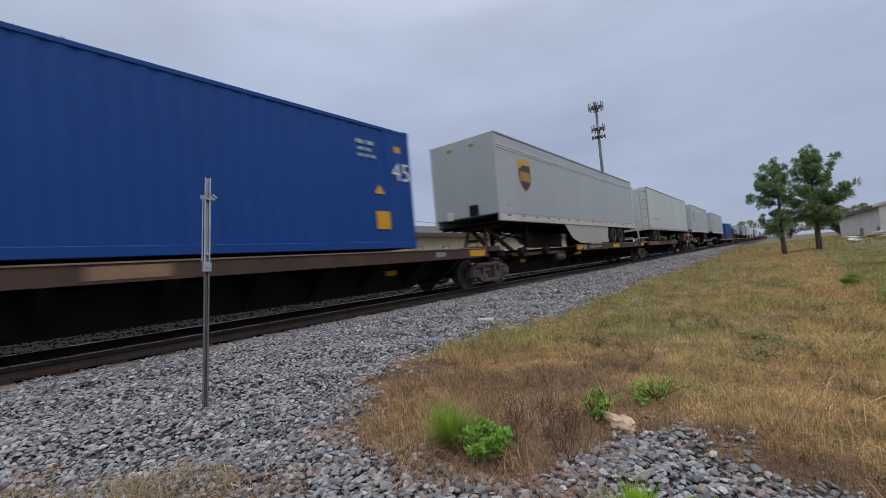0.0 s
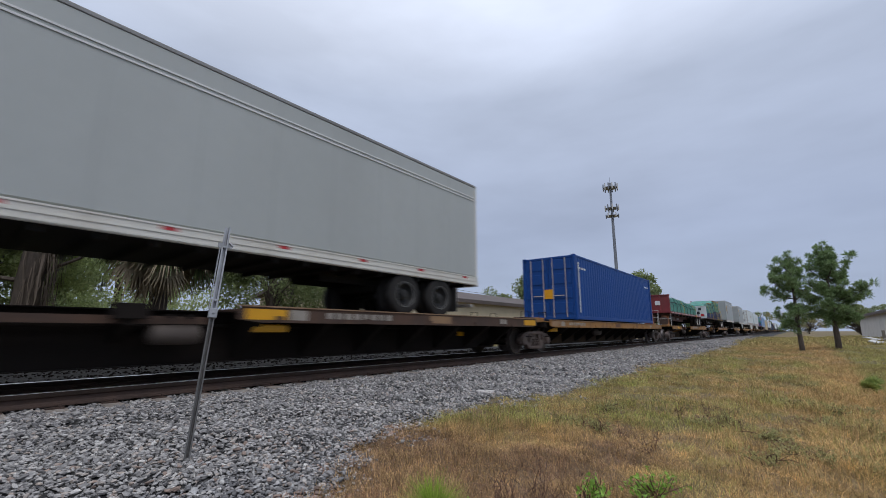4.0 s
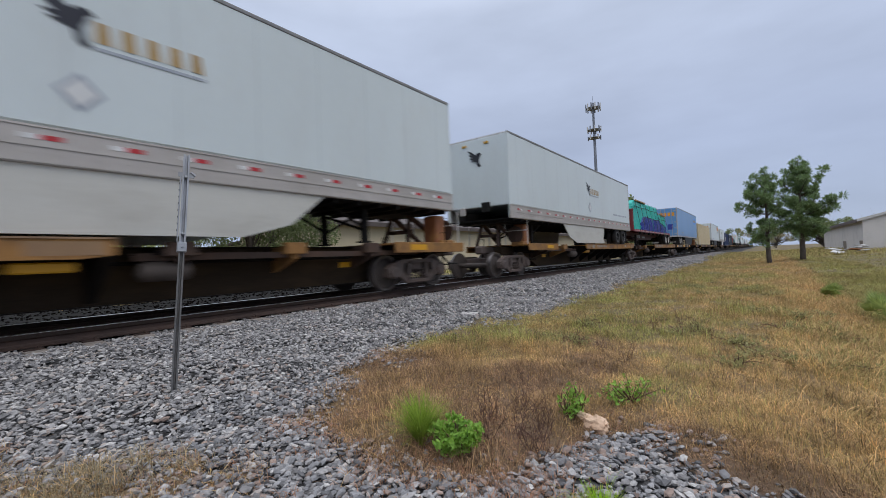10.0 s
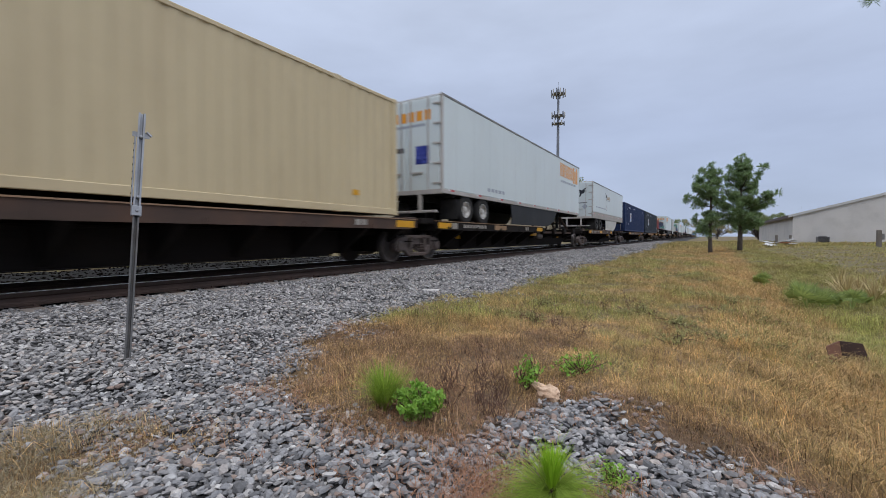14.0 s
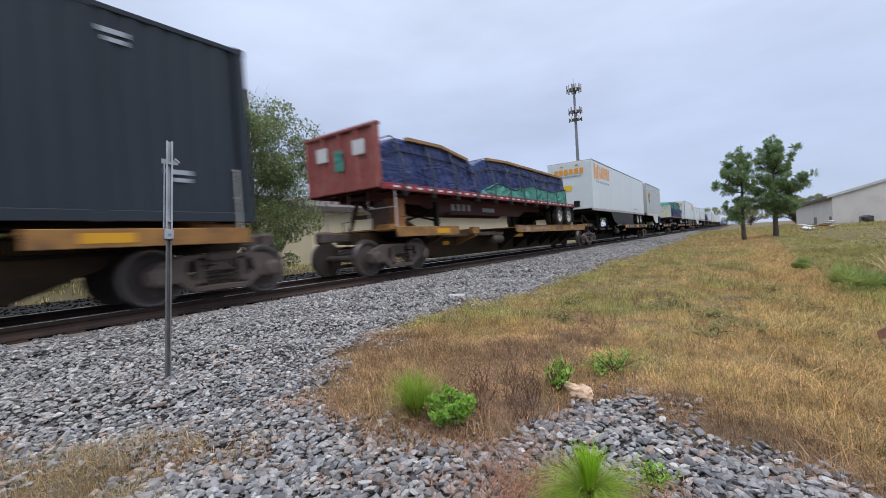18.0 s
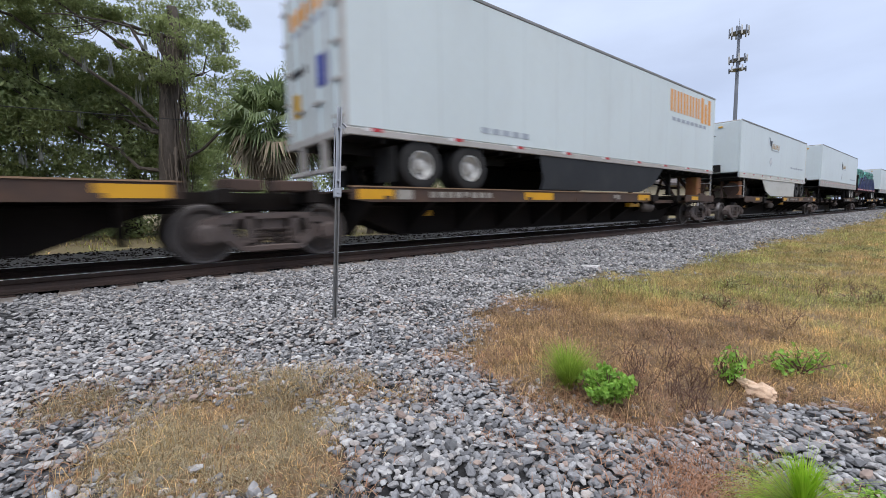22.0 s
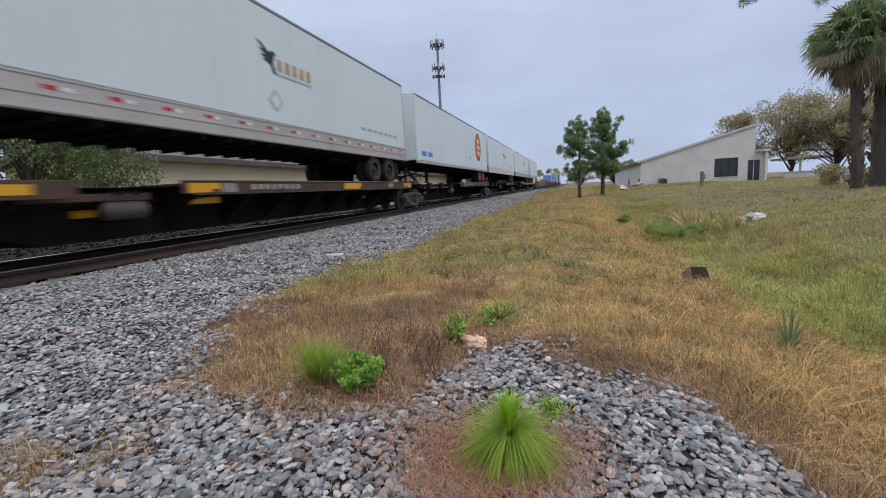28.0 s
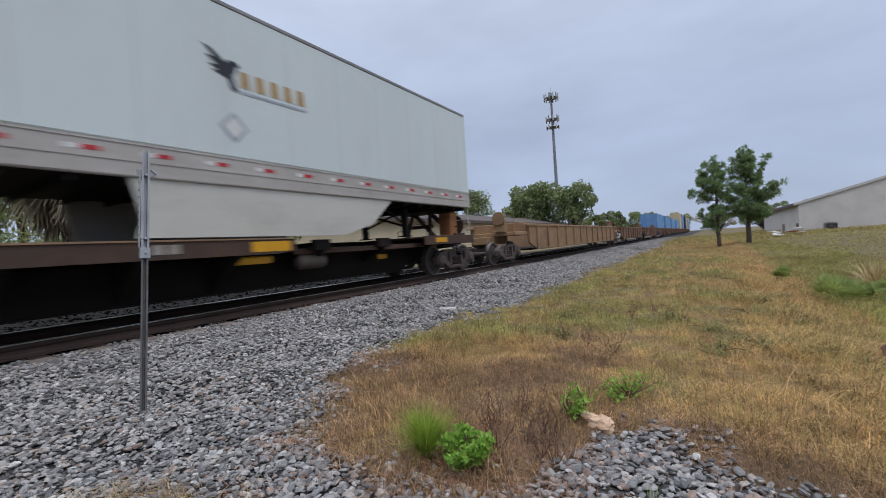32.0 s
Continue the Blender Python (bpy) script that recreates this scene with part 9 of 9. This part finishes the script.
    for i, (x, y, h, w) in enumerate(((14, 84, 4.5, 5), (24, 76, 9.4, 4.6), (28, 70, 10.4, 5.5), (31, 66, 9.4, 5.5), (36, 62, 9.0, 5.5), (10, 120, 6, 8), (4, 200, 7, 14), (42, 58, 10, 6))):
        rc = np.random.RandomState(400 + i)
        cl = [(rc.normal(0, w * 0.33), rc.normal(0, w * 0.33), h * rc.uniform(0.3, 1.0), rc.uniform(0.10, 0.18) * h) for _ in range(60)]
        leafy_tree("far_tree", (x, y, -0.2), h, 0.22, cl, leaf_mid if i in (0, 5) else leaf_autumn, "tree in faded brown leaf behind the grey building", 420 + i, 200, 0.27, 0.5, (0, 0), 0.8, "far trees", bend=0.4, twigs=2)
    # at the lawn's side
    fan_palm((9.35, 20.0, -0.25), 5.6, 1.85, 231, "tall leaning cabbage palm on the lawn", 84, 0.17).matrix_world = pose(9.35, 20.0, -0.25, 0, -3, 0)
    fan_palm((10.6, 20.8, -0.25), 5.4, 2.0, 232, "cabbage palm with a thick booted trunk", 84, 0.40)
    rc = np.random.RandomState(31)
    overhanging_pine((9.8, 13.4, 0.15), 241)
    broadleaf = [(rc.uniform(-1.6, 1.6), rc.uniform(-0.8, 0.8), rc.uniform(0.2, 0.9), 0.4) for _ in range(16)]
    leafy_tree("hedge", (11.6, 24.5, -0.2), 1.0, 0.05, broadleaf, leaf_autumn, "low olive hedge on the lawn", 251, 220, 0.12, 0.5, (0, 0), 0.8, category="hedge")


# ---- buildings and fixtures ----
def grey_building():
    t = thing("grey_building", None, None, "long grey stucco building with a slanting roofline", "building")
    y0, y1 = 56.0, 86.0
    xl, xp, xr = 7.0, 18.7, 19.8
    zb = -0.35
    # gable wall with its openings
    def wall(x0, x1, za, zb2):
        return Mesh().prism([(x0, zb), (x1, zb), (x1, zb2), (x0, za)], 1, y0, y0 + 0.25)
    top = lambda x: 2.66 + (x - xl) * (5.95 - 2.66) / (xp - xl)
    part("wall", wall(xl, 14.75, top(xl), top(14.75)), stucco, t)
    part("wall", wall(17.1, 18.0, top(17.1), top(18.0)), stucco, t)
    part("wall", Mesh().prism([(14.75, 2.5), (17.1, 2.5), (17.1, top(17.1)), (14.75, top(14.75))], 1, y0, y0 + 0.25), stucco, t)
    part("wall", Mesh().box(14.75, 17.1, y0, y0 + 0.25, zb, 0.4), stucco, t)
    part("wall", Mesh().prism([(18.0, 2.1), (xp, 2.1), (xp, top(xp)), (18.0, top(18.0))], 1, y0, y0 + 0.25), stucco, t)
    part("side_wall", Mesh().box(xl, xl + 0.25, y0 + 0.25, y1, zb, 2.66), stucco, t)
    part("back_wall", Mesh().prism([(xl, zb), (xr, zb), (xr, 3.0), (xp, 5.95), (xl, 2.66)], 1, y1, y1 + 0.25), stucco, t)
    part("east_wall", Mesh().box(xp - 0.25, xp, y0 + 0.25, y1, 2.9, 5.9), stucco, t)
    part("porch_wall", Mesh().box(xr - 0.25, xr, y0 - 0.4, y1, zb, 3.0), stucco, t)
    part("porch_wall", Mesh().box(19.3, xr, y0, y0 + 0.25, zb, 3.0), stucco, t)
    part("porch_roof", Mesh().box(xp, xr + 0.15, y0 - 0.6, y1, 2.98, 3.15, 0.03), pale_trim, t)
    part("porch_header", Mesh().box(xp, 19.3, y0, y0 + 0.25, 2.1, 3.0), stucco, t)
    part("roof", Mesh().prism([(xl - 0.4, 2.60), (xp, 5.95), (xp, 6.07), (xl - 0.4, 2.72)], 1, y0 - 0.12, y1 + 0.3), grey_roof, t)
    part("roof_trim", Mesh().prism([(xl - 0.4, 2.52), (xp + 0.05, 5.87), (xp + 0.05, 6.12), (xl - 0.4, 2.77)], 1, y0 - 0.17, y0 - 0.12), pale_trim, t)
    part("fascia", Mesh().box(xl - 0.44, xl - 0.40, y0 - 0.12, y1, 2.45, 2.76), brown_roof, t)
    w = part("window", Mesh().box(14.8, 17.05, y0 + 0.16, y0 + 0.2, 0.45, 2.45), glass, t, "dark window with vertical mullions")
    for x in (14.75, 15.55, 16.3, 17.03):
        part("mullion", Mesh().box(x, x + 0.06, y0 + 0.06, y0 + 0.16, 0.4, 2.5), brown_roof, w)
    part("window_sill", Mesh().box(14.65, 17.2, y0 - 0.08, y0 + 0.06, 0.32, 0.4, 0.01), pale_trim, w)
    d = part("door", Mesh().box(18.05, 19.25, y0 + 0.16, y0 + 0.2, -0.1, 2.08), glass, t, "dark glazed entrance door")
    part("door_frame", Mesh().box(18.0, 18.08, y0 + 0.05, y0 + 0.16, zb, 2.1).box(19.22, 19.3, y0 + 0.05, y0 + 0.16, zb, 2.1).box(18.62, 18.68, y0 + 0.1, y0 + 0.16, zb, 2.1), pale_trim, d)
    part("floor_slab", Mesh().box(xl, xr, y0 + 0.25, y1, zb, zb + 0.15), pale_trim, t)
    ac = thing("air_conditioner", Mesh().box(8.7, 9.6, 54.4, 55.2, -0.3, 0.55, 0.03), grey_roof, "grey outdoor air conditioning unit by the wall", "air conditioner")
    for i in range(6):
        part("louvre", Mesh().box(8.74, 9.56, 54.38, 54.4, -0.15 + i * 0.11, -0.09 + i * 0.11), black_steel, ac)
    part("fan_guard", Mesh().turned([(0.32, 0), (0.33, 0.03), (0.28, 0.05)], (9.15, 54.8, 0.55), 2, 16), black_steel, ac)
    heap = thing("rubble_heap", None, None, "heap of pale broken slabs on the grass", "rubble")
    rr = random.Random(3)
    for i in range(9):
        x, y, z = 4.8 + rr.uniform(-0.9, 0.9), 47 + rr.uniform(-0.6, 0.6), -0.22 + 0.06 * i
        slab = part("slab", Mesh().prism([(-0.5, -0.2), (0.3, -0.3), (0.55, 0.15), (-0.2, 0.35)], 2, -0.03, 0.03), rust_frame if i == 4 else pale_trim, heap)
        slab.matrix_basis = pose(x, y, z, rr.uniform(-16, 16), rr.uniform(-22, 22), rr.uniform(0, 360))
    post = thing("utility_stub", Mesh().box(9.25, 9.49, 40.0, 40.24, -0.4, 1.0, 0.02), pole_wood, "short dark utility pedestal on the lawn", "pedestal")
    part("meter_box", Mesh().box(9.49, 9.63, 40.02, 40.22, 0.35, 0.75, 0.02), grey_roof, post)
    for x, y in ((5.2, 52.5), (6.4, 53.5)):
        st = thing("utility_stub", Mesh().box(x, x + 0.2, y, y + 0.2, -0.4, 0.7, 0.02), pole_wood, "short utility pedestal by the building", "pedestal")
    wall = thing("white_wall", Mesh().box(24, 52, 62, 62.3, -0.3, 0.5, 0.02), pale_trim, "low white wall beyond the lawn", "wall")
    part("coping", Mesh().box(23.9, 52.1, 61.92, 62.38, 0.5, 0.6, 0.02), pale_trim, wall)
    th = thing("white_canopy", Mesh().box(27, 40, 66, 74, 2.2, 2.5, 0.03), pale_trim, "white flat-roofed carport among trees", "carport")
    for x in (27.3, 33, 39.5):
        part("post", Mesh().box(x, x + 0.2, 66.2, 66.4, -0.3, 2.2), pale_trim, th)


def beige_building():
    t = thing("beige_building", None, None, "long low beige building with a brown roof beyond the track", "building")
    x0, x1, y0, y1 = -37.0, -25.0, 18.7, 92.0
    zb, ze, zr = -0.4, 3.45, 5.0
    xm = (x0 + x1) / 2
    part("wall", Mesh().box(x1 - 0.25, x1, y0, y1, zb, ze), beige_wall, t)
    part("wall", Mesh().box(x0, x0 + 0.25, y0, y1, zb, ze), beige_wall, t)
    part("gable_wall", Mesh().prism([(x0 + 0.25, zb), (x1 - 0.25, zb), (x1 - 0.25, ze), (xm, zr - 0.15), (x0 + 0.25, ze)], 1, y0, y0 + 0.25), beige_wall, t)
    part("gable_wall", Mesh().prism([(x0 + 0.25, zb), (x1 - 0.25, zb), (x1 - 0.25, ze), (xm, zr - 0.15), (x0 + 0.25, ze)], 1, y1 - 0.25, y1), beige_wall, t)
    part("roof", Mesh().prism([(xm, zr), (x1 + 0.6, ze - 0.02), (x1 + 0.6, ze + 0.12), (xm, zr + 0.16)], 1, y0 - 0.5, y1 + 0.5), brown_roof, t)
    part("roof", Mesh().prism([(x0 - 0.6, ze - 0.02), (xm, zr), (xm, zr + 0.16), (x0 - 0.6, ze + 0.12)], 1, y0 - 0.5, y1 + 0.5), brown_roof, t)
    part("fascia", Mesh().box(x1 + 0.6, x1 + 0.66, y0 - 0.5, y1 + 0.5, ze - 0.2, ze + 0.14), brown_roof, t)
    part("barge_board", Mesh().prism([(xm, zr - 0.12), (x1 + 0.66, ze - 0.2), (x1 + 0.66, ze + 0.14), (xm, zr + 0.18)], 1, y0 - 0.56, y0 - 0.5), brown_roof, t)
    part("barge_board", Mesh().prism([(x0 - 0.66, ze - 0.2), (xm, zr - 0.12), (xm, zr + 0.18), (x0 - 0.66, ze + 0.14)], 1, y0 - 0.56, y0 - 0.5), brown_roof, t)
    low = thing("beige_shed", None, None, "lower beige lean-to beside the long building", "building")
    part("wall", Mesh().box(-44, -37.4, 20, 30, -0.4, 2.6), beige_wall, low)
    part("roof", Mesh().prism([(-44.4, 2.5), (-37.3, 2.9), (-37.3, 3.05), (-44.4, 2.65)], 1, 19.5, 30.5), brown_roof, low)


def fixtures():
    # leaning sign post: a channel bolted to a lower channel
    post = thing("sign_post", None, None, "leaning galvanised steel channel post in the ballast", "post")
    bx, by, bz = -5.11, 1.58, float(ground_z(-5.11, 1.58)) - 0.05
    tx, ty, tz = -5.325, 1.83, 1.70
    axis = Vector((tx - bx, ty - by, tz - bz))
    rot = axis.to_track_quat("Z", "Y").to_matrix().to_4x4()
    post.matrix_world = Matrix.Translation((bx, by, bz)) @ rot @ pose(0, 0, 0, 0, 0, 35)
    H = axis.length
    chan = [(-0.040, 0.022), (-0.022, 0.022), (-0.016, -0.014), (0.016, -0.014), (0.022, 0.022), (0.040, 0.022), (0.040, 0.026), (0.019, 0.026), (0.013, -0.010), (-0.013, -0.010), (-0.019, 0.026), (-0.040, 0.026)]
    part("lower_channel", Mesh().prism([(a * 0.62, b * 0.8) for a, b in chan], 2, -0.2, H * 0.66), galv_dull, post)
    part("upper_channel", Mesh().prism([(a * 0.70, b * 0.85 + 0.010) for a, b in chan], 2, H * 0.58, H), galv, post, "brighter upper post length")
    part("side_strap", Mesh().box(0.036, 0.046, -0.002, 0.030, H * 0.62, H * 0.90, 0.003), galv, post, "short perforated steel strap")
    for i in range(9):
        part("bolt_hole", Mesh().turned([(0.009, 0.0), (0.009, 0.004)], (0.0462, 0.015, H * 0.64 + i * 0.066), 0, 8), dark_inside, post)
    for z in (0.60, 0.655, 0.90):
        part("bolt", Mesh().turned([(0.013, -0.035), (0.013, 0.045), (0.008, 0.05)], (0, 0, H * z), 1, 8), galv, post)
    part("sleeve", Mesh().box(-0.038, 0.038, -0.020, 0.040, H * 0.580, H * 0.620, 0.004), galv, post, "pale band at the splice")
    part("bracket", Mesh().box(-0.075, 0.06, -0.02, -0.012, H * 0.905, H * 0.925), galv, post)
    part("bracket_bolt", Mesh().tube([(-0.085, -0.016, H * 0.915), (-0.045, -0.016, H * 0.93)], 0.014, 6), galv, post)
    # rocks
    def rock(name, x, y, size, material, label, seed, squash=0.6, turn=30):
        bm = bmesh.new()
        bmesh.ops.create_icosphere(bm, subdivisions=3, radius=0.85)
        bmesh.ops.create_icosphere(bm, subdivisions=3, radius=0.5, matrix=Matrix.Translation((-0.75, 0.1, 0.55)))
        for v in bm.verts:
            k = 1 + 0.34 * noise.noise(v.co * 1.5 + Vector((seed, 0, 0))) + 0.38 * abs(noise.noise(v.co * 2.6)) - 0.12 + 0.16 * noise.noise(v.co * 5.0) + 0.08 * noise.noise(v.co * 12.0)
            v.co = Vector((v.co.x * k * 1.2, v.co.y * k * 0.8, v.co.z * k * squash)) * size
        me = bpy.data.meshes.new(name)
        bm.to_mesh(me)
        bm.free()
        me.materials.append(material)
        ob = new(name, me)
        ob.matrix_world = pose(x, y, float(ground_z(x, y)) + size * squash * 0.5, 8, -6, turn)
        return tagged(ob, label, "rock")
    rk = rock("rock", -1.84, 3.00, 0.098, lime_rock, "tan limestone rock at the edge of the gravel", 3, 0.72, -18)
    rock("flat_stone", -5.24, 6.62, 0.12, white_rock, "pale flat stone on the ballast", 5, 0.35)
    rock("rock", 3.15, 11.7, 0.20, white_rock, "pale broken rock on the lawn", 8, 0.6)
    rock("rock", 2.95, 11.9, 0.12, white_rock, "small pale rock on the lawn", 9, 0.6)
    # bent steel plate in the ditch bank
    d = thing("steel_plate", None, None, "bent rusty steel plate half buried in the ditch bank", "scrap metal")
    d.matrix_world = pose(0.44, 6.05, float(ground_z(0.44, 6.05)) + 0.01, 0, -6, 20) @ Matrix.Diagonal((1.2, 1.2, 1.1, 1))
    part("plate_side", Mesh().add([(0, 0, 0), (-0.17, -0.12, 0.05), (-0.20, -0.13, 0.22), (-0.02, 0.0, 0.23), (0.004, 0.012, 0), (-0.166, -0.105, 0.05), (-0.196, -0.115, 0.22), (-0.016, 0.014, 0.23)],
                                  [(0, 3, 2, 1), (4, 5, 6, 7), (0, 1, 5, 4), (1, 2, 6, 5), (2, 3, 7, 6), (3, 0, 4, 7)]), rust_pipe, d, "rust brown outer face")
    # hollow side: its shade is put into a darker rust colour
    part("plate_side", Mesh().add([(0.006, 0, 0), (0.24, 0.05, -0.02), (0.20, 0.07, 0.17), (-0.016, 0.0, 0.23), (0.006, 0.012, 0), (0.24, 0.062, -0.02), (0.20, 0.082, 0.17), (-0.016, 0.012, 0.23)],
                                  [(0, 1, 2, 3), (7, 6, 5, 4), (0, 4, 5, 1), (1, 5, 6, 2), (2, 6, 7, 3), (3, 7, 4, 0)]), shaded_rust, d)
    for i, (x, y) in enumerate(((0.36, 5.84), (0.47, 5.82), (0.29, 5.90))):
        rock("pale_stone", x, y, 0.045, white_rock, "small pale stone below the rusty plate", 30 + i, 0.6, 50 * i)
    # pole and wire beyond the track
    p = thing("utility_pole", Mesh().tube([(-18.6, 10.65, -0.6), (-18.6, 10.65, 7.9)], [0.13, 0.10], 12), pole_wood, "weathered grey wooden pole beyond the track", "pole")
    part("pole_cap", Mesh().turned([(0.11, 0), (0.11, 0.04), (0.05, 0.06)], (-18.6, 10.65, 7.9), 2, 12), galv, p)
    for a, b, sag in (((-18.6, 10.65, 4.3), (-25.0, 45.0, 4.6), 0.5), ((-19.0, -30, 4.0), (-18.6, 10.65, 4.3), 0.5)):
        m = Mesh()
        m.tube([tuple(Vector(a).lerp(Vector(b), i / 14) - Vector((0, 0, sag * 4 * (i / 14) * (1 - i / 14)))) for i in range(15)], 0.014, 5)
        thing("overhead_wire", m, cable_black, "thin black overhead service wire", "cable")
    # mobile phone mast
    t = thing("cell_tower", None, None, "tall grey mobile phone mast with antenna rings", "mast")
    X, Y = -48.4, 160.0
    part("mast", Mesh().tube([(X, Y, -0.5), (X, Y, 56.5)], [0.75, 0.38], 14), tower_grey, t)
    for z, n, rad, hh in ((54.5, 12, 2.6, 2.6), (46.3, 9, 2.4, 2.2), (43.3, 5, 2.3, 1.6)):
        ring = part("antenna_platform", Mesh().turned([(rad - 0.1, -0.05), (rad, -0.05), (rad, 0.1), (rad - 0.1, 0.1)], (X, Y, z), 2, 18).box(X - rad, X + rad, Y - 0.08, Y + 0.08, z - 0.06, z + 0.06).box(X - 0.08, X + 0.08, Y - rad, Y + rad, z - 0.06, z + 0.06), tower_grey, t)
        for i in range(n):
            a = 2 * math.pi * i / n + z
            x, y = X + rad * math.cos(a), Y + rad * math.sin(a)
            part("antenna", Mesh().box(x - 0.2, x + 0.2, y - 0.12, y + 0.12, z - hh * 0.4, z + hh * 0.6, 0.04), tower_grey if i % 2 else pale_trim, ring)
    part("lightning_rod", Mesh().tube([(X, Y, 56.5), (X, Y, 59.0)], 0.05, 5), tower_grey, t)


build_ground()
track()
consist()
beige_building()
grey_building()
fixtures()
vegetation()
grasses()
ballast()


def motions():
    """Everything on the train rolls past at one speed."""
    for ob, s, turned, z in MOVERS:
        rows = []
        for t in (0.0, 16.0, 32.0):
            y = s - V * t
            rows.append((t, pose(XC, y, z) if turned is None else pose(XC, y + turned, z, 0, 0, 180)))
        walk(ob, rows)


motions()
